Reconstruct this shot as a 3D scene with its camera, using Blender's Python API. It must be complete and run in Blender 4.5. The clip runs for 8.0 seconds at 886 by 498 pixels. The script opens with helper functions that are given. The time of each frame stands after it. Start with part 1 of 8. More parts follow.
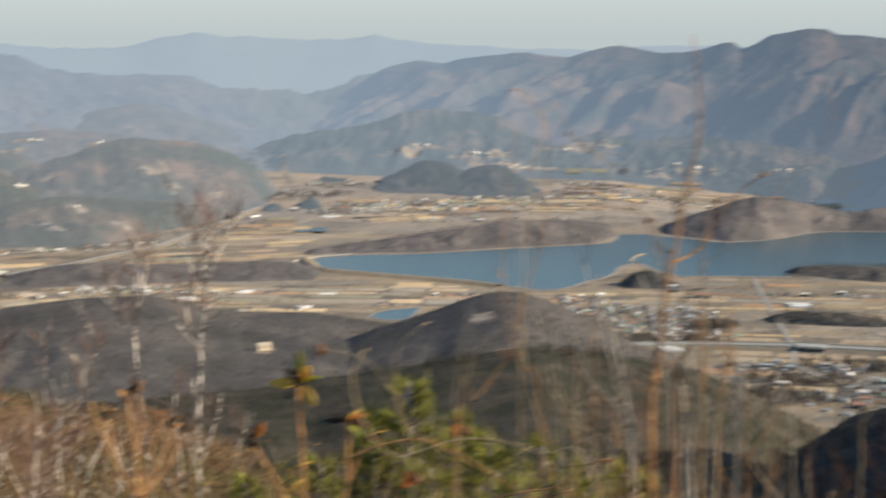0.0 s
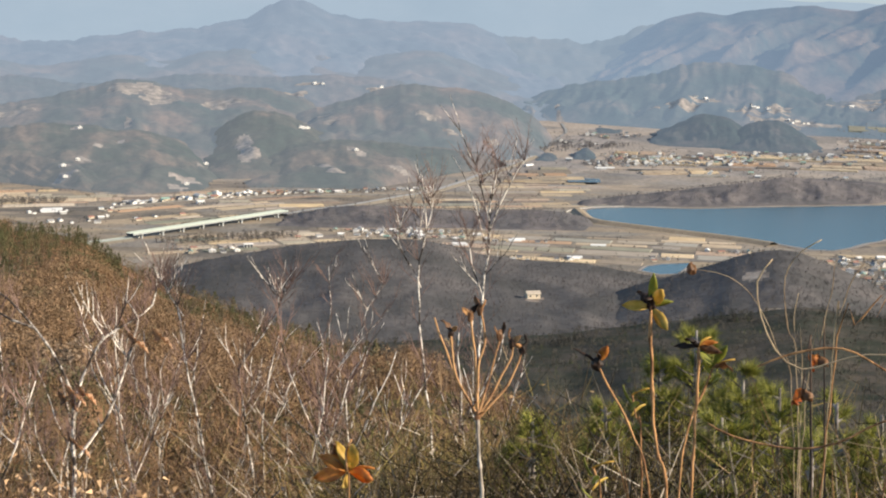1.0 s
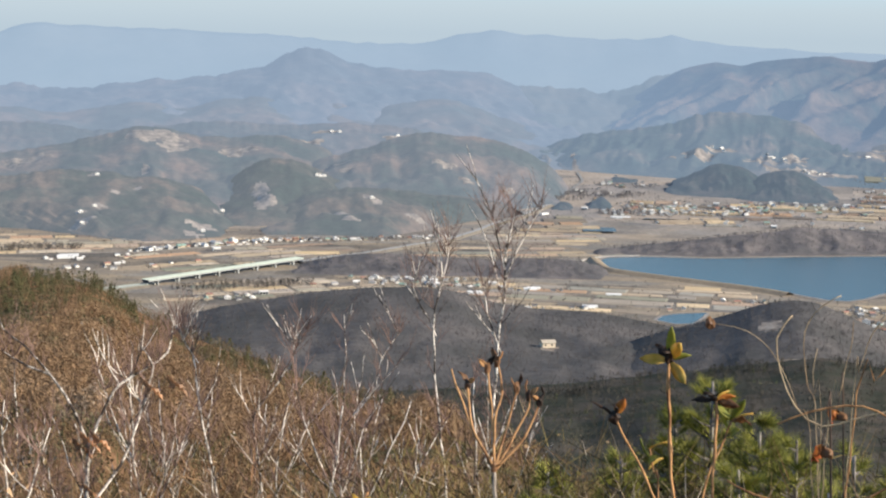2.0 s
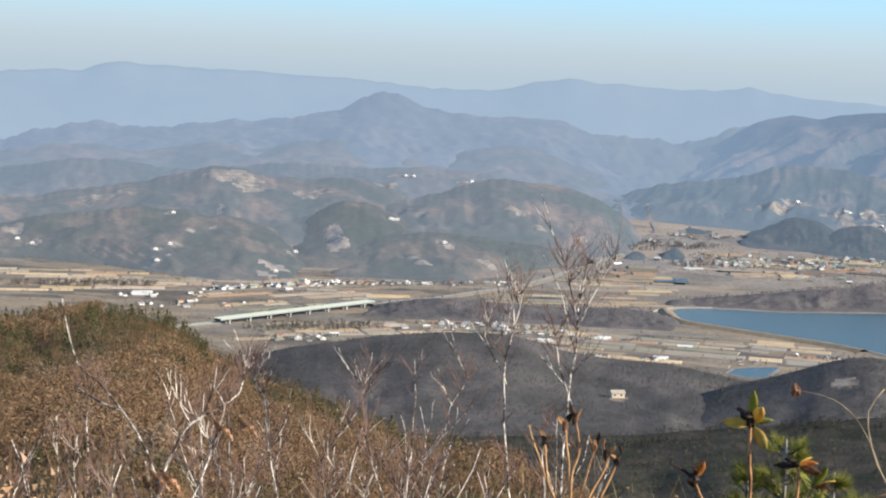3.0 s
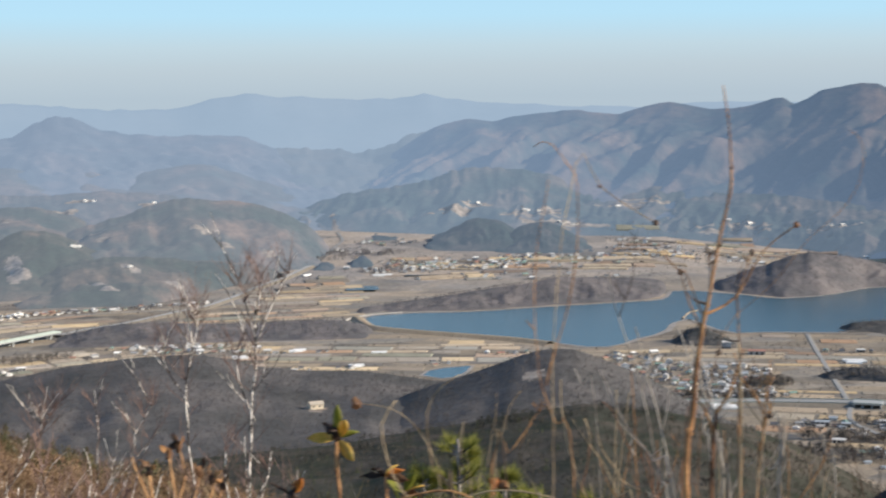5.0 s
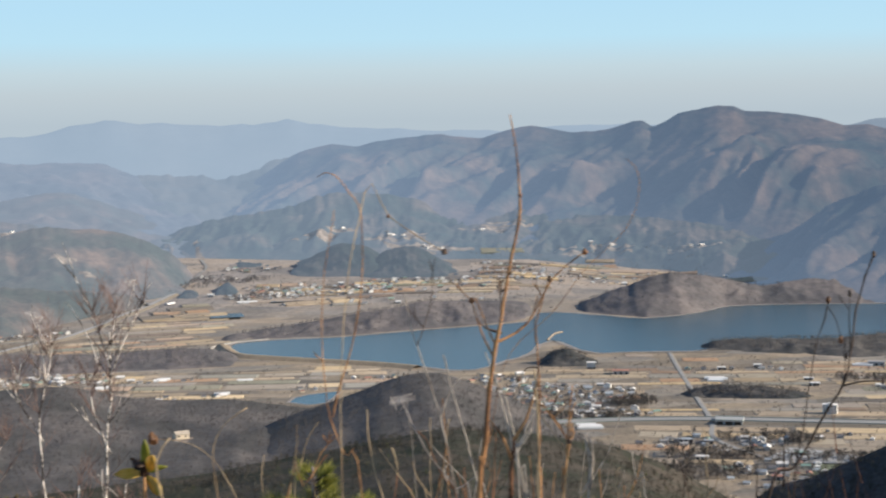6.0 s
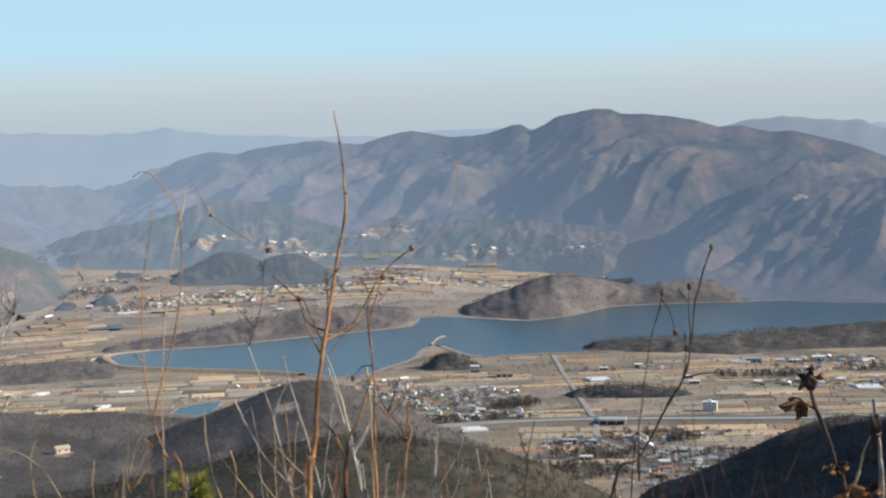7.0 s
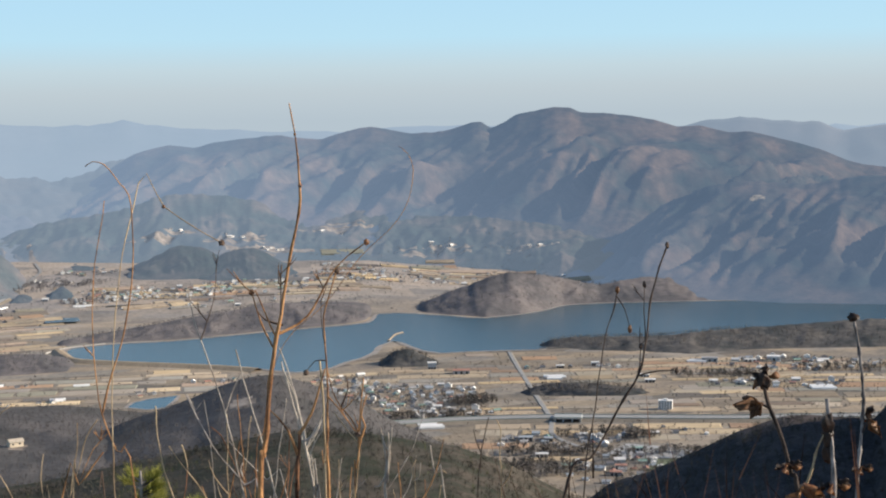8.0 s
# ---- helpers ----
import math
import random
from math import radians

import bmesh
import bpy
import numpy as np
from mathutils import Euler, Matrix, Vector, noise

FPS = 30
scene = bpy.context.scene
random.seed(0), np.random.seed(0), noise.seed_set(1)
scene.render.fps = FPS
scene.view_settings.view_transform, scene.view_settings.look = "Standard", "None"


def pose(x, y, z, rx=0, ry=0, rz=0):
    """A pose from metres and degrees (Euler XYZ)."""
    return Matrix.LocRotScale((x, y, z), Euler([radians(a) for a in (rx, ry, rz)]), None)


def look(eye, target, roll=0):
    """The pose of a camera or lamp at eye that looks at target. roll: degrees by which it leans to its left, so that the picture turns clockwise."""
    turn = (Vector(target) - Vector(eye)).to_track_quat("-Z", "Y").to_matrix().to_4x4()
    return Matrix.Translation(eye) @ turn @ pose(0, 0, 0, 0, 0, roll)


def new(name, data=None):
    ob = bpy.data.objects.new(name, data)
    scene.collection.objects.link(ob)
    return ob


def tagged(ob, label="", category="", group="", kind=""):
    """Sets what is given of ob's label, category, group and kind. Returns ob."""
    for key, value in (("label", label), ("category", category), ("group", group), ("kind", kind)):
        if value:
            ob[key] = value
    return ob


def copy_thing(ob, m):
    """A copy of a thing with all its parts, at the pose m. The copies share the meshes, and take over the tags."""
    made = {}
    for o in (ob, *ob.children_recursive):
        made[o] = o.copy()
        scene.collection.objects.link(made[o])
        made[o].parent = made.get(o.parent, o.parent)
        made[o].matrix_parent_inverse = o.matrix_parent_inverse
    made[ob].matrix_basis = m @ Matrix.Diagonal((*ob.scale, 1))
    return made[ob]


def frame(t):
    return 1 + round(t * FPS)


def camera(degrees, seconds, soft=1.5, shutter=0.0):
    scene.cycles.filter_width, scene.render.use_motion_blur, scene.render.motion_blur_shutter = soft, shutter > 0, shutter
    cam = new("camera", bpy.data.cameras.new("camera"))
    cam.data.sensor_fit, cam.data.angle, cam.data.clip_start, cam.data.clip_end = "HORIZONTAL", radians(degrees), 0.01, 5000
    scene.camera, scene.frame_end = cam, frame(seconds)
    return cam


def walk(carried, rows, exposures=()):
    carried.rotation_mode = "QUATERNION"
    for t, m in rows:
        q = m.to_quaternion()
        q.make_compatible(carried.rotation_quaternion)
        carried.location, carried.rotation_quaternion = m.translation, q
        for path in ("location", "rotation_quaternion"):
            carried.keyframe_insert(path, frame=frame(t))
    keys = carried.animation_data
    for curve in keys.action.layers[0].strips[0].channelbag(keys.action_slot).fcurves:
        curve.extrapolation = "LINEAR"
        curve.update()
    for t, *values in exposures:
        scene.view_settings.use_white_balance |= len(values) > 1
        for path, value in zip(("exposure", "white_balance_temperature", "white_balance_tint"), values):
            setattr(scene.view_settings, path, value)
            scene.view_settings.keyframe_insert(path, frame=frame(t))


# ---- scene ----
# The eye stands on a mountain top, EYE metres over a valley floor at z = 0, and looks north (+y).
EYE = 340.0
cam = camera(31.28, 8.0, soft=2.0, shutter=0.4)
# seconds, shift of the eye in metres (x, y, z), heading to the east of north, tilt and lean in degrees
PATH = [
    (0.0, -0.004, 0.011, 0.015, 5.90, -7.62, 0.01),
    (0.5, -0.127, 0.013, -0.016, -2.14, -9.04, 0.54),
    (1.0, -0.130, 0.001, -0.027, -4.00, -9.48, 0.81),
    (2.3, -0.138, 0.001, -0.018, -5.25, -7.05, 1.28),
    (2.5, -0.155, 0.002, -0.015, -6.45, -6.70, 1.78),
    (3.0, -0.151, -0.001, -0.007, -7.25, -6.16, 2.25),
    (3.5, -0.120, 0.001, -0.013, -4.89, -6.23, 1.83),
    (4.0, -0.058, -0.002, -0.005, -1.57, -6.40, 0.76),
    (4.5, -0.037, -0.003, -0.002, 0.08, -6.36, -0.01),
    (4.7, -0.043, 0.009, 0.001, 1.77, -5.85, -0.01),
    (5.0, 0.017, 0.003, 0.010, 4.04, -5.52, -0.59),
    (5.2, 0.035, 0.002, 0.010, 5.07, -5.27, -0.68),
    (6.3, 0.133, -0.005, 0.016, 10.57, -4.57, -1.41),
    (6.5, 0.146, -0.008, 0.013, 11.67, -4.48, -1.66),
    (6.7, 0.129, -0.005, 0.018, 12.46, -4.46, -1.57),
    (7.0, 0.166, -0.004, 0.003, 13.23, -4.59, -1.72),
    (7.5, 0.179, 0.001, 0.000, 14.44, -4.77, -1.42),
    (8.0, 0.172, 0.004, -0.000, 14.74, -4.75, -0.96),
]


def eye_pose(x, y, z, heading, tilt, lean):
    a, e = radians(heading), radians(tilt)
    eye = Vector((x, y, EYE + z))
    return look(eye, eye + Vector((math.sin(a) * math.cos(e), math.cos(a) * math.cos(e), math.sin(e))), lean)


walk(cam, [(t, eye_pose(*p)) for t, *p in PATH], [(0, 0.56, 7300, 10), (1.0, 0.66, 6850, 10), (2.5, 0.62, 6380, 10), (3.5, 0.58, 6350, 10), (4.5, 0.54, 6350, 10), (6.0, 0.52, 6620, 11), (8, 0.52, 6620, 11)])

# ---- light ----
SUN_HEADING, SUN_HEIGHT = 100.0, 24.0
world = bpy.data.worlds.new("world")
scene.world = world
world.use_nodes = True
wn = world.node_tree
sky = wn.nodes.new("ShaderNodeTexSky")
sky.sky_type = "NISHITA"
sky.sun_disc = False
sky.sun_elevation, sky.sun_rotation = radians(SUN_HEIGHT), radians(SUN_HEADING)
sky.altitude, sky.air_density, sky.dust_density, sky.ozone_density = 400, 1.2, 0.4, 3.0
wn.nodes["Background"].inputs["Strength"].default_value = 0.11
# the layer of haze that lies over the far ridges, all round the horizon
w_at = wn.nodes.new("ShaderNodeTexCoord")
w_z = wn.nodes.new("ShaderNodeSeparateXYZ")
w_ramp = wn.nodes.new("ShaderNodeValToRGB")
w_mix = wn.nodes.new("ShaderNodeMix")
w_mix.data_type = "RGBA"
w_tone = wn.nodes.new("ShaderNodeValToRGB")
for ramp_node, stops in ((w_ramp, ((0.0, (0.97,) * 3), (0.07, (0.9,) * 3), (0.14, (0.3,) * 3), (0.25, (0.0,) * 3))),
                         (w_tone, ((0.0, (0.45, 0.55, 0.63)), (0.018, (0.50, 0.60, 0.67)), (0.032, (0.52, 0.67, 0.76)), (0.05, (0.47, 0.75, 0.93)), (0.12, (0.38, 0.69, 0.98))))):
    while len(ramp_node.color_ramp.elements) < len(stops):
        ramp_node.color_ramp.elements.new(0.5)
    for el, (p, v) in zip(ramp_node.color_ramp.elements, stops):
        el.position, el.color = p, (*v, 1)
w_gain = wn.nodes.new("ShaderNodeMix")
w_gain.data_type, w_gain.blend_type = "RGBA", "MULTIPLY"
w_gain.inputs[0].default_value = 1.0
w_gain.inputs[7].default_value = (6.4, 6.4, 6.4, 1)
wn.links.new(w_z.outputs["Z"], w_tone.inputs["Fac"])
wn.links.new(w_tone.outputs["Color"], w_gain.inputs[6])
wn.links.new(w_gain.outputs[2], w_mix.inputs[7])
wn.links.new(w_at.outputs["Generated"], w_z.inputs[0])
wn.links.new(w_z.outputs["Z"], w_ramp.inputs["Fac"])
wn.links.new(w_ramp.outputs["Color"], w_mix.inputs[0])
wn.links.new(sky.outputs["Color"], w_mix.inputs[6])
wn.links.new(w_mix.outputs[2], wn.nodes["Background"].inputs["Color"])
sun = new("sun", bpy.data.lights.new("sun", "SUN"))
sun.data.energy, sun.data.angle, sun.data.color = 5.0, radians(0.5), (1.0, 0.89, 0.74)
_a, _e = radians(SUN_HEADING), radians(SUN_HEIGHT)
sun.matrix_world = look((0, 0, 0), (-math.sin(_a) * math.cos(_e), -math.cos(_a) * math.cos(_e), -math.sin(_e)))


# ---- materials ----
class Mat:
    """A node material on a Principled shader, with short ways to add nodes."""

    def __init__(self, name, rough=0.9, spec=0.2):
        self.m = bpy.data.materials.new(name)
        self.m.use_nodes = True
        self.t = self.m.node_tree
        self.b = self.t.nodes["Principled BSDF"]
        self.b.inputs["Roughness"].default_value = rough
        self.b.inputs["Specular IOR Level"].default_value = spec
        self.tc = self.t.nodes.new("ShaderNodeTexCoord")

    def put(self, value, socket):
        if hasattr(value, "is_output"):
            self.t.links.new(value, socket)
        else:
            socket.default_value = value

    def coords(self, scale=(1, 1, 1), turn=0.0):
        n = self.t.nodes.new("ShaderNodeMapping")
        n.inputs["Scale"].default_value = scale
        n.inputs["Rotation"].default_value = (0, 0, turn)
        self.t.links.new(self.tc.outputs["Object"], n.inputs["Vector"])
        return n.outputs["Vector"]

    def noise(self, scale, detail=4.0, rough=0.6, vec=None):
        n = self.t.nodes.new("ShaderNodeTexNoise")
        n.inputs["Scale"].default_value, n.inputs["Detail"].default_value, n.inputs["Roughness"].default_value = scale, detail, rough
        self.t.links.new(vec if vec is not None else self.tc.outputs["Object"], n.inputs["Vector"])
        return n.outputs["Fac"]

    def voronoi(self, scale, vec=None, out="Color"):
        n = self.t.nodes.new("ShaderNodeTexVoronoi")
        n.inputs["Scale"].default_value = scale
        self.t.links.new(vec if vec is not None else self.tc.outputs["Object"], n.inputs["Vector"])
        return n.outputs[out]

    def ramp(self, fac, *stops):
        n = self.t.nodes.new("ShaderNodeValToRGB")
        e = n.color_ramp.elements
        while len(e) < len(stops):
            e.new(0.5)
        for el, (p, c) in zip(e, stops):
            el.position, el.color = p, (*c, 1)
        self.t.links.new(fac, n.inputs["Fac"])
        return n.outputs["Color"]

    def mix(self, fac, a, b, kind="MIX"):
        n = self.t.nodes.new("ShaderNodeMix")
        n.data_type, n.blend_type = "RGBA", kind
        for v, s in ((fac, n.inputs[0]), (a, n.inputs[6]), (b, n.inputs[7])):
            self.put((*v, 1) if isinstance(v, tuple) and len(v) == 3 else v, s)
        return n.outputs[2]

    def rand(self):
        return self.t.nodes.new("ShaderNodeObjectInfo").outputs["Random"]

    def island(self):
        return self.t.nodes.new("ShaderNodeNewGeometry").outputs["Random Per Island"]

    def colour(self, value):
        self.put((*value, 1) if isinstance(value, tuple) else value, self.b.inputs["Base Color"])
        return self

    def bump(self, fac, strength=0.4, distance=0.1):
        n = self.t.nodes.new("ShaderNodeBump")
        n.inputs["Strength"].default_value, n.inputs["Distance"].default_value = strength, distance
        self.t.links.new(fac, n.inputs["Height"])
        self.t.links.new(n.outputs["Normal"], self.b.inputs["Normal"])
        return self

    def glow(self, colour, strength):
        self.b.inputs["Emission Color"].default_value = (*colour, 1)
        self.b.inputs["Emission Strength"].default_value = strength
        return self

    def haze_glow(self, far, far_strength, near, near_strength, x0, x1):
        """Haze put into the emission colour, from the far tone at x0 to the near one at x1."""
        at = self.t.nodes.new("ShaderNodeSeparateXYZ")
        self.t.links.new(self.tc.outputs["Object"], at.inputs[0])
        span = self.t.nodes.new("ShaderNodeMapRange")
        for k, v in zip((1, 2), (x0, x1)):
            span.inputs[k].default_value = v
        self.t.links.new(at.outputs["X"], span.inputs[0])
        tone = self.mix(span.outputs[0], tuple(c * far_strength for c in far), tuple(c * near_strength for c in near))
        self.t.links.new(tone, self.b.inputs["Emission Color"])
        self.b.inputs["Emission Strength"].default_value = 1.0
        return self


def woods(name, dark, mid, light, grain=0.12, patch=0.006, relief=4.0, contrast=0.75):
    """Bare winter woods seen from afar: fine crowns, and patches of other kinds of trees."""
    m = Mat(name, 0.95, 0.05)
    fine = m.noise(grain, 6.0, 0.75)
    broad = m.noise(patch, 5.0, 0.6)
    c = m.ramp(broad, (0.38, dark), (0.5, mid), (0.61, light))
    c = m.mix(contrast, c, m.ramp(fine, (0.33, (0.45, 0.45, 0.45)), (0.66, (1.5, 1.5, 1.5))), "MULTIPLY")
    m.colour(c).bump(fine, 0.6, relief)
    return m


# the far ranges are a backdrop of distance: their haze is put in as blue emission
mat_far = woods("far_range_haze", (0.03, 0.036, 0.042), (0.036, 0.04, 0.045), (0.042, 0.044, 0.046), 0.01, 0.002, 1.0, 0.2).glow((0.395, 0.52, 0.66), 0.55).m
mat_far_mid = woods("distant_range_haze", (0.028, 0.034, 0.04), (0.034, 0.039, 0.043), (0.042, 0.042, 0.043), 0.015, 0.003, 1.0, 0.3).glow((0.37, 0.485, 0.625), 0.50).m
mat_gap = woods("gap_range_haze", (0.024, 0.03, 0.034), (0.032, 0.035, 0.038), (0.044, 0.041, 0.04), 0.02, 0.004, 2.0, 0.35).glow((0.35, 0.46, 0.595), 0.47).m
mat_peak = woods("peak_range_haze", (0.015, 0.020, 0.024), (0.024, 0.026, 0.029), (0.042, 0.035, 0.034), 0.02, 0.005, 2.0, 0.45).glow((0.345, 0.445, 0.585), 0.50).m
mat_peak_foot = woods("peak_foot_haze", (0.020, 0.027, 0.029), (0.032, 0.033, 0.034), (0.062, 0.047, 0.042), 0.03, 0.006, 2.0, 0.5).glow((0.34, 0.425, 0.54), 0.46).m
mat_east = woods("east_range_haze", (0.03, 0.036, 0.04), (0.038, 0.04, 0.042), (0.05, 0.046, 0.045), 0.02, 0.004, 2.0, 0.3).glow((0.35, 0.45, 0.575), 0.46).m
mat_range = woods("mountain_woods", (0.020, 0.027, 0.024), (0.042, 0.037, 0.030), (0.078, 0.056, 0.041), 0.04, 0.006, 3.0, 0.6).haze_glow((0.31, 0.43, 0.60), 0.46, (0.25, 0.375, 0.57), 0.24, 150.0, 1400.0).m
mat_apron = woods("apron_woods", (0.017, 0.025, 0.023), (0.030, 0.033, 0.029), (0.066, 0.052, 0.043), 0.05, 0.008, 3.0, 0.6).haze_glow((0.305, 0.405, 0.525), 0.385, (0.285, 0.385, 0.515), 0.27, 300.0, 1250.0).m
# the foothills, one behind the other, with haze added to each as emission
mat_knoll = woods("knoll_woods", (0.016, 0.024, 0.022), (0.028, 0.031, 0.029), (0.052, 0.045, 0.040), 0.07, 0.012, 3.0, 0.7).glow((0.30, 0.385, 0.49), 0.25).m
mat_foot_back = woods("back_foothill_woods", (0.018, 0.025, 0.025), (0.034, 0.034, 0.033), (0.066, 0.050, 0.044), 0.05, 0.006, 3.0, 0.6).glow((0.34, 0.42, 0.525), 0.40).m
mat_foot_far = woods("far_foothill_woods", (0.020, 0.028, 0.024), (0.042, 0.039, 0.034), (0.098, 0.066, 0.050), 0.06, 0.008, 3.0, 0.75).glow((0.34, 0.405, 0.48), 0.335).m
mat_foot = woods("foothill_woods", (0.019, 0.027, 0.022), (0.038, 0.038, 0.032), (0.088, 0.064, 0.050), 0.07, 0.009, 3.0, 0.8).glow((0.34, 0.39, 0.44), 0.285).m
# no glow here: raised greyish colours with little contrast hold the haze
mat_lakehill = woods("lakeside_woods", (0.108, 0.104, 0.106), (0.138, 0.127, 0.126), (0.17, 0.152, 0.146), 0.08, 0.012, 0.8, 0.4).m
mat_shore = woods("shore_woods", (0.062, 0.066, 0.066), (0.088, 0.085, 0.082), (0.12, 0.11, 0.10), 0.08, 0.02, 0.8, 0.45).m
mat_grey = woods("grey_bare_woods", (0.082, 0.080, 0.077), (0.105, 0.099, 0.096), (0.132, 0.120, 0.114), 0.16, 0.012, 1.0, 0.4).m
mat_slope = woods("mixed_woods", (0.042, 0.046, 0.032), (0.064, 0.060, 0.047), (0.092, 0.078, 0.062), 0.25, 0.03, 1.0, 0.5).m
mat_spur = woods("brushy_ridge", (0.085, 0.078, 0.035), (0.19, 0.105, 0.055), (0.25, 0.14, 0.075), 0.6, 0.12, 1.0).m
# darkened litter: the shade below the brush is part of this colour
mat_litter = woods("leaf_litter", (0.035, 0.026, 0.018), (0.07, 0.045, 0.028), (0.11, 0.07, 0.04), 6.0, 0.5, 0.05).m
# darker than the other woods: the hill's deep shade is put into the colour
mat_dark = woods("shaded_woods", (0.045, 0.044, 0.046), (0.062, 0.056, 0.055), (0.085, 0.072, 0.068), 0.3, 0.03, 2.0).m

_m = Mat("valley_floor", 0.95, 0.1)
_v = _m.voronoi(0.02, _m.coords((0.55, 1.25, 1), 0.2))
_bw = _m.t.nodes.new("ShaderNodeRGBToBW")
_m.t.links.new(_v, _bw.inputs[0])
_plots = _m.ramp(_bw.outputs[0], (0.18, (0.11, 0.10, 0.09)), (0.32, (0.33, 0.26, 0.175)), (0.42, (0.17, 0.155, 0.135)), (0.52, (0.36, 0.285, 0.20)), (0.62, (0.22, 0.185, 0.15)), (0.72, (0.29, 0.27, 0.24)), (0.85, (0.13, 0.12, 0.105)))
_wild = _m.ramp(_m.noise(0.012, 6, 0.65), (0.36, (0.11, 0.104, 0.098)), (0.48, (0.22, 0.19, 0.155)), (0.57, (0.36, 0.29, 0.21)), (0.70, (0.47, 0.365, 0.245)))
_c = _m.mix(0.62, _wild, _plots)
# from y = 2500 on, haze goes into the soil colour as greyer tones
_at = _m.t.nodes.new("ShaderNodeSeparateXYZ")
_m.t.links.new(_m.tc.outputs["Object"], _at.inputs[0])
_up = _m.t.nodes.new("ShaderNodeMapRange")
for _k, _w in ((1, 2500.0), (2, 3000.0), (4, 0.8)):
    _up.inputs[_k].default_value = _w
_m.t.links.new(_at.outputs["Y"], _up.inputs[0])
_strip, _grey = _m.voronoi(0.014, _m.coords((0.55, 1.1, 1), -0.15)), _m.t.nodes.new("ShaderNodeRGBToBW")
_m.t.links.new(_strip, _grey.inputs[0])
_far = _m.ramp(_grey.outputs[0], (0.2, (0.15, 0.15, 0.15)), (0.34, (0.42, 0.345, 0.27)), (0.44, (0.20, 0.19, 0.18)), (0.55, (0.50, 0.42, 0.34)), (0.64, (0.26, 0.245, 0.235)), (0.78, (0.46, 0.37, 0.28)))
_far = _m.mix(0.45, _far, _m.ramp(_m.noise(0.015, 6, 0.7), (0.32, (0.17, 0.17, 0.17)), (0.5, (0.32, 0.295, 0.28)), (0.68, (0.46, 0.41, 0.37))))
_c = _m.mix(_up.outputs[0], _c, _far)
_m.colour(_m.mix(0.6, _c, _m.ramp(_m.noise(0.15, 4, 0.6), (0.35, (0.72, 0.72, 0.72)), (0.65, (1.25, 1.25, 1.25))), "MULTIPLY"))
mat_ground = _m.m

_m = Mat("lake_water", 0.18, 0.35)
_m.colour((0.03, 0.075, 0.10)).bump(_m.noise(0.25, 3, 0.6, _m.coords((1, 3, 1))), 0.25, 0.4)
mat_water = _m.m


# ---- building helpers ----
def polar(heading, r, z):
    a = radians(heading)
    return (r * math.sin(a), r * math.cos(a), z)


def mesh_object(name, verts, faces, material, parent=None, smooth=False):
    me = bpy.data.meshes.new(name)
    me.from_pydata([tuple(v) for v in verts], [], [tuple(f) for f in faces])
    if smooth:
        me.polygons.foreach_set("use_smooth", [True] * len(me.polygons))
    me.update()
    me.materials.append(material)
    ob = new(name, me)
    if parent is not None:
        ob.parent = parent
    return ob


def grid_faces(n, m):
    i = np.arange(n - 1)[:, None] * m + np.arange(m - 1)[None, :]
    return np.stack([i, i + 1, i + m + 1, i + m], -1).reshape(-1, 4)


def smooth(a, b, x):
    u = np.clip((x - a) / (b - a), 0, 1)
    return u * u * (3 - 2 * u)


def floor_z(x, y):
    """The valley floor: level round the lake, rising gently towards the far mountains."""
    r = math.hypot(x, y)
    k = max(0.0, r - 2750.0 - 380.0 * float(smooth(11.0, 16.0, math.degrees(math.atan2(x, max(1.0, y))))))
    return k * 0.058 - max(0.0, r - 3800.0) * 0.04


def ridged(x, y, seed):
    return 1.0 - 2.0 * math.sqrt(noise.noise((x, y, seed)) ** 2 + 0.0012)


HEIGHT_OF = {}
STEPS = np.linspace(-1, 1, 7)


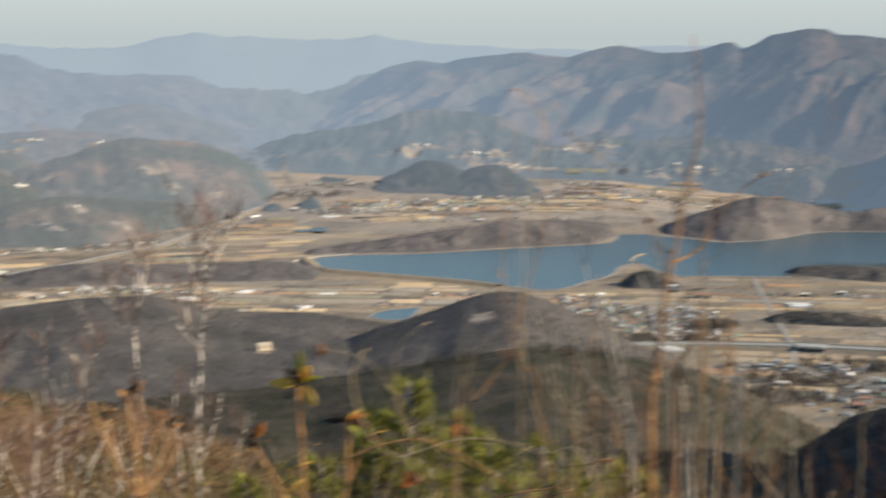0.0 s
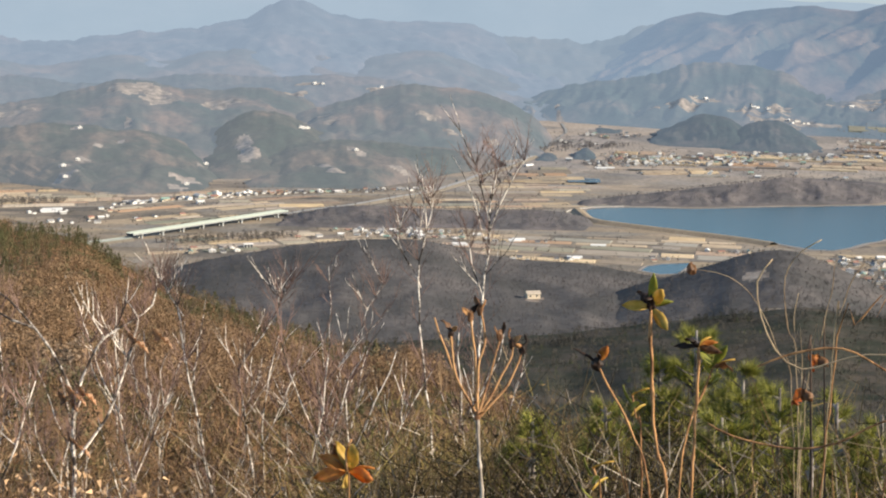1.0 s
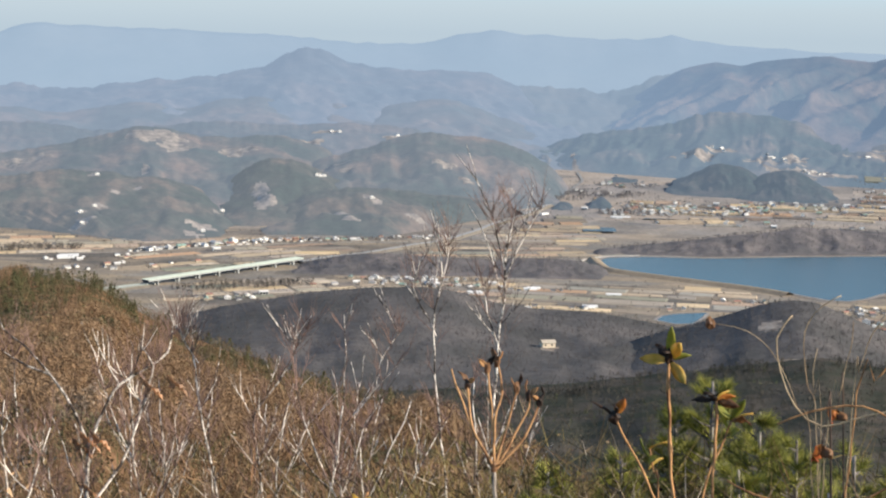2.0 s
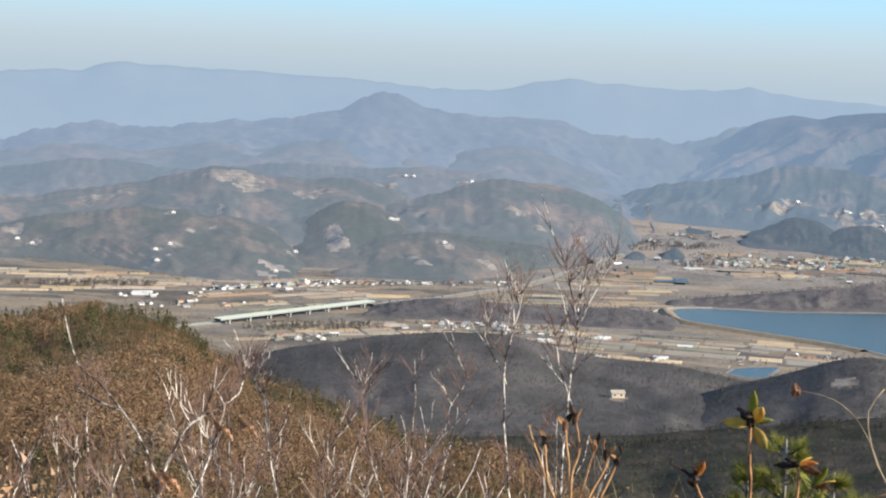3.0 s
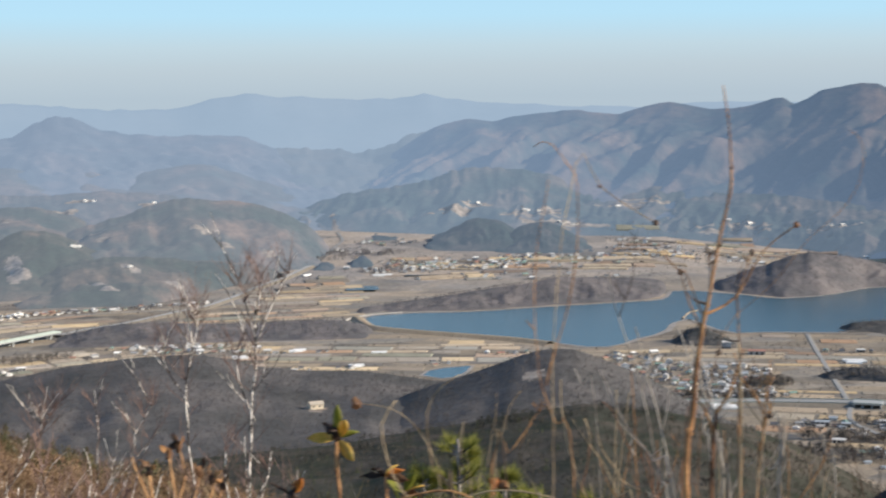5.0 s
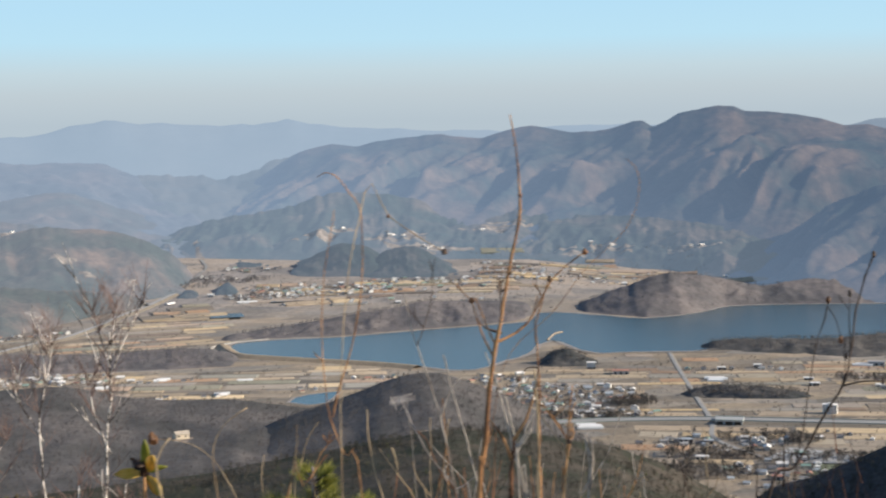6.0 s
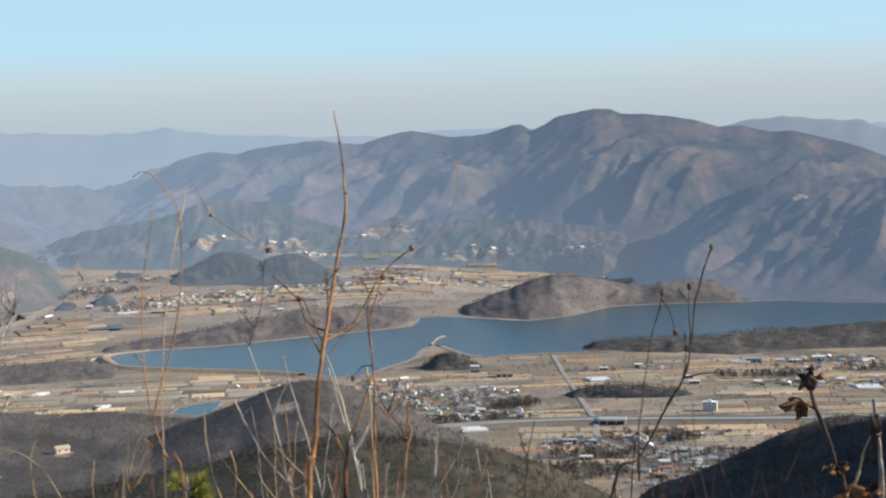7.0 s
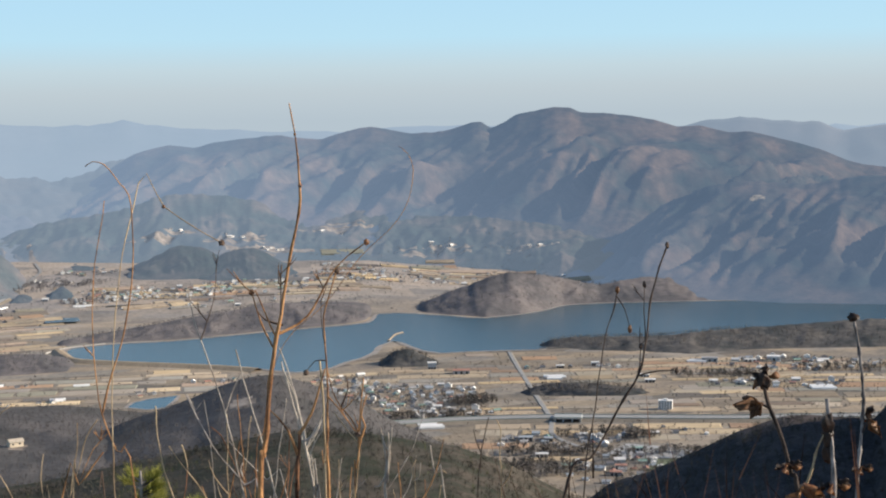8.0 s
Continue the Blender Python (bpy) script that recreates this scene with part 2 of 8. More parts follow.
def landform(name, material, skyline, ridge, front, back, spur=0.0, lean=0.0, freq=0.5, rough=2.0, steps=(160, 40), seed=1.0, edge=2.0, bulge=0.8, calm=(0.0, 0.3), soft=0.0, fine=1.0, body=0.0):
    """A hill or range that spreads over the headings of its skyline. skyline: (heading, height in degrees over the eye's level);
    ridge: distance of the crest; front, back: (distance, degrees) of the foot, or (distance, None) for a foot on the valley floor.
    spur, lean, freq: depth, slant and number per degree of its side ridges. soft: degrees over which the skyline is rounded; fine: weight of the small side ridges; body: degrees over which the flanks below the crest are rounded."""
    hs, es = np.array(skyline).T
    h0, h1 = hs[0], hs[-1]
    n, m = steps

    def dist(value, a):
        if isinstance(value, (int, float)):
            return float(value)
        q = np.array(value).T
        return float(np.interp(a, q[0], q[1]))

    def foot(end, a):
        r = dist(end[0], a)
        x, y, _ = polar(a, r, 0)
        return r, (floor_z(x, y) - 3.0 if end[1] is None else EYE + r * math.tan(radians(end[1])))

    def height(a, r):
        rr = dist(ridge, a)
        el = float(np.interp(a + soft * STEPS, hs, es).mean())
        crest = radians(0.05 * noise.noise((a * 1.3, seed, 0)) * edge + 0.03 * noise.noise((a * 4.0, seed, 3)) * edge) * rr
        if body:
            el, fine_el = float(np.interp(np.clip(a + body * STEPS, h0, h1), hs, es).mean()), el
            crest += rr * (math.tan(radians(fine_el)) - math.tan(radians(el)))
        top = EYE + rr * math.tan(radians(el))
        if r <= rr:
            rf, zf = foot(front, a)
            if r < rf and front[1] is None:
                zf = floor_z(*polar(a, r, 0)[:2]) - 3.0
            u = min(1.0, max(0.0, (r - rf) / (rr - rf)))
            z = zf + (top - zf) * (u ** bulge)
            mid = math.sin(math.pi * min(1.0, u * 1.02) ** 0.8) * float(smooth(*calm, u))
        else:
            rb, zb = foot(back, a)
            u = min(1.0, max(0.0, (rb - r) / (rb - rr)))
            z = zb + (top - zb) * u
            mid = math.sin(math.pi * u) * 0.3
        z += crest * float(smooth(0.55 if body else 0.0, 1.0, u))
        if spur:
            q = a * freq + lean * u + 0.45 * noise.noise((a * freq * 0.7, u * 1.6, seed + 9))
            big = 0.75 + 0.6 * noise.noise((a * freq * 0.35, 1.7, seed + 2))
            s = ridged(q, u * 0.9, seed) * 0.6 * big + fine * (0.24 * ridged(q * 2.1 + 5, u * 2.6 + 0.3, seed + 4) + 0.08 * ridged(q * 4.7, u * 5.0, seed + 6))
            z += spur * mid * (s - 0.35) + spur * 0.10 * mid * noise.noise((q * 7, u * 9, seed))
        x, y, _ = polar(a, r, 0)
        z += rough * mid * (noise.noise((x * 0.013, y * 0.013, seed)) + 0.5 * noise.noise((x * 0.04, y * 0.04, seed + 1)))
        return z

    verts = []
    crest = int((m - 1) * 0.76)
    for i in range(n):
        a = h0 + (h1 - h0) * i / (n - 1)
        rr, rf, rb = dist(ridge, a), dist(front[0], a), dist(back[0], a)
        for j in range(m):
            r = rf + (rr - rf) * j / crest if j <= crest else rr + (rb - rr) * (j - crest) / (m - 1 - crest)
            verts.append(polar(a, r, height(a, r)))
    ob = mesh_object(name, verts, grid_faces(n, m)[:, ::-1], material, smooth=True)
    HEIGHT_OF[ob.name] = height
    return ob


# ---- the land ----
angles = [a for a in range(-180, -40, 10)] + [a for a in range(-40, 52, 2)] + [a for a in range(60, 181, 10)]
rings = [0.5, 300, 700, 1100, 1400] + [1500 + 50 * i for i in range(69)]
gv = [polar(a, r, floor_z(r * math.sin(radians(a)), r * math.cos(radians(a)))) for a in angles for r in rings]
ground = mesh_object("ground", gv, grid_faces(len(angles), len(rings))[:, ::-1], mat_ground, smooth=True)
tagged(ground, "broad tan valley floor of winter fields and bare soil", "ground", kind="structure")

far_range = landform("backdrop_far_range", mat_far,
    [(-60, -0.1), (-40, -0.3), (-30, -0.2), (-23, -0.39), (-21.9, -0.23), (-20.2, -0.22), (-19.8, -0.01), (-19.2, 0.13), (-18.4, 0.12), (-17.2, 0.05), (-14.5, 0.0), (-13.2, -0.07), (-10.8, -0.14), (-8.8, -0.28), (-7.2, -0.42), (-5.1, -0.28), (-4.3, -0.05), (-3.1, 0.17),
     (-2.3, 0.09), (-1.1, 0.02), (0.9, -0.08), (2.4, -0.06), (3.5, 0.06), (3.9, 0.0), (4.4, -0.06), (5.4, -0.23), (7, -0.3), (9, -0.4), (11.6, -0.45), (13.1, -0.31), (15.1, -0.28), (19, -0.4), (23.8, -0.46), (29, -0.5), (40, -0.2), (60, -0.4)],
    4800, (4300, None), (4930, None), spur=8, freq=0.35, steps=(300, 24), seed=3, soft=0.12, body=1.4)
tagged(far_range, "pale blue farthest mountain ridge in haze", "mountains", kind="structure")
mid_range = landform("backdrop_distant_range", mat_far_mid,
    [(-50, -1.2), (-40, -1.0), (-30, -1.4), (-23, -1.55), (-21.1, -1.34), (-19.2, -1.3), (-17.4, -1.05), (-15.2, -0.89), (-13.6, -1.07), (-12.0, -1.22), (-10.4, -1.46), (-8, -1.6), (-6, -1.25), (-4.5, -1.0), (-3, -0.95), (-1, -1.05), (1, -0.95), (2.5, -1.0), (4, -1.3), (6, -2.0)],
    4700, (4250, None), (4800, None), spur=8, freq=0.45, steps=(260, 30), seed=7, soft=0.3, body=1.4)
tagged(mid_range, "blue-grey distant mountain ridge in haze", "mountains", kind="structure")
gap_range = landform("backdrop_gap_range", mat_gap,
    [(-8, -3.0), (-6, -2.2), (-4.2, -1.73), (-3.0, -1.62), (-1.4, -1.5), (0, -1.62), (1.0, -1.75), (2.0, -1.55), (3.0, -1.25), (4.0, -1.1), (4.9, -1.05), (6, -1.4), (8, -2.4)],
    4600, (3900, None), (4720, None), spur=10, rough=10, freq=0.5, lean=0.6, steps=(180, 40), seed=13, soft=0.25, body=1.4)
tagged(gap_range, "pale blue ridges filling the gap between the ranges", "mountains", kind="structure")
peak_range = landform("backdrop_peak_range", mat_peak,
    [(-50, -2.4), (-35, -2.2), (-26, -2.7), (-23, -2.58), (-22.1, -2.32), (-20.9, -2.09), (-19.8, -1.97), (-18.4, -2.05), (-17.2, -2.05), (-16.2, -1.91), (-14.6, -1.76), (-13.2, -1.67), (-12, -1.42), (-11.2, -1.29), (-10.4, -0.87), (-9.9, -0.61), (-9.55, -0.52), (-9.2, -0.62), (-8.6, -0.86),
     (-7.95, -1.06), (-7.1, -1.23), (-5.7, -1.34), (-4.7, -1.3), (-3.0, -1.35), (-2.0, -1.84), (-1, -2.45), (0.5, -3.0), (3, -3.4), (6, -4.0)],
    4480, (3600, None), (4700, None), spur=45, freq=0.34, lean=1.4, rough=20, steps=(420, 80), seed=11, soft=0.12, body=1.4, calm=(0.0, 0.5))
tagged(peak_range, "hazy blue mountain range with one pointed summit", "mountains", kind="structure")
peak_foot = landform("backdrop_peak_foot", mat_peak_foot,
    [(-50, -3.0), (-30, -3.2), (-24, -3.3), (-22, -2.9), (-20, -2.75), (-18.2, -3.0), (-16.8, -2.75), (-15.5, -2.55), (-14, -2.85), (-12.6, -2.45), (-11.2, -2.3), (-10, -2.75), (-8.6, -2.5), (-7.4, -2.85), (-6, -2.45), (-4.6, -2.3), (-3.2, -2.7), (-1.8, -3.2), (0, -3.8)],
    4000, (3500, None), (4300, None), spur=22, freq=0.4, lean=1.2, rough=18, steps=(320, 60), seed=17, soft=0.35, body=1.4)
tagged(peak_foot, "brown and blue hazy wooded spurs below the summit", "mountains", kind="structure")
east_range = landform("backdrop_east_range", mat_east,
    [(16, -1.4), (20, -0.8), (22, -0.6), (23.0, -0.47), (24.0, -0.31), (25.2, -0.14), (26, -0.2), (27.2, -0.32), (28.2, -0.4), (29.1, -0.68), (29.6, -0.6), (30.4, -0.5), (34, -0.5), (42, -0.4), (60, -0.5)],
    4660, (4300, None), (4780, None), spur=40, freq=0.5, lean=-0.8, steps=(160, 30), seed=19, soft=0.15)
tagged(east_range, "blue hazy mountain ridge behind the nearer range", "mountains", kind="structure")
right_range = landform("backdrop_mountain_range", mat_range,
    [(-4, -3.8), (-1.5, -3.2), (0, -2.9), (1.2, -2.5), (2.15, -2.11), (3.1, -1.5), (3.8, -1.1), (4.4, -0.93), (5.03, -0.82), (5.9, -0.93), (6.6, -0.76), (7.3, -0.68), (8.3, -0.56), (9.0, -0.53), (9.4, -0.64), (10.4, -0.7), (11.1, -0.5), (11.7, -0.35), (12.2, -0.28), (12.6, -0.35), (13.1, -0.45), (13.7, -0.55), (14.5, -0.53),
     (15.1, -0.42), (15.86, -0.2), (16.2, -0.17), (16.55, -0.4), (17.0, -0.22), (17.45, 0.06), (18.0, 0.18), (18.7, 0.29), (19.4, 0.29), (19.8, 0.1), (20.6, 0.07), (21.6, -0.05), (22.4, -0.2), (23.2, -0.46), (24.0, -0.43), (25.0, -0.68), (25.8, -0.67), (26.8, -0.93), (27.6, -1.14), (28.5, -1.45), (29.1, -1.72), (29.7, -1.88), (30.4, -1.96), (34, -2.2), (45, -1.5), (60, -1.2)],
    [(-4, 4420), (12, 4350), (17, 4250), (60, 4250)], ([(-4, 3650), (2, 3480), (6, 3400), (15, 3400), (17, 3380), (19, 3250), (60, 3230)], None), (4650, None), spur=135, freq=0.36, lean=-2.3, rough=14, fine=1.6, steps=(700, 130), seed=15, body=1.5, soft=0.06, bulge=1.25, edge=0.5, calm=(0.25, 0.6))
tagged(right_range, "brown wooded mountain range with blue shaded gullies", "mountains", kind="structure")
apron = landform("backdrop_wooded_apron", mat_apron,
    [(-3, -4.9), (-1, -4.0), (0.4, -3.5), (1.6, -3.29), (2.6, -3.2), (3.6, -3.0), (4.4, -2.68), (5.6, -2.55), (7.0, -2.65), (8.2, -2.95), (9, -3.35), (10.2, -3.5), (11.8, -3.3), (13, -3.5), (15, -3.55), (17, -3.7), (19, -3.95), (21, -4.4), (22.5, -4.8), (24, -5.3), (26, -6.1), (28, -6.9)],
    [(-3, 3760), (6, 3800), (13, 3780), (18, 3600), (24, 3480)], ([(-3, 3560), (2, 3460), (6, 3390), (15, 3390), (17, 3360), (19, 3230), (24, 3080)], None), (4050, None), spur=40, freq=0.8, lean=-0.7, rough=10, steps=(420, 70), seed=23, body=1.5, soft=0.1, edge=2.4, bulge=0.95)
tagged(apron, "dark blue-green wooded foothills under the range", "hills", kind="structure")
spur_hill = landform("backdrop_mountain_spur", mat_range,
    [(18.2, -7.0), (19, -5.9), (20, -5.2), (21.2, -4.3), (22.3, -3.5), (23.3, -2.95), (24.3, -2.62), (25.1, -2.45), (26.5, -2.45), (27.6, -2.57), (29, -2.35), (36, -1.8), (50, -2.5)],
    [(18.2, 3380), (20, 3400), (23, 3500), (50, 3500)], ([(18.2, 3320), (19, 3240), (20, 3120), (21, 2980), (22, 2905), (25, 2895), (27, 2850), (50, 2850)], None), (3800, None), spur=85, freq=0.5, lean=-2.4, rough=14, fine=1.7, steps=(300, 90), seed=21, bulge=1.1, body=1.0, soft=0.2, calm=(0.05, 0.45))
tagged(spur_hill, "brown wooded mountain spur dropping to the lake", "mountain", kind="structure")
FOOT = [(-45, 2880), (-22, 2850), (-19.3, 2740), (-15.3, 2530), (-10.2, 2650), (-6.8, 2630), (-3.7, 2830), (-0.8, 2950), (0.6, 2960)]
FOOTHILLS = []


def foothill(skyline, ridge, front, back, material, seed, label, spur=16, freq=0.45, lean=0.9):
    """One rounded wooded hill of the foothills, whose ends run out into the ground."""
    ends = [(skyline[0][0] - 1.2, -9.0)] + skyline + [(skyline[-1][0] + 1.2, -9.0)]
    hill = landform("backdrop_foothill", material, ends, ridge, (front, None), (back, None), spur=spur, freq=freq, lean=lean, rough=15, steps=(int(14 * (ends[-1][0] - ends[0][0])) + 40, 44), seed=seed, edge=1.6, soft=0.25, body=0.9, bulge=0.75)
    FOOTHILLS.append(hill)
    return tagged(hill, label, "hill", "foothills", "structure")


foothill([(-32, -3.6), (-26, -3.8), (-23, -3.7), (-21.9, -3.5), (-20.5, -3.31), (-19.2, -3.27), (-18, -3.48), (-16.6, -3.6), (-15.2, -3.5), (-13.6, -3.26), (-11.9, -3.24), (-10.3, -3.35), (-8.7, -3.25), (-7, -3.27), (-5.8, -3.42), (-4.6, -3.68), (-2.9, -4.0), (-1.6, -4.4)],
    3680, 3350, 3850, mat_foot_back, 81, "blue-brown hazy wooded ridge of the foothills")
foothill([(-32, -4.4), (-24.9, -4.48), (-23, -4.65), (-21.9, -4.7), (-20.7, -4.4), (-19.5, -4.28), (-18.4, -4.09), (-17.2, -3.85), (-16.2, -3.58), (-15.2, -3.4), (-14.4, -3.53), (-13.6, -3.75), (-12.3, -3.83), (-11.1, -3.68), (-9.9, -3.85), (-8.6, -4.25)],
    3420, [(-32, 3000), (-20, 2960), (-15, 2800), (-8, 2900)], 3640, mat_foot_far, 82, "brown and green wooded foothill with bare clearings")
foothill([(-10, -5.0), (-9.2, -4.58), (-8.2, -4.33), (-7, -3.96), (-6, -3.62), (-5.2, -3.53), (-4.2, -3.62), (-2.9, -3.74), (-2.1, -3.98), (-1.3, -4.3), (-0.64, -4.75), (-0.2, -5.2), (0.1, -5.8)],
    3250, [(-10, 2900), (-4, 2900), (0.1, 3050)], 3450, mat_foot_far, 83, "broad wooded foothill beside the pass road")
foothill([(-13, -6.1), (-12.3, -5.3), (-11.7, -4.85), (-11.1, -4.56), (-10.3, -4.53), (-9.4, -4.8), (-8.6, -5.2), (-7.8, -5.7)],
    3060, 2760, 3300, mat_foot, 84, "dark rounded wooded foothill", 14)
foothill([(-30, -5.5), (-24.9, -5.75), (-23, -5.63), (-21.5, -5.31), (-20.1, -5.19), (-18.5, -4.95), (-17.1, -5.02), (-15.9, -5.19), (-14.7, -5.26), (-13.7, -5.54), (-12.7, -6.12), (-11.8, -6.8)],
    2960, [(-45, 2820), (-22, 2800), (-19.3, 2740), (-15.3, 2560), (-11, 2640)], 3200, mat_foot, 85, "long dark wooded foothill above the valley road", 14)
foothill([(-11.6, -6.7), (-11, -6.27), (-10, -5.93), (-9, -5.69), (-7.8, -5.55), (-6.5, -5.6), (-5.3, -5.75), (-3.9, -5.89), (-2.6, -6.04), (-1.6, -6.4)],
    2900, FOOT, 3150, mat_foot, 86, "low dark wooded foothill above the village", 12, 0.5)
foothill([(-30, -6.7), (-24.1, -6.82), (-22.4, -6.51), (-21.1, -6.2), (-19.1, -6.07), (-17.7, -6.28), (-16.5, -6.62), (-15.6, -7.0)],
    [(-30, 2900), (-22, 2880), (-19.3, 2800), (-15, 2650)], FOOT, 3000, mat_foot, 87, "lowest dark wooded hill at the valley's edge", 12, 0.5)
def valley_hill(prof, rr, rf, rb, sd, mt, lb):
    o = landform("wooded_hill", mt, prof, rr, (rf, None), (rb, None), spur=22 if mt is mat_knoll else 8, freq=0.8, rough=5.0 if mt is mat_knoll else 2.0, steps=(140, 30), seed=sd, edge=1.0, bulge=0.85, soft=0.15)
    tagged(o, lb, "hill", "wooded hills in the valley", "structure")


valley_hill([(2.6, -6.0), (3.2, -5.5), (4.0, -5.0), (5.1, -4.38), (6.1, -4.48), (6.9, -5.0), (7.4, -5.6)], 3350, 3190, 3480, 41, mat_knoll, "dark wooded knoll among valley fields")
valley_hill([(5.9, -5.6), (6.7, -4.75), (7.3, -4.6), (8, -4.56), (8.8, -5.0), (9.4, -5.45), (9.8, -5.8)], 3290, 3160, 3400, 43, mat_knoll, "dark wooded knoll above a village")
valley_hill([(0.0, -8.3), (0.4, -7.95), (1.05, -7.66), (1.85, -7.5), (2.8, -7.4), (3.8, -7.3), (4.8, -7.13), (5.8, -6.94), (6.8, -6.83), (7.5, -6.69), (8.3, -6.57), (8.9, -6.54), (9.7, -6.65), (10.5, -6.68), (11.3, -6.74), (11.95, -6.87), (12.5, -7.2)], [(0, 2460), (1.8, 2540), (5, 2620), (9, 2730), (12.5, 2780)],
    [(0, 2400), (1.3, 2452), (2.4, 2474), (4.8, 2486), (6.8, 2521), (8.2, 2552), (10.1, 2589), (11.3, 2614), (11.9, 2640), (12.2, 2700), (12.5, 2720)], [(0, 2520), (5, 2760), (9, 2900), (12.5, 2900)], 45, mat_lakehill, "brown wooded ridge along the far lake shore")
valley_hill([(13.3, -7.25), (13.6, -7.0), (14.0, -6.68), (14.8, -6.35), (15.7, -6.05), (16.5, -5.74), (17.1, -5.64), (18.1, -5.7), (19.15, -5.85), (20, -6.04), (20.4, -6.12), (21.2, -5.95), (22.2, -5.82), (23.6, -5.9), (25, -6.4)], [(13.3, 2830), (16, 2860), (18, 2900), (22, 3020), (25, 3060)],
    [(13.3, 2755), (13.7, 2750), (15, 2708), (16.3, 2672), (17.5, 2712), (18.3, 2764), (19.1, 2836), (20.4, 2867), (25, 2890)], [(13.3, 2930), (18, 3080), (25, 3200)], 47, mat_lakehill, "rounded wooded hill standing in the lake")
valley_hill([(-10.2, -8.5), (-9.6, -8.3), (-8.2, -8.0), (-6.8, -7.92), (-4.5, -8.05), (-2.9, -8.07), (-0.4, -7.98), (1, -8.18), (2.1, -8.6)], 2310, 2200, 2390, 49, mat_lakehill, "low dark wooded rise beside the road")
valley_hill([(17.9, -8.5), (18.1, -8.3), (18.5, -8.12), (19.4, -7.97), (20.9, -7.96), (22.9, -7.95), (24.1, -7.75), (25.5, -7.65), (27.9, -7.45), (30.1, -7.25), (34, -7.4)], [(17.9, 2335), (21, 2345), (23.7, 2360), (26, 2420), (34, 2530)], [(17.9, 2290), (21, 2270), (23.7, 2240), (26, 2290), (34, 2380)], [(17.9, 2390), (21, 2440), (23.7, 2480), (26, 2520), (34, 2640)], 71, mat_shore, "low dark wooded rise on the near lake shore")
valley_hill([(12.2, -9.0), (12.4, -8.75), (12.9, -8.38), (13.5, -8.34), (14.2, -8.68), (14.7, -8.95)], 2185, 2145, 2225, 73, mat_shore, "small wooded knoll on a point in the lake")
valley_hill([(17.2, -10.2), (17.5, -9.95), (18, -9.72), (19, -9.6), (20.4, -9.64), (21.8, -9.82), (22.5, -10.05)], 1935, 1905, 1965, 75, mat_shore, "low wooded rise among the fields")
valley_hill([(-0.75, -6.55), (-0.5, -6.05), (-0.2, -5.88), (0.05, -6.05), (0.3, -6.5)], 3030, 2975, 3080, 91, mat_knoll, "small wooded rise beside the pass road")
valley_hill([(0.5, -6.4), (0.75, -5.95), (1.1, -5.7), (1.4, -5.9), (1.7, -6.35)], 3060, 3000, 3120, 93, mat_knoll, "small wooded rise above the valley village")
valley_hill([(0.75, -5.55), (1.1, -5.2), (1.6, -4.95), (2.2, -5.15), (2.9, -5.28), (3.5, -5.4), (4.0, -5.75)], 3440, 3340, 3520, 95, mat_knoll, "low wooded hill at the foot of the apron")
hill_a = landform("grey_hill", mat_grey,
    [(-30, -10.5), (-20, -10.4), (-15, -10.4), (-13, -9.95), (-11.7, -9.72), (-10.9, -9.62), (-10.1, -9.47), (-8.9, -9.3), (-6.8, -9.15), (-5.1, -9.13), (-3.9, -9.3), (-2.6, -9.66), (-1.6, -9.77), (-0.6, -9.85), (1, -9.86), (2.1, -10.04), (3.1, -10.17), (4.3, -10.35), (5.5, -10.9), (7, -11.6)],
    1480, (1060, -13.2), (1660, None), spur=7, freq=0.22, rough=3, steps=(220, 50), seed=51, edge=0.6, bulge=1.0, soft=0.3)
tagged(hill_a, "dark grey hill of bare winter woods", "hill", kind="structure")
hill_b = landform("grey_hill", mat_grey,
    [(-1, -12.6), (1, -11.6), (2.2, -10.95), (3.0, -10.62), (3.9, -10.34), (5.1, -10.0), (6.2, -9.62), (7.0, -9.32), (7.8, -9.15), (8.5, -9.12), (9.2, -9.28), (10, -9.58), (11, -9.97), (11.9, -10.35), (12.5, -10.75), (13.3, -11.14), (14.3, -11.6), (16, -12.3), (18, -13.5)],
    1330, (1050, -13.4), (1460, None), spur=6, freq=0.22, rough=3, steps=(160, 50), seed=53, edge=0.6, bulge=1.0, soft=0.4)
tagged(hill_b, "rounded dark grey hill of bare winter woods", "hill", kind="structure")
slope = landform("wooded_slope", mat_slope,
    [(-40, -12.5), (-14, -13.0), (-8, -13.0), (0, -12.5), (3.9, -11.92), (7.2, -11.41), (9.2, -11.1), (12.5, -11.42), (15.2, -11.89), (17, -12.5), (18.7, -13.35), (22, -15), (45, -15)],
    880, (380, -21), (1120, None), spur=8, freq=0.2, rough=3, steps=(200, 60), seed=57, edge=1.0, bulge=1.0)
tagged(slope, "dark mixed pine and oak slope below the summit", "hillside", kind="structure")
# past heading 31 the hill is unseen, raised to keep sun off this flank
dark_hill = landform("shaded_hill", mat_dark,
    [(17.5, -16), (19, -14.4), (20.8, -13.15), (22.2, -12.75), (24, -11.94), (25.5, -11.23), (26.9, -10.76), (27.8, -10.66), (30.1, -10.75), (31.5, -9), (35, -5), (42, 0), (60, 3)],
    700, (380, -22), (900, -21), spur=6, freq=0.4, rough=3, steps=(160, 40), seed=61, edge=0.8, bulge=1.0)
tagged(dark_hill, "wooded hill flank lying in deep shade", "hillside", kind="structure")
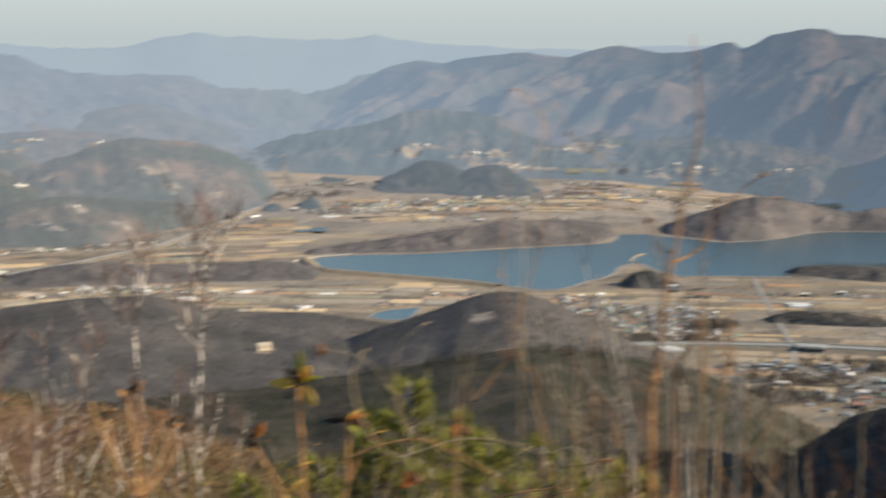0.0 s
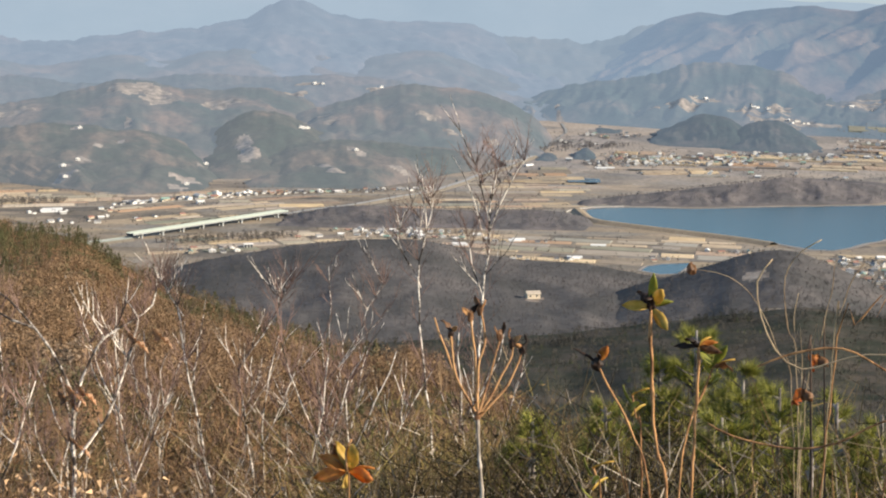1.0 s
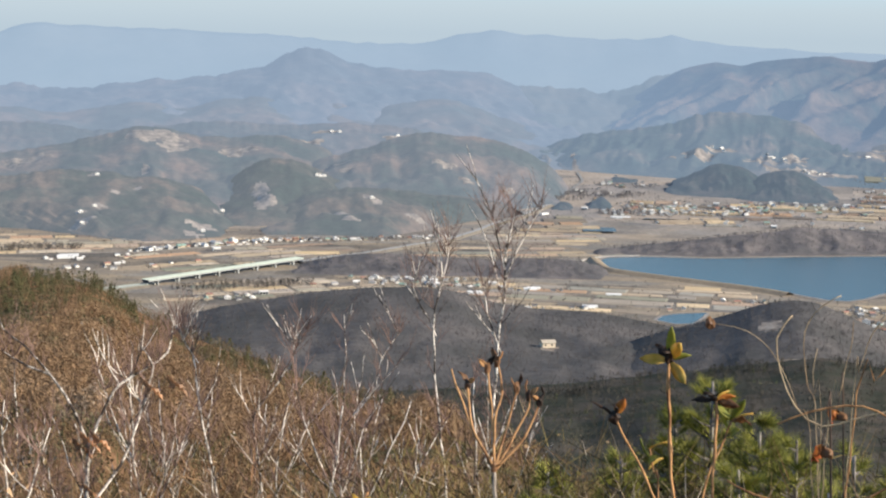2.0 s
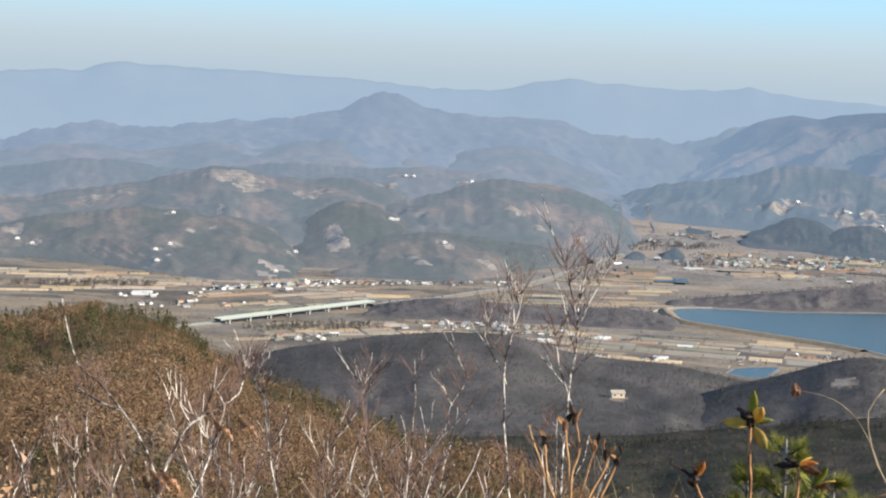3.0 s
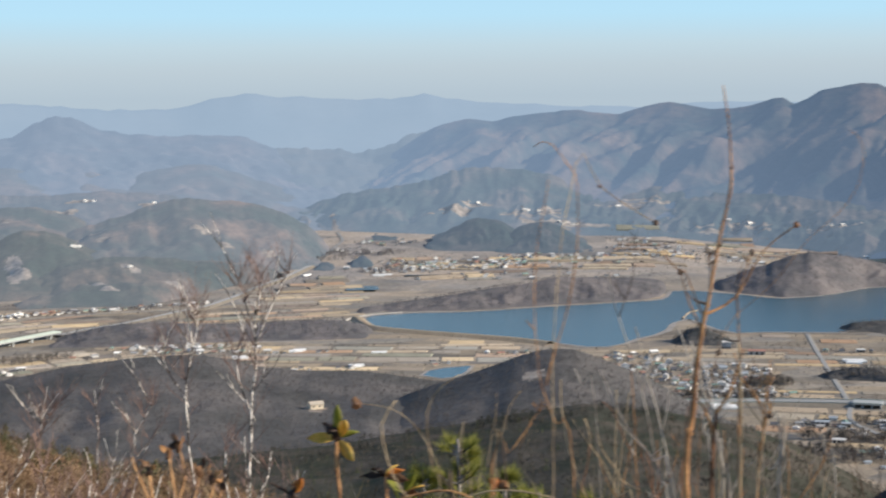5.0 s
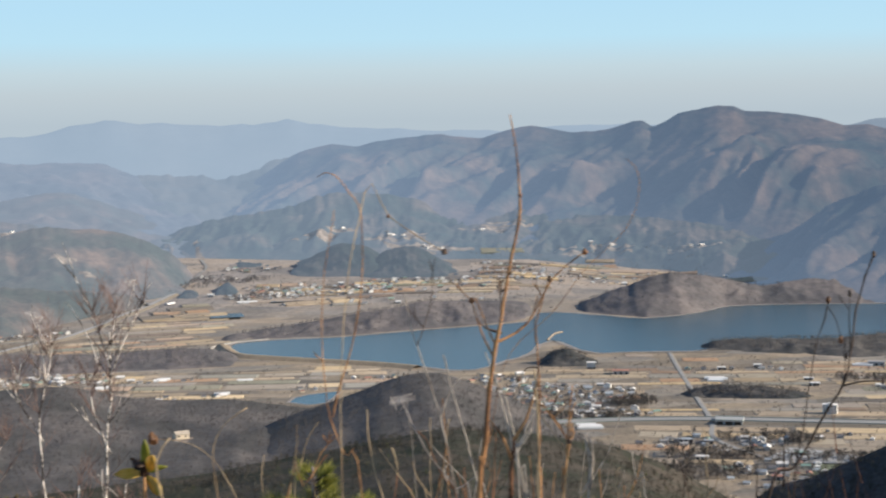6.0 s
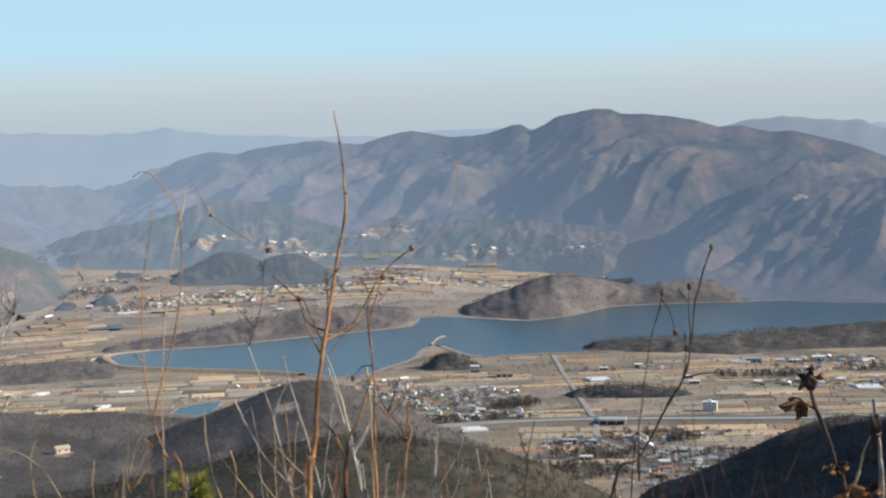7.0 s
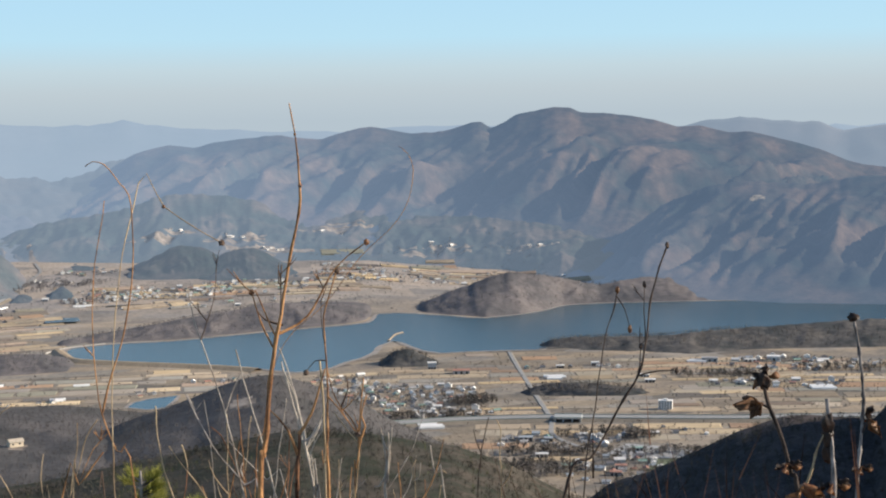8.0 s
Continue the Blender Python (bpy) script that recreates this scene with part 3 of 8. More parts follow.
spur_l = landform("brushy_ridge", mat_spur,
    [(-60, -7), (-40, -8), (-30, -8.8), (-22.2, -8.98), (-20.3, -8.7), (-18.3, -8.8), (-17.1, -9.1), (-15.5, -10.11), (-13.9, -10.9), (-11.4, -11.89), (-8, -13.04), (-4.9, -13.76), (-1, -15.5), (4, -19)],
    [(-60, 330), (-22, 300), (-12, 230), (-5, 160), (4, 110)], (30, -27), ([(-60, 460), (-22, 430), (-12, 330), (4, 200)], -22), spur=2, freq=0.2, rough=1.2, steps=(200, 60), seed=63, edge=1.0, bulge=0.75)
tagged(spur_l, "rust brown brushy ridge with scattered small pines", "hillside", kind="structure")
# the summit on which the eye stands, closed all round
sv = []
srings = [0, 1.2, 2.5, 4, 7, 12, 20, 35, 60, 110, 200, 330, 450]
for i in range(73):
    a = -180 + 5 * i
    for r in srings:
        z = EYE - 1.65 - 0.42 * max(0, r - 1.2) - 0.15 * noise.noise((r * 0.4 * math.sin(radians(a)), r * 0.4 * math.cos(radians(a)), 2)) * min(r, 4)
        if 70 < abs(a) <= 180:
            z += 0.2 * r * (1 - 0.6 * r / 450) * float(smooth(70, 120, abs(a)))
        sv.append(polar(a, r, z))
summit = mesh_object("summit_ground", sv, grid_faces(73, len(srings))[:, ::-1], mat_litter, smooth=True)
tagged(summit, "steep brown brushy summit slope", "hillside", kind="structure")

def land_z(x, y):
    """The valley floor, or the foot of the mountains where that stands higher."""
    r, a = math.hypot(x, y), math.degrees(math.atan2(x, y))
    return max(floor_z(x, y), HEIGHT_OF[apron.name](a, r)) if 3150 < r < 3900 and -3 < a < 22 else floor_z(x, y)


# ---- water ----
def flat_sheet(name, outline, z, material):
    bm = bmesh.new()
    f = bm.faces.new([bm.verts.new((x, y, z)) for x, y in outline])
    bmesh.ops.triangulate(bm, faces=[f])
    me = bpy.data.meshes.new(name)
    bm.to_mesh(me)
    bm.free()
    me.materials.append(material)
    ob = new(name, me)
    if ob.data.polygons[0].normal.z < 0:
        ob.data.flip_normals()
    return ob


LAKE = [(65, 2318), (111, 2278), (171, 2238), (215, 2205), (259, 2178), (288, 2162), (308, 2133), (340, 2096), (371, 2094), (399, 2119), (428, 2162), (453, 2186), (480, 2227), (507, 2302), (536, 2340), (551, 2230), (571, 2192), (613, 2193), (670, 2183), (720, 2176), (752, 2206), (815, 2219), (891, 2228), (960, 2240), (1059, 2249), (1166, 2270), (1248, 2237), (2200, 2250), (2300, 2600),
    (1700, 2620), (1379, 2560), (1309, 2590), (1236, 2626), (1117, 2657), (995, 2680), (927, 2672), (866, 2616), (813, 2579), (768, 2564), (746, 2557), (721, 2575), (700, 2608), (668, 2639), (649, 2663), (618, 2685), (585, 2681), (568, 2630), (544, 2575), (512, 2557), (452, 2543), (413, 2530), (365, 2520), (327, 2506), (299, 2497), (252, 2481), (208, 2471), (156, 2472), (104, 2466), (57, 2446), (45, 2384)]
lake = flat_sheet("lake", LAKE, 0.35, mat_water)
tagged(lake, "calm deep blue reservoir lake", "lake", kind="structure")
POND = [(106, 1907), (116, 1939), (135, 1957), (156, 1966), (176, 1971), (167, 1933), (153, 1890), (129, 1883)]
pond = flat_sheet("pond", POND, 0.4, mat_water)
tagged(pond, "small blue farm pond below the lake", "pond", kind="structure")


def spaced(line, step):
    """Points along the line, about step metres apart, rounded at the bends."""
    q = [Vector((*p, 0)) for p in line]
    out = []
    for i in range(len(q) - 1):
        p0, p1, p2, p3 = q[max(i - 1, 0)], q[i], q[i + 1], q[min(i + 2, len(q) - 1)]
        n = max(1, int((p2 - p1).length / step))
        for k in range(n):
            t = k / n
            out.append(0.5 * ((2 * p1) + (p2 - p0) * t + (2 * p0 - 5 * p1 + 4 * p2 - p3) * t * t + (3 * p1 - p0 - 3 * p2 + p3) * t ** 3))
    return out + [q[-1]]


def widen(outline, d):
    """The outline pushed outwards by about d metres."""
    q = np.array(outline, float)
    t = np.roll(q, -1, 0) - np.roll(q, 1, 0)
    nrm = np.stack([t[:, 1], -t[:, 0]], 1) / np.linalg.norm(t, axis=1)[:, None]
    area = float(np.sum(q[:, 0] * np.roll(q[:, 1], -1) - np.roll(q[:, 0], -1) * q[:, 1]))
    return [tuple(p) for p in q + nrm * d * (1 if area > 0 else -1)]


def inside(x, y, outline):
    hit = False
    for (x0, y0), (x1, y1) in zip(outline, outline[1:] + outline[:1]):
        if (y0 > y) != (y1 > y) and x < (x1 - x0) * (y - y0) / (y1 - y0) + x0:
            hit = not hit
    return hit


def plain(name, colour, rough=0.9, spec=0.2, grain=0.15, vary=0.3):
    """A surface of one kind with fine grain, wider stains, and a shade of its own on each thing."""
    m = Mat(name, rough, spec)
    a, b = m.noise(grain * 6, 4, 0.7), m.noise(grain, 3, 0.6)
    k = m.mix(0.5, m.ramp(a, (0.3, (1 - vary,) * 3), (0.7, (1 + vary,) * 3)), m.ramp(b, (0.3, (1 - vary,) * 3), (0.7, (1 + vary,) * 3)))
    c = m.mix(1.0, colour, k, "MULTIPLY")
    c = m.mix(1.0, c, m.ramp(m.rand(), (0.0, (0.82, 0.82, 0.82)), (1.0, (1.12, 1.12, 1.12))), "MULTIPLY")
    m.colour(c).bump(a, 0.15, 0.02)
    return m.m


mat_dam = plain("dam_earth", (0.30, 0.235, 0.16), grain=0.05)
mat_sand = plain("shore_sand", (0.34, 0.31, 0.28), grain=0.05)
def shore_strip(name, outline, half, z):
    q = spaced(outline + outline[:1], 25)
    verts = []
    for i, p in enumerate(q):
        d = (q[(i + 1) % len(q)] - q[i - 1]).normalized()
        w = half * (1 + 0.6 * noise.noise((p.x * 0.02, p.y * 0.02, 3)))
        verts += [(p.x + d.y * w, p.y - d.x * w, z), (p.x - d.y * w, p.y + d.x * w, z)]
    return mesh_object(name, verts, grid_faces(len(q), 2), mat_sand)


def sand_spit(line):
    q = spaced(line, 8)
    verts = []
    for i, p in enumerate(q):
        d = (q[min(i + 1, len(q) - 1)] - q[max(i - 1, 0)]).normalized()
        w = 1.1 * (1 - 0.5 * i / len(q))
        verts += [(p.x + d.y * w * k, p.y - d.x * w * k, h) for k, h in ((2, 0.1), (0.8, 1.6), (-0.8, 1.6), (-2, 0.1))]
    return mesh_object("sand_spit", verts, grid_faces(len(q), 4), mat_dam)


tagged(sand_spit([(528, 2345), (545, 2390), (559, 2420), (572, 2432)]), "narrow pale spit reaching into the lake", "spit", kind="structure")
shore = shore_strip("lake_shore", LAKE, 4, 0.55)
tagged(shore, "pale sandy rim of the lake", "shore", kind="structure")
pond_rim = shore_strip("pond_shore", POND, 2.5, 0.55)
tagged(pond_rim, "pale earth bank round the pond", "shore", kind="structure")

# ---- fields ----
SOILS = ((0.0, (0.50, 0.38, 0.23)), (0.12, (0.17, 0.15, 0.13)), (0.24, (0.46, 0.36, 0.25)), (0.36, (0.25, 0.225, 0.195)), (0.48, (0.54, 0.42, 0.27)), (0.60, (0.14, 0.13, 0.12)), (0.70, (0.40, 0.26, 0.165)), (0.80, (0.31, 0.285, 0.25)), (0.90, (0.19, 0.19, 0.145)), (1.0, (0.48, 0.40, 0.31)))


def field_mat(name, single, pale=1.0):
    """Harvested ground in rows; each field has a colour of its own."""
    m = Mat(name, 0.95, 0.1)
    c = m.ramp(m.rand() if single else m.island(), *SOILS)
    rows = m.noise(0.12, 3, 0.6, m.coords((0.25, 2.5, 1)))
    k = m.ramp(rows, (0.35, tuple(v * pale for v in (0.78, 0.76, 0.74))), (0.65, tuple(v * pale for v in (1.18, 1.18, 1.16))))
    m.colour(m.mix(1.0, c, k, "MULTIPLY"))
    return m.m


mat_field = field_mat("farm_soil", True)
# the same soils, 1.3 times as bright, for the western fields
mat_field_pale = field_mat("dry_farm_soil", True, 1.3)
ROADS = []  # filled below: (x0, y0, x1, y1, half width)
HILLS = [(17.9, 34, 2240, 2400), (12.2, 14.7, 2140, 2230), (17.2, 22.5, 1900, 1970), (-10.2, 2.1, 2190, 2400), (1.6, 12.7, 2465, 2850), (13.4, 22, 2675, 3120), (3.4, 9.8, 3155, 3490), (-0.75, 0.3, 2975, 3080), (0.5, 1.7, 3000, 3120), (0.75, 4.0, 3340, 3520)]


def free(x, y, gap=12.0):
    if inside(x, y, widen(LAKE, 10 + gap * 0.5)) or inside(x, y, widen(POND, 5 + gap * 0.3)):
        return False
    a, r = math.degrees(math.atan2(x, y)), math.hypot(x, y)
    for a0, a1, r0, r1 in HILLS:
        if a0 - 0.1 < a < a1 + 0.1 and r0 - gap < r < r1:
            return False
    for x0, y0, x1, y1, w in ROADS:
        dx, dy = x1 - x0, y1 - y0
        t = max(0, min(1, ((x - x0) * dx + (y - y0) * dy) / (dx * dx + dy * dy)))
        if math.hypot(x - x0 - t * dx, y - y0 - t * dy) < w + gap:
            return False
    return True


HIGHWAY = [(-750, 1700), (-640, 1925), (-560, 2040), (-395, 2290), (-364, 2345), (-312, 2408), (-253, 2511), (-205, 2588), (-140, 2792), (-93, 2891), (-41, 3033)]
EAST_ROAD = [(250, 1640), (333, 1671), (376, 1690), (442, 1692), (504, 1683), (566, 1668), (625, 1647), (742, 1601), (832, 1576), (1150, 1490)]
LAKE_ROAD = [(668, 2172), (636, 2025), (599, 1849), (562, 1672), (534, 1576), (549, 1479)]
PASS_ROAD = [polar(a, r, 0)[:2] for a, r in ((-0.77, 3033), (-0.28, 3137), (0.2, 3294), (0.4, 3361), (0.3, 3440), (0.22, 3483))]
SIDE_ROAD = [(-680, 2330), (-580, 2420), (-450, 2500), (-300, 2550), (-200, 2570)]
for line, w in ((HIGHWAY, 9), (EAST_ROAD, 14), (LAKE_ROAD, 5), (SIDE_ROAD, 3)):
    ROADS += [(*p, *q, w) for p, q in zip(line, line[1:])]

rng = random.Random(4)
BOX = [(-0.5, -0.5, 0), (0.5, -0.5, 0), (0.5, 0.5, 0), (-0.5, 0.5, 0), (-0.48, -0.46, 1), (0.48, -0.46, 1), (0.48, 0.46, 1), (-0.48, 0.46, 1)]
BOX_F = [(4, 5, 6, 7), (0, 1, 5, 4), (1, 2, 6, 5), (2, 3, 7, 6), (3, 0, 4, 7)]
# (centre x, y, half spans, turn in degrees)
far_v, far_f, mid_v, mid_f, hedges = [], [], [], [], []
n_fields = 0
NEAR_FIELDS = [(720, 2040, 270, 160, -14), (640, 1760, 200, 80, -14), (960, 1800, 210, 190, -18), (600, 1520, 220, 90, -18), (60, 2060, 340, 110, -8), (-330, 2110, 240, 90, 25), (-120, 2440, 340, 70, 12), (-520, 2330, 140, 140, 40), (-800, 2420, 270, 130, 18)]
FAR_FIELDS = [(60, 2790, 240, 120, 4), (-110, 2690, 130, 130, 10), (520, 3000, 430, 70, -6), (620, 3230, 430, 150, -8), (720, 3500, 300, 130, -10), (960, 3160, 210, 160, -12), (240, 3420, 170, 190, 0)]
for cx, cy, hx, hy, turn in NEAR_FIELDS + FAR_FIELDS:
    v = -hy
    while v < hy:
        d = rng.uniform(16, 44)
        u = -hx + rng.uniform(0, 60)
        while u < hx:
            w = rng.uniform(34, 125)
            tn = radians(turn + rng.uniform(-4, 4))
            ct, st = math.cos(tn), math.sin(tn)
            a, b = u + w / 2, v + d / 2 + rng.uniform(-4, 4)
            x, y = cx + a * math.cos(radians(turn)) - b * math.sin(radians(turn)), cy + a * math.sin(radians(turn)) + b * math.cos(radians(turn))
            sx, sy = w - rng.uniform(1.5, 7), d * rng.uniform(0.7, 0.95)
            u += w
            corners = [(x + p * sx * ct - q * sy * st, y + p * sx * st + q * sy * ct) for p, q in ((-0.5, -0.5), (0.5, -0.5), (0.5, 0.5), (-0.5, 0.5), (0, 0))]
            lift, kept = rng.uniform(0.3, 0.75), rng.random()
            if kept < 0.16 or not all(free(*p, 3) for p in corners):
                continue
            tops = [land_z(*p) for p in corners]
            if max(tops) - min(tops) > 9 or max(t - floor_z(*p) for t, p in zip(tops, corners)) > 16:
                continue
            pts = [(x + p * sx * ct - q * sy * st, y + p * sx * st + q * sy * ct, h) for p, q, h in BOX]
            pts = [(px, py, land_z(px, py) - 0.3 + (0.3 + lift) * h) for px, py, h in pts]
            if math.hypot(x, y) > 2700:
                pts = [(p[0], p[1], land_z(p[0], p[1]) - 1.0 + (2.4 + lift) * q[2]) for p, q in zip(pts, BOX)]
                far_f += [tuple(k + len(far_v) for k in f) for f in BOX_F]
                far_v += pts
                continue
            if kept < 0.5:
                side = -0.52 if kept < 0.33 else 0.52
                hedges.append((x - ct * sx * 0.5 - st * sy * side, y - st * sx * 0.5 + ct * sy * side, x + ct * sx * 0.5 - st * sy * side, y + st * sx * 0.5 + ct * sy * side))
            if n_fields >= 290:
                mid_f += [tuple(k + len(mid_v) for k in f) for f in BOX_F]
                mid_v += pts
                continue
            o = mesh_object("farm_field", [(p[0] - x, p[1] - y, p[2]) for p in pts], BOX_F, mat_field if x > 330 else mat_field_pale)
            o.location = (x, y, 0)
            tagged(o, "harvested tan farm field with low earth banks", "field", "fields of the valley", "structure")
            n_fields += 1
        v += d
if mid_v:
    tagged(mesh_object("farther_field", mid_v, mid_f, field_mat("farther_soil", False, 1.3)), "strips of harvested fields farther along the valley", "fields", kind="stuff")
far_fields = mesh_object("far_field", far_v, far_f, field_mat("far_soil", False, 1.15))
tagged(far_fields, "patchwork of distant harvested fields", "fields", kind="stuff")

# ---- roads and the highway bridge ----
mat_road = plain("road_concrete", (0.33, 0.325, 0.31), grain=0.05, vary=0.15)
mat_bank = plain("road_bank", (0.22, 0.19, 0.15), grain=0.08)
mat_rail = plain("pale_green_concrete", (0.35, 0.40, 0.36), grain=0.1, vary=0.12)
mat_pier = plain("bridge_pier_concrete", (0.36, 0.37, 0.36), grain=0.2, vary=0.15)


def ribbon(name, line, section, material, height, parent=None, step=18, ground_at=floor_z):
    """A strip along the line with the cross section given as (side, up) points."""
    q = spaced(line, step)
    verts = []
    for i, p in enumerate(q):
        d = (q[min(i + 1, len(q) - 1)] - q[max(i - 1, 0)]).normalized()
        side = Vector((d.y, -d.x, 0))
        h = ground_at(p.x, p.y) + height(i / (len(q) - 1))
        verts += [tuple(p + side * s + Vector((0, 0, h + u))) for s, u in section]
    return mesh_object(name, verts, grid_faces(len(q), len(section)), material, parent)


def road(name, line, half, height, label, ground_at=floor_z):
    top = ribbon(name, line, [(-half, 0), (half, 0)], mat_road, lambda t: height, ground_at=ground_at)
    if ground_at is floor_z:
        ribbon("embankment", line, [(-half - 2 * height - 1, -height - 0.5), (-half, -0.05), (half, -0.05), (half + 2 * height + 1, -height - 0.5)], mat_bank, lambda t: height, top)
    if half > 5:
        for s in (-half + 0.2, half - 0.5):
            ribbon("guard_rail", line, [(s, 0.02), (s, 0.9), (s + 0.3, 0.9), (s + 0.3, 0.02)], mat_rail, lambda t: height, top)
    return tagged(top, label, "road", kind="structure")


road("road_north", HIGHWAY[3:], 5, 3.0, "pale concrete highway on a low embankment")
road("road_west", HIGHWAY[:3], 6, 3.0, "pale concrete highway on a low embankment")
road("road_east", EAST_ROAD, 11, 3.0, "grey concrete highway crossing the valley")
road("road_pass", PASS_ROAD, 3.2, 1.0, "pale road climbing to the pass in a cutting", land_z)
road("road_lake", LAKE_ROAD, 2.6, 0.8, "straight pale farm road running down to the lake")
road("road_side", SIDE_ROAD, 2.5, 0.8, "narrow village road along the foothill")

bridge = new("highway_bridge")
b0, b1 = Vector((-560, 2040, 0)), Vector((-395, 2290, 0))
bd = (b1 - b0).normalized()
bs = Vector((bd.y, -bd.x, 0))
line = [(b0.x, b0.y), (b1.x, b1.y)]
ribbon("deck", line, [(-7, 6.6), (-7, 8.2), (7, 8.2), (7, 6.6), (4.5, 5.2), (-4.5, 5.2), (-7, 6.6)], mat_pier, lambda t: 0, bridge, 30)
for s in (-7.1, -0.3, 6.6):
    ribbon("parapet", line, [(s, 8.1), (s, 9.6), (s + 0.5, 9.6), (s + 0.5, 8.1)], mat_rail, lambda t: 0, bridge, 30)
for i in range(8):
    c = b0 + bd * (18 + 37.5 * i)
    for s in (-3.5, 3.5):
        v = [tuple(c + bs * (s + a * 2.6) + bd * (b * 2.4) + Vector((0, 0, z * 6.0 - 0.6))) for a, b, z in BOX]
        mesh_object("pier", v, BOX_F, mat_pier, bridge)
    v = [tuple(c + bs * (a * 11) + bd * (b * 3.0) + Vector((0, 0, 4.6 + z * 1.2))) for a, b, z in BOX]
    mesh_object("pier_cap", v, BOX_F, mat_pier, bridge)
tagged(bridge, "long pale green concrete highway bridge on piers", "bridge")

overpass = new("road_overpass")
oc, od = Vector((577, 1655, 0)), Vector((0.92, -0.39, 0))
os_ = Vector((od.y, -od.x, 0))
def slab(name, c, along, across, z0, z1, material, parent, d=od, s=os_):
    v = [tuple(c + d * (a * along) + s * (b * across) + Vector((0, 0, z0 + (z1 - z0) * z))) for a, b, z in BOX]
    return mesh_object(name, v, BOX_F, material, parent)
slab("deck", oc, 32, 24, 4.0, 5.2, mat_pier, overpass)
for k in (-11.8, 11.8):
    slab("parapet", oc + os_ * k, 32, 0.5, 5.1, 6.0, mat_rail, overpass)
for k in (-14, -5, 5, 14):
    slab("pier", oc + od * k, 1.8, 22, -0.5, 4.1, mat_pier, overpass)
tagged(overpass, "small grey concrete overpass with three openings", "bridge")

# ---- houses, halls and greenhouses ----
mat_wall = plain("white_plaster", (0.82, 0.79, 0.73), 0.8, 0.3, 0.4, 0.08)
mat_wall_b = plain("grey_plaster", (0.45, 0.44, 0.42), 0.85, 0.3, 0.4, 0.12)
mat_wall_c = plain("cream_plaster", (0.62, 0.53, 0.40), 0.85, 0.3, 0.4, 0.1)
mat_roof = [plain("roof_grey", (0.33, 0.32, 0.31), 0.9, 0.1), plain("roof_blue", (0.37, 0.40, 0.42), 0.85, 0.1), plain("roof_rust", (0.35, 0.19, 0.145), 0.8), plain("roof_white", (0.78, 0.75, 0.70), 0.9, 0.05), plain("roof_dark", (0.13, 0.13, 0.14), 0.6), plain("roof_green", (0.25, 0.36, 0.30), 0.6)]
mat_glass = Mat("window_dark", 0.15, 0.5).colour((0.04, 0.05, 0.06)).m
mat_film = plain("greenhouse_film", (0.72, 0.71, 0.68), 0.7, 0.2, 0.2, 0.08)


def box_mesh(name, x0, x1, y0, y1, z0, z1, material, parent):
    v = [(x, y, z) for z in (z0, z1) for x, y in ((x0, y0), (x1, y0), (x1, y1), (x0, y1))]
    return mesh_object(name, v, [(4, 5, 6, 7), (0, 1, 5, 4), (1, 2, 6, 5), (2, 3, 7, 6), (3, 0, 4, 7)], material, parent)


def house(w, d, h, wall, roof, flat, label, category="house"):
    top = new("farm_shed" if "shed" in label else "farmhouse" if "farmhouse" in label else "flat_roofed_house" if flat else "house")
    body = box_mesh("wall", -w / 2, w / 2, -d / 2, d / 2, -1.0, h, wall, top)
    if flat:
        lid = box_mesh("roof", -w / 2 - 0.25, w / 2 + 0.25, -d / 2 - 0.25, d / 2 + 0.25, h + 0.01, h + 0.6, roof, top)
        box_mesh("stair_house", -w / 5, w / 6, -d / 6, d / 4, h + 0.61, h + 2.4, wall, lid)
    else:
        e, t, k = 0.6, 0.25, d * 0.28
        v = []
        for x in (-w / 2 - e, w / 2 + e):
            v += [(x, -d / 2 - e, h - 0.2), (x, 0, h + k), (x, d / 2 + e, h - 0.2), (x, d / 2 + e, h - 0.2 + t), (x, 0, h + k + t), (x, -d / 2 - e, h - 0.2 + t)]
        f = [(0, 1, 7, 6), (1, 2, 8, 7), (2, 3, 9, 8), (3, 4, 10, 9), (4, 5, 11, 10), (5, 0, 6, 11), (5, 4, 1, 0), (4, 3, 2, 1), (6, 7, 10, 11), (7, 8, 9, 10)]
        mesh_object("roof", v, f, roof, top)
        for x in (-w / 2, w / 2):
            mesh_object("gable", [(x, -d / 2, h), (x, d / 2, h), (x, 0, h + k)], [(0, 1, 2)], wall, top)
    for x in (-w * 0.28, w * 0.22):
        box_mesh("window", x - 0.8, x + 0.8, -d / 2 - 0.06, -d / 2 + 0.02, 0.9, 2.2, mat_glass, body)
    return tagged(top, label, category, "houses of the valley villages")


KINDS = [
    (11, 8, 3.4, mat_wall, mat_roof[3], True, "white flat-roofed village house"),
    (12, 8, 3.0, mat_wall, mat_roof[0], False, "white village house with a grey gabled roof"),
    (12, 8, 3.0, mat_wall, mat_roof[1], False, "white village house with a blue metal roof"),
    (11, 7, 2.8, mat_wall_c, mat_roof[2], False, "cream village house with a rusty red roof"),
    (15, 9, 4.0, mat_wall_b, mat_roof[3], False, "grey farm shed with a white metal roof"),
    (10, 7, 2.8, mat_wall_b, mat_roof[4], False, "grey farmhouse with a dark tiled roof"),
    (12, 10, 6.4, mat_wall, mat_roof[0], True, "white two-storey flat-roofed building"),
    (13, 8, 3.2, mat_wall_c, mat_roof[5], False, "cream house with a green metal roof"),
]
protos = [None] * len(KINDS)
hr = random.Random(12)
placed = []


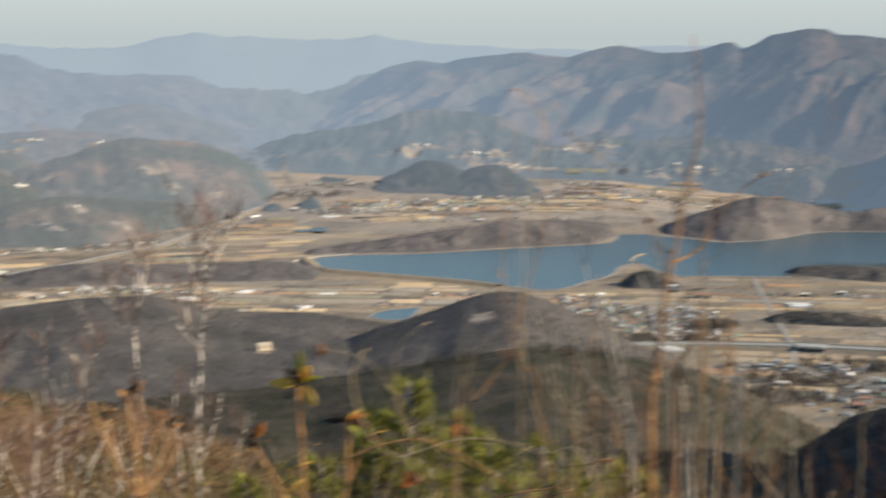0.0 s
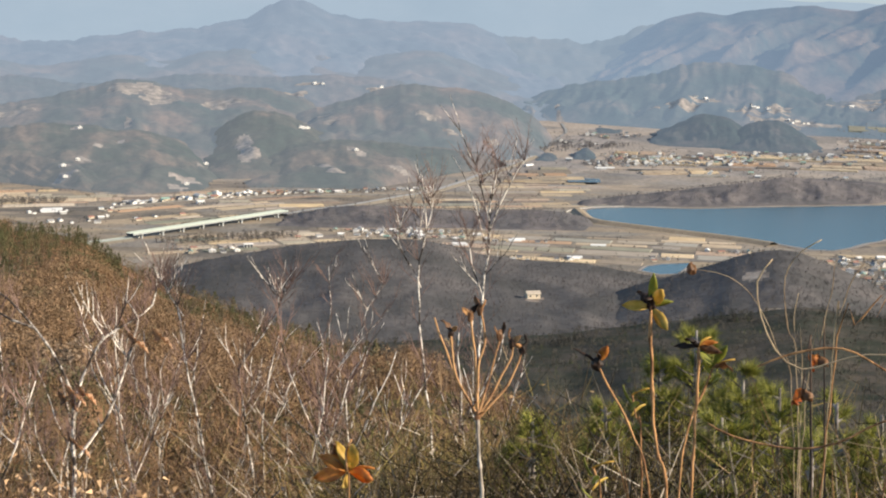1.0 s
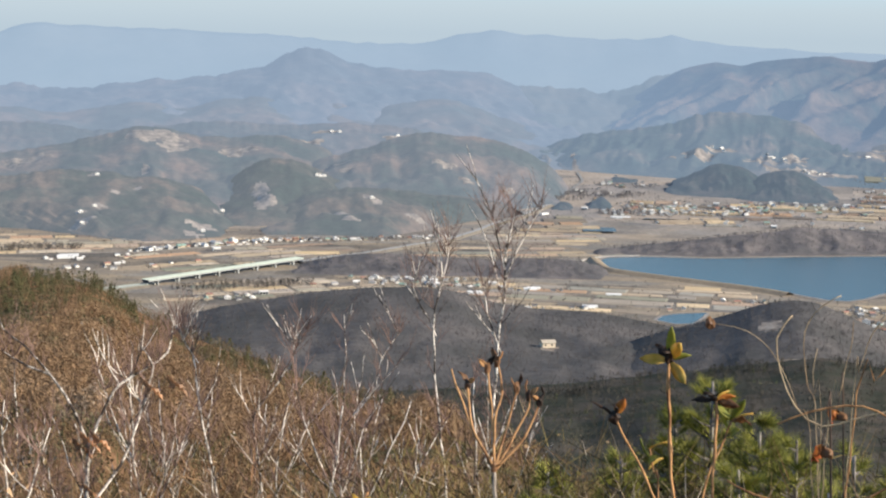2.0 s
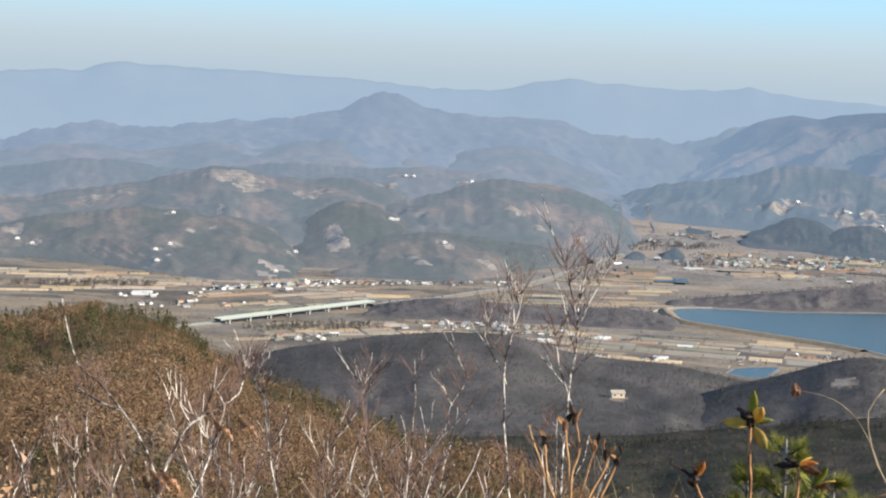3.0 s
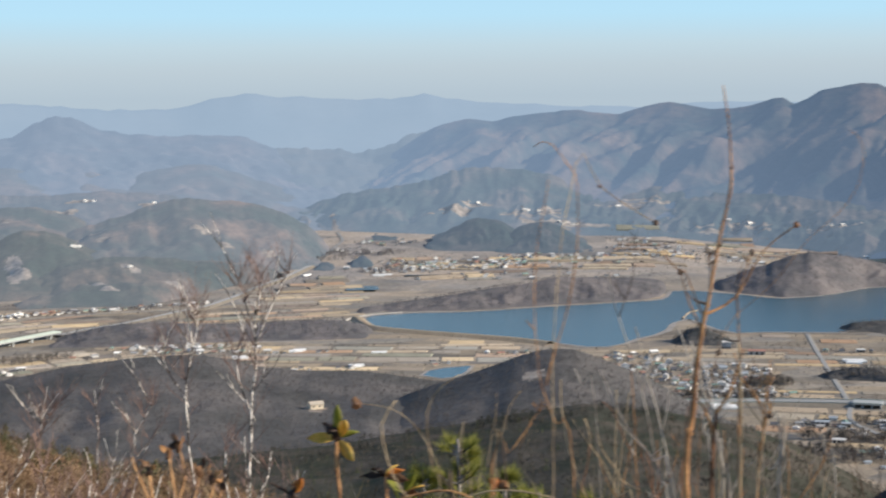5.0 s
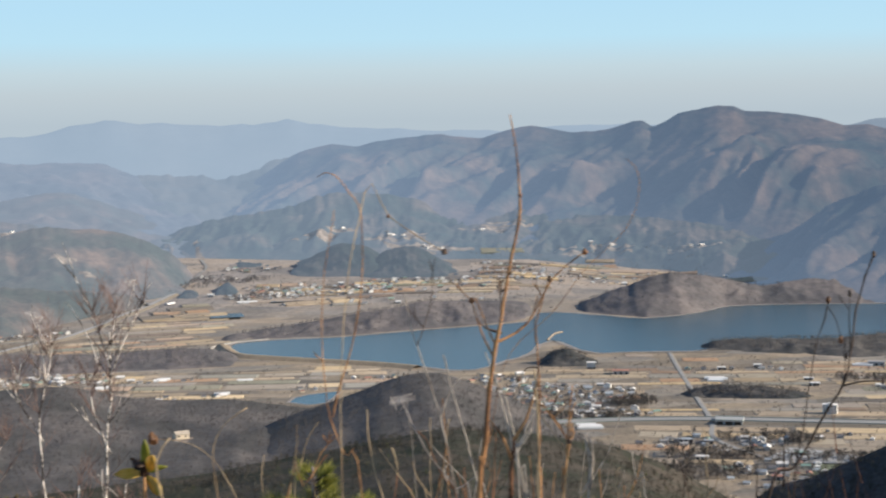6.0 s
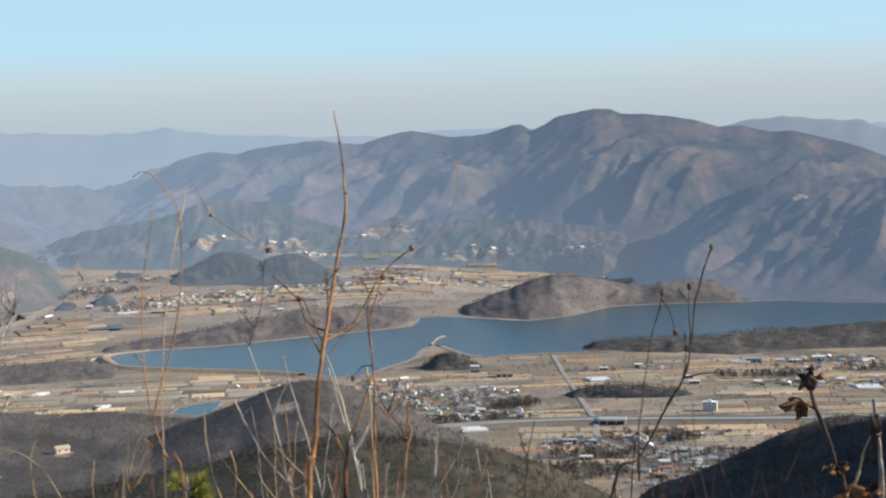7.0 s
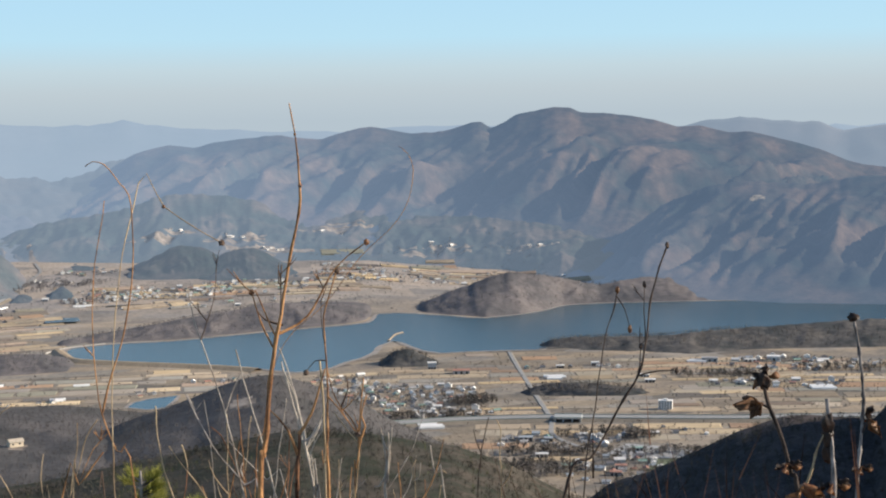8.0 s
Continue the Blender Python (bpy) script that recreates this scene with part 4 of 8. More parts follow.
def put_house(kind, x, y, turn, size=1.0, z=None):
    if protos[kind] is None:
        size = 1.0
    m4 = Matrix.Translation((x, y, (land_z(x, y) if z is None else z) + 0.3)) @ Matrix.Rotation(radians(turn), 4, "Z") @ Matrix.Scale(size, 4)
    if protos[kind] is None:
        w, d, h, wl, rf, flat, lb = KINDS[kind]
        protos[kind] = house(w, d, h, wl, rf, flat, lb)
        protos[kind].matrix_basis = m4
    else:
        copy_thing(protos[kind], m4)
    placed.append((x, y))


def village(cx, cy, hx, hy, turn, count, kinds=(0, 0, 1, 1, 1, 2, 3, 4, 5, 5, 5, 6, 7)):
    ct, st = math.cos(radians(turn)), math.sin(radians(turn))
    done = tries = 0
    while done < count and tries < count * 30:
        tries += 1
        u, v = hr.uniform(-1, 1), hr.uniform(-1, 1)
        if u * u + v * v > 1:
            continue
        x, y = cx + u * hx * ct - v * hy * st, cy + u * hx * st + v * hy * ct
        if not free(x, y, 6) or any((x - a) ** 2 + (y - b) ** 2 < 95 for a, b in placed):
            continue
        put_house(hr.choice(kinds), x, y, turn + hr.choice((0, 90, 180)) + hr.uniform(-14, 14), hr.uniform(0.5, 0.78), land_z(x, y) + (1.2 if y > 2700 else 0.0))
        done += 1


# the larger single buildings
def apartment(x, y, turn):
    top = new("apartment_building")
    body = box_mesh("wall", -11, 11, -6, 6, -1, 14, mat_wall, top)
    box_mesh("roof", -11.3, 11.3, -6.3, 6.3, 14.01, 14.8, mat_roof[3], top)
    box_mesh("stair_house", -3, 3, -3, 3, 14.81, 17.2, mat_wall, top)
    for i in range(5):
        for k in range(5):
            cx = -8.6 + 4.3 * i
            box_mesh("window", cx - 1.2, cx + 1.2, -6.06, -5.95, 1.2 + 2.7 * k, 2.6 + 2.7 * k, mat_glass, body)
    top.matrix_basis = pose(x, y, 0.3, 0, 0, turn) @ Matrix.Scale(0.72, 4)
    return tagged(top, "white five-storey block standing alone in the fields", "building")


apartment(705, 1681, -28)


def hall(x, y, turn, w, d, h, wall, roof, label):
    top = new("hall")
    w, d, h = w * 0.72, d * 0.75, h * 0.8
    box_mesh("wall", -w / 2, w / 2, -d / 2, d / 2, -1, h, wall, top)
    v = []
    n = 8
    for xx in (-w / 2 - 0.5, w / 2 + 0.5):
        v += [(xx, (d / 2 + 0.5) * math.cos(math.pi * i / n), h + d * 0.16 * math.sin(math.pi * i / n)) for i in range(n + 1)]
    f = [(i, i + 1, n + 2 + i, n + 1 + i) for i in range(n)] + [tuple(range(n, -1, -1)), tuple(range(n + 1, 2 * n + 2))]
    mesh_object("roof", v, f, roof, top)
    for i in range(3):
        box_mesh("door", -w / 3 + i * w / 3 - 1.5, -w / 3 + i * w / 3 + 1.5, -d / 2 - 0.06, -d / 2 + 0.02, -0.5, min(3.2, h - 0.4), mat_glass, top)
    top.matrix_basis = pose(x, y, floor_z(x, y) + 0.3, 0, 0, turn)
    return tagged(top, label, "hall", "large sheds and halls")


hall(489, 1483, -20, 17, 9, 4.5, mat_wall, mat_roof[3], "white hall with a shallow white roof")
hall(499, 1567, -14, 20, 10, 4.5, mat_wall_b, mat_roof[1], "workshop with a curved blue metal roof")
hall(520, 1555, -14, 12, 9, 4.5, mat_wall_b, mat_roof[1], "workshop with a curved blue metal roof")
hall(518, 1500, -20, 17, 10, 5, mat_wall_c, mat_roof[0], "cream warehouse with a grey roof")
hall(552, 2012, -14, 30, 14, 5, mat_wall_b, mat_roof[2], "long shed with a red roof")
hall(524, 2060, -14, 16, 12, 11, mat_roof[1], mat_roof[3], "pale blue three-storey hall")
hall(985, 1968, -24, 24, 12, 7, mat_wall, mat_roof[3], "large white factory hall")
hall(950, 1968, -24, 22, 9, 4, mat_wall, mat_roof[3], "long white factory shed")
hall(900, 1990, -24, 30, 14, 6, mat_roof[1], mat_roof[0], "slate blue factory hall")
hall(1040, 1930, -24, 20, 11, 5, mat_wall, mat_roof[3], "plain white factory shed among houses")
hall(760, 1862, -22, 18, 9, 4, mat_wall, mat_roof[3], "white farm hall beside a wood")
hall(768, 1900, -22, 16, 9, 4, mat_wall, mat_roof[3], "white farm hall beside a wood")
hall(-545, 2395, 30, 16, 10, 6, mat_wall, mat_roof[3], "white hall in the fields under the foothill")
hall(-395, 2010, 20, 16, 9, 4, mat_wall, mat_roof[3], "white shed near the bridge")
hall(545, 1410, -20, 15, 9, 4, mat_wall, mat_roof[2], "white hall with a rusty red roof")
hall(530, 1385, -20, 15, 9, 4, mat_wall, mat_roof[2], "white hall with a rusty red roof")
hall(690, 2010, -14, 14, 9, 4, mat_wall, mat_roof[3], "white farm hall in the fields")
hall(742, 2015, -14, 14, 9, 5, mat_wall, mat_roof[3], "white farm hall in the fields")
hall(590, 1480, -20, 16, 8, 4, mat_wall, mat_roof[5], "white hall with a green roof")

village(-580, 2440, 130, 20, 42, 44)
village(-390, 2565, 100, 12, 12, 22)
village(-225, 2185, 110, 30, 4, 44)
village(-70, 2105, 70, 12, 2, 6)
village(-190, 2130, 100, 26, 4, 22)
village(-470, 2530, 90, 12, 20, 18)
village(-250, 2620, 90, 10, 12, 14)
village(130, 2985, 120, 45, 2, 38)
village(270, 3010, 120, 50, 0, 56)
village(430, 3080, 120, 45, 0, 34)
village(600, 3130, 140, 70, -6, 36)
village(330, 2860, 200, 50, 0, 12)
village(760, 3080, 110, 60, -6, 14)
village(392, 2005, 46, 36, 20, 18)
village(440, 1875, 95, 85, -14, 96)
village(430, 1750, 90, 32, -10, 30)
village(525, 1555, 80, 36, -18, 26)
village(540, 1410, 52, 62, -18, 28)
village(655, 1555, 60, 30, -18, 6)
village(1000, 1930, 110, 60, -20, 42)
village(900, 1800, 90, 28, -20, 24)
village(700, 2010, 90, 20, -14, 6)
village(-440, 1965, 50, 22, 20, 8)
village(-330, 2100, 20, 8, 20, 2)
village(-1010, 2640, 110, 22, 20, 22)
village(-640, 2210, 120, 30, 30, 12)
village(-700, 2290, 80, 25, 30, 9)
village(150, 1990, 40, 14, 0, 3)
village(230, 2060, 40, 14, 0, 4)
village(-30, 1965, 60, 14, 5, 6)
village(1020, 3060, 60, 30, -8, 10)
village(630, 3240, 160, 60, -8, 14)
village(120, 3330, 60, 60, 0, 14)
village(880, 3120, 120, 60, -8, 12)
village(180, 3040, 130, 70, 2, 18)
village(520, 2990, 160, 60, -4, 12)
village(60, 3180, 70, 90, 0, 8)


def greenhouse(x, y, turn, length, label="white plastic greenhouse tunnel"):
    top = new("greenhouse")
    n, half, h = 7, 3.4, 3.0
    v = []
    for xx in (-length / 2, length / 2):
        v += [(xx, half * math.cos(math.pi * i / n), h * math.sin(math.pi * i / n) ** 0.8 - 0.2) for i in range(n + 1)]
    mesh_object("cover", v, [(i, i + 1, n + 2 + i, n + 1 + i) for i in range(n)], mat_film, top)
    mesh_object("end_wall", v, [tuple(range(n, -1, -1)), tuple(range(n + 1, 2 * n + 2))], mat_film, top)
    top.matrix_basis = pose(x, y, floor_z(x, y) + 0.35, 0, 0, turn)
    return tagged(top, label, "greenhouse", "greenhouse tunnels")


gr = random.Random(8)
for x, y, turn, n, length in ((-120, 2062, 10, 2, 18), (-48, 2110, 5, 2, 20), (60, 2085, 0, 1, 22), (95, 2910, 2, 2, 34), (-45, 2930, 55, 1, 26), (30, 1978, 5, 2, 18), (-640, 2385, 42, 3, 30),
                              (-740, 2270, 20, 4, 30), (655, 1925, -14, 3, 24), (880, 1990, -24, 2, 26), (940, 1740, -20, 3, 28), (420, 1662, -8, 3, 26)):
    ct, st = math.cos(radians(turn)), math.sin(radians(turn))
    for i in range(n):
        greenhouse(x - st * 9 * i + gr.uniform(-3, 3), y + ct * 9 * i, turn, length * gr.uniform(0.8, 1.1))

# a gravel yard and a green plot below the highway
tagged(flat_sheet("gravel_yard", [(554, 1476), (591, 1513), (617, 1492), (638, 1467), (658, 1448), (638, 1433), (608, 1433), (571, 1445)], 0.95, plain("yard_gravel", (0.34, 0.34, 0.33), grain=0.12, vary=0.45)), "pale grey gravel yard with rows of plots", "yard", kind="structure")
tagged(flat_sheet("green_plot", [(565, 1394), (585, 1435), (612, 1428), (636, 1428), (620, 1412), (590, 1391)], 0.9, plain("winter_grass", (0.15, 0.17, 0.11), grain=0.1, vary=0.3)), "dull green grass plot beside the yard", "field", kind="structure")
# pools between the far fields, and the dam of the lake
for x, y, w, d, turn, lb in ((52, 2785, 58, 66, 2, "shallow blue pool between fields"), (165, 2915, 60, 30, 6, "shallow blue pool beside the town")):
    ct, st = math.cos(radians(turn)), math.sin(radians(turn))
    o = mesh_object("pool", [(x + a * w * ct - b * d * st, y + a * w * st + b * d * ct, floor_z(x, y) + 1.6) for a, b in ((-0.5, -0.5), (0.5, -0.5), (0.5, 0.5), (-0.5, 0.5))], [(0, 1, 2, 3)], mat_water)
    tagged(o, lb, "pool", kind="structure")
dam = ribbon("dam", [(36, 2420), (56, 2318), (104, 2272), (165, 2230), (250, 2172), (296, 2128)], [(-14, -0.5), (-3, 4.2), (3, 4.2), (13, -0.5)], mat_dam, lambda t: 0)
tagged(dam, "long grassy earth dam along the lake", "dam", kind="structure")
mat_stone = plain("dam_stone", (0.34, 0.32, 0.29), grain=0.1)
dam_face = ribbon("spillway_wall", [(18, 2400), (42, 2440), (62, 2456), (110, 2474)], [(-2.2, -0.5), (-0.8, 2.2), (0.8, 2.2), (2.2, -0.5)], mat_stone, lambda t: 0)
tagged(dam_face, "pale stone spillway wall at the lake tip", "wall", kind="structure")


# ---- clearings and cuts on the hills ----
def cleared(hill, heading, r, wide, deep, material, seed=0):
    """A bare clearing: the hill's own faces in a ragged oval of the given half spans take the material of bare ground."""
    me = hill.data
    if material.name not in me.materials:
        me.materials.append(material)
    slot = me.materials.find(material.name)
    for p in me.polygons:
        x, y, _ = p.center
        q = math.hypot(x, y)
        if abs(q - r) > deep * 1.5:
            continue
        u, v = (math.degrees(math.atan2(x, y)) - heading) * r * 0.01745 / wide, (q - r) / deep
        if u * u + v * v < 0.8 + 1.1 * noise.noise((x * 0.03, y * 0.03, seed * 1.7)):
            p.material_index = slot


m = Mat("bare_clearing", 0.95, 0.1)
m.colour(m.ramp(m.noise(0.06, 5, 0.7), (0.35, (0.13, 0.11, 0.095)), (0.5, (0.24, 0.20, 0.165)), (0.65, (0.42, 0.36, 0.30))))
mat_clear = m.m
# bare ground with the haze before it added as a faint blue emission
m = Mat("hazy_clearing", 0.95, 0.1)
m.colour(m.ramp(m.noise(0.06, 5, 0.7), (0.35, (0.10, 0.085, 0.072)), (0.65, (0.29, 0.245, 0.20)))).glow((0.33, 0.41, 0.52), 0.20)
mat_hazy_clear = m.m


def reach(hill, heading, elevation, r0, r1):
    """The distance at which the hill stands at that elevation over the eye's level, on that heading."""
    h = HEIGHT_OF[hill.name]
    return min(np.arange(r0, r1, 5.0), key=lambda r: abs(math.degrees(math.atan2(h(heading, r) - EYE, r)) - elevation))


def on_foothills(heading, elevation):
    """The foothill that shows at that heading and elevation, and the distance there."""
    found = []
    for hill in FOOTHILLS:
        h = HEIGHT_OF[hill.name]
        far = np.arange(2540.0, 3700.0, 6.0)
        up = np.array([math.degrees(math.atan2(h(heading, r) - EYE, r)) for r in far])
        over = np.nonzero(up >= elevation)[0]
        if len(over) and up[over[0]] < elevation + 0.12:
            found.append((far[over[0]], hill))
    return min(found, key=lambda p: p[0]) if found else (None, None)


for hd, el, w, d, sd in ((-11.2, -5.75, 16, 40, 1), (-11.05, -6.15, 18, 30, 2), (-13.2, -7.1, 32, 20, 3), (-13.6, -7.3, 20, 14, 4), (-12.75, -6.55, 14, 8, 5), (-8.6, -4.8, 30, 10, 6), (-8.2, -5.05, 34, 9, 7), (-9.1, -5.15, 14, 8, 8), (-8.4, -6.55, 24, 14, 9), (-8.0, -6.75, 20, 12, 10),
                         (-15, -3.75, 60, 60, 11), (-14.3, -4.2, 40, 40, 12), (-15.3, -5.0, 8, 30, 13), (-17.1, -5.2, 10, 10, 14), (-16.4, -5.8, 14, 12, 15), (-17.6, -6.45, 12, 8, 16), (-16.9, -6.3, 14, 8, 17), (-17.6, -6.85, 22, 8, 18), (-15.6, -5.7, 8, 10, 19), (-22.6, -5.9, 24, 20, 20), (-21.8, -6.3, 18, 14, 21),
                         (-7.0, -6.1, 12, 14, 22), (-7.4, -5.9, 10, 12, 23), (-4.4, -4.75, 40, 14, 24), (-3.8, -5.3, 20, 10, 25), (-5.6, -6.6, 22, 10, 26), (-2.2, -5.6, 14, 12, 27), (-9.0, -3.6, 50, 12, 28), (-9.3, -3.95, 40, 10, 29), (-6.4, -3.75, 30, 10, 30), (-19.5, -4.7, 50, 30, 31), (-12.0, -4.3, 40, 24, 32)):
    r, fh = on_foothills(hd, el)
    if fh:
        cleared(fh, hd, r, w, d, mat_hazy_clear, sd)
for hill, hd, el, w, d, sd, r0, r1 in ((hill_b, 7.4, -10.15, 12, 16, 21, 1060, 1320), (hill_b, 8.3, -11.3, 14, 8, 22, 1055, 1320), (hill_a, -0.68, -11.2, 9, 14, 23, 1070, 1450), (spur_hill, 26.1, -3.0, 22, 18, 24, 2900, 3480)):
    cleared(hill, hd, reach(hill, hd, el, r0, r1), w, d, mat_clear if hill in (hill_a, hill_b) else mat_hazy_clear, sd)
# pale clearings and houses at the foot of the mountains
cr = random.Random(31)
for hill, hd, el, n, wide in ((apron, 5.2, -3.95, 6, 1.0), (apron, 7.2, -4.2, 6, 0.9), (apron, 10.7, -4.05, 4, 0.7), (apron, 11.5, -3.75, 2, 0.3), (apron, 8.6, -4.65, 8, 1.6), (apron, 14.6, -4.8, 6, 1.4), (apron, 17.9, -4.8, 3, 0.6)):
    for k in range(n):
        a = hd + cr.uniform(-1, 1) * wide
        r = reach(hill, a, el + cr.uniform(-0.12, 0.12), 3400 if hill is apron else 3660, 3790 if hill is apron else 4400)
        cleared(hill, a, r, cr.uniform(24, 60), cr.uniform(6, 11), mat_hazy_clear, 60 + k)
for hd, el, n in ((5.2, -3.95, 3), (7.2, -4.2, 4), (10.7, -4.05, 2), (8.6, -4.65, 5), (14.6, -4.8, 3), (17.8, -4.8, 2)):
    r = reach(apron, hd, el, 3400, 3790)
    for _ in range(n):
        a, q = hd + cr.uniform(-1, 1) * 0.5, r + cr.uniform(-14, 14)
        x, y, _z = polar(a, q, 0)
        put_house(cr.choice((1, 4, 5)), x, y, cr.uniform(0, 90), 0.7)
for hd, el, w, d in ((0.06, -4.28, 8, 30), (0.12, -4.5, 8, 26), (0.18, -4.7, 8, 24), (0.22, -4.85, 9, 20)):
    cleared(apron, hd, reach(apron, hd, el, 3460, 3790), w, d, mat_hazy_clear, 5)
# houses high on the foothill and the lone house in the woods
for hd, el in ((-9.2, -5.2), (-8.95, -5.2), (-9.1, -5.22), (-17.6, -6.5), (-17.55, -6.9), (-17.1, -6.3), (-17.0, -5.2), (-13.3, -7.2), (-8.7, -3.62), (-8.4, -3.6), (-6.3, -3.7), (-12.6, -6.5), (-22.4, -6.2), (-21.9, -6.4), (-7.2, -6.0)):
    r, fh = on_foothills(hd, el)
    if fh:
        x, y, _ = polar(hd, r, 0)
        put_house(0, x, y, 20, 0.7, HEIGHT_OF[fh.name](hd, r) + 0.6)
r = reach(hill_a, -0.68, -11.2, 1070, 1450)
x, y, _ = polar(-0.68, r, 0)
lone = house(11, 7, 3.2, mat_wall_c, plain("roof_sand", (0.50, 0.43, 0.34)), False, "lone sand-coloured house in a cut of the woods")
lone.matrix_basis = pose(x, y, HEIGHT_OF[hill_a.name](-0.68, r) + 1.2, 0, 0, 20)

# ---- trees from afar ----
def soup(name, tris, material):
    """Many small loose triangles as one mesh."""
    t = np.ascontiguousarray(tris, dtype=np.float32).reshape(-1, 3)
    me = bpy.data.meshes.new(name)
    n = len(t)
    me.vertices.add(n)
    me.vertices.foreach_set("co", t.ravel())
    me.loops.add(n)
    me.loops.foreach_set("vertex_index", np.arange(n, dtype=np.int32))
    me.polygons.add(n // 3)
    me.polygons.foreach_set("loop_start", np.arange(0, n, 3, dtype=np.int32))
    me.update(calc_edges=True)
    me.materials.append(material)
    return new(name, me)


def blades(nr, a, b, width):
    """Slender triangles from points a to points b."""
    side = np.cross(b - a, nr.normal(size=a.shape))
    side /= np.linalg.norm(side, axis=1)[:, None] + 1e-9
    w = np.reshape(width, (-1, 1)) * side
    return np.stack([a - w, a + w, b], 1)


def specks(nr, c, size):
    """Small triangles at the points c, turned at random."""
    d = nr.normal(size=(len(c), 3, 3))
    d /= np.linalg.norm(d, axis=2)[:, :, None]
    return c[:, None, :] + d * np.reshape(size, (-1, 1, 1))


def bare_crown(seed, n_twig, n_speck, width=0.012, size=0.05):
    """A leafless tree one unit high: a forked trunk, rising limbs and a haze of twigs."""
    nr = np.random.default_rng(seed)
    h = nr.uniform(0.15, 0.75, n_twig)
    a = np.stack([nr.normal(0, 0.03, n_twig), nr.normal(0, 0.03, n_twig), h], 1)
    ang, up = nr.uniform(0, 6.283, n_twig), nr.uniform(0.15, 0.45, n_twig)
    out = nr.uniform(0.08, 0.34, n_twig)
    b = a + np.stack([np.cos(ang) * out, np.sin(ang) * out, up], 1)
    b[:, 2] = np.minimum(b[:, 2], 1.0)
    trunk = blades(nr, np.array([[0, 0, -0.1], [0, 0, -0.1]]), np.array([[0.02, 0, 0.9], [-0.03, 0.02, 0.85]]), np.array([0.022, 0.022]))
    u = nr.normal(size=(n_speck, 3))
    u /= np.linalg.norm(u, axis=1)[:, None]
    c = u * nr.uniform(0.3, 1, (n_speck, 1)) ** 0.5 * np.array([0.33, 0.33, 0.36]) + np.array([0, 0, 0.62])
    return np.concatenate([trunk, blades(nr, a, b, np.full(n_twig, width)), specks(nr, c, nr.uniform(0.5, 1.2, n_speck) * size)])


def pine_crown(seed, n=60, size=0.09):
    """A pine one unit high with ragged tiers of needles."""
    nr = np.random.default_rng(seed)
    h = nr.uniform(0.12, 1.0, n)
    rad = (1.03 - h) ** 0.8 * 0.36 * nr.uniform(0.4, 1.0, n)
    ang = nr.uniform(0, 6.283, n)
    c = np.stack([np.cos(ang) * rad, np.sin(ang) * rad, h - rad * 0.15], 1)
    return np.concatenate([blades(nr, np.array([[0, 0, -0.1]]), np.array([[0, 0, 0.9]]), np.array([0.02])), specks(nr, c, nr.uniform(0.6, 1.3, n) * size)])


def forest(name, kinds, spots, material, label, category="trees", seed=1):
    """Plants the kinds at the spots (x, y, z, height) and joins them."""
    nr = np.random.default_rng(seed)
    p = np.array(spots)
    pick = nr.integers(0, len(kinds), len(p))
    out = []
    for k, tri in enumerate(kinds):
        q = p[pick == k]
        if not len(q):
            continue
        a = nr.uniform(0, 6.283, len(q))
        ca, sa = np.cos(a), np.sin(a)
        t = tri.reshape(-1, 3)
        wide = nr.uniform(0.8, 1.3, len(q)) * q[:, 3]
        x = (ca[:, None] * t[:, 0] - sa[:, None] * t[:, 1]) * wide[:, None] + q[:, 0:1]
        y = (sa[:, None] * t[:, 0] + ca[:, None] * t[:, 1]) * wide[:, None] + q[:, 1:2]
        z = t[None, :, 2] * q[:, 3:4] + q[:, 2:3]
        out.append(np.stack([x, y, z], -1).reshape(-1, 3, 3))
    return tagged(soup(name, np.concatenate(out), material), label, category, kind="stuff")


def leafmat(name, *cols, rough=0.9, patch=0.02):
    m = Mat(name, rough, 0.1)
    c = m.ramp(m.island(), *[(i / max(1, len(cols) - 1), c) for i, c in enumerate(cols)])
    m.colour(m.mix(1.0, c, m.ramp(m.noise(patch, 4, 0.6), (0.3, (0.7, 0.7, 0.7)), (0.7, (1.3, 1.3, 1.3))), "MULTIPLY"))
    return m.m


def brush_mat(name, spread, *cols):
    """Brush whose colour changes from clump to clump, with a slight change from twig to twig."""
    m = Mat(name, 0.9, 0.1)
    n = len(cols) - 1
    c = m.ramp(m.noise(spread, 4, 0.65), *[(0.34 + 0.32 * i / n, c) for i, c in enumerate(cols)])
    c = m.mix(1.0, c, m.ramp(m.island(), (0.0, (0.72, 0.72, 0.72)), (1.0, (1.28, 1.28, 1.28))), "MULTIPLY")
    m.colour(m.mix(1.0, c, m.ramp(m.noise(0.9, 3, 0.6), (0.35, (0.6, 0.6, 0.6)), (0.65, (1.35, 1.35, 1.35))), "MULTIPLY"))
    return m.m


mat_twig_grey = leafmat("grey_twigs", (0.085, 0.079, 0.077), (0.105, 0.097, 0.094), (0.128, 0.117, 0.112))
# twigs of far trees, their colour lightened to stand for haze
mat_twig_haze = leafmat("pale_twigs", (0.122, 0.117, 0.119), (0.152, 0.142, 0.141), (0.182, 0.167, 0.16))
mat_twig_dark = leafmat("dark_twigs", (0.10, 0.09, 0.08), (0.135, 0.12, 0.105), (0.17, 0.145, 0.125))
mat_twig_brown = leafmat("brown_twigs", (0.09, 0.082, 0.072), (0.125, 0.11, 0.098), (0.16, 0.138, 0.12))
mat_twig_olive = leafmat("olive_twigs", (0.058, 0.056, 0.044), (0.08, 0.073, 0.058), (0.105, 0.092, 0.074))
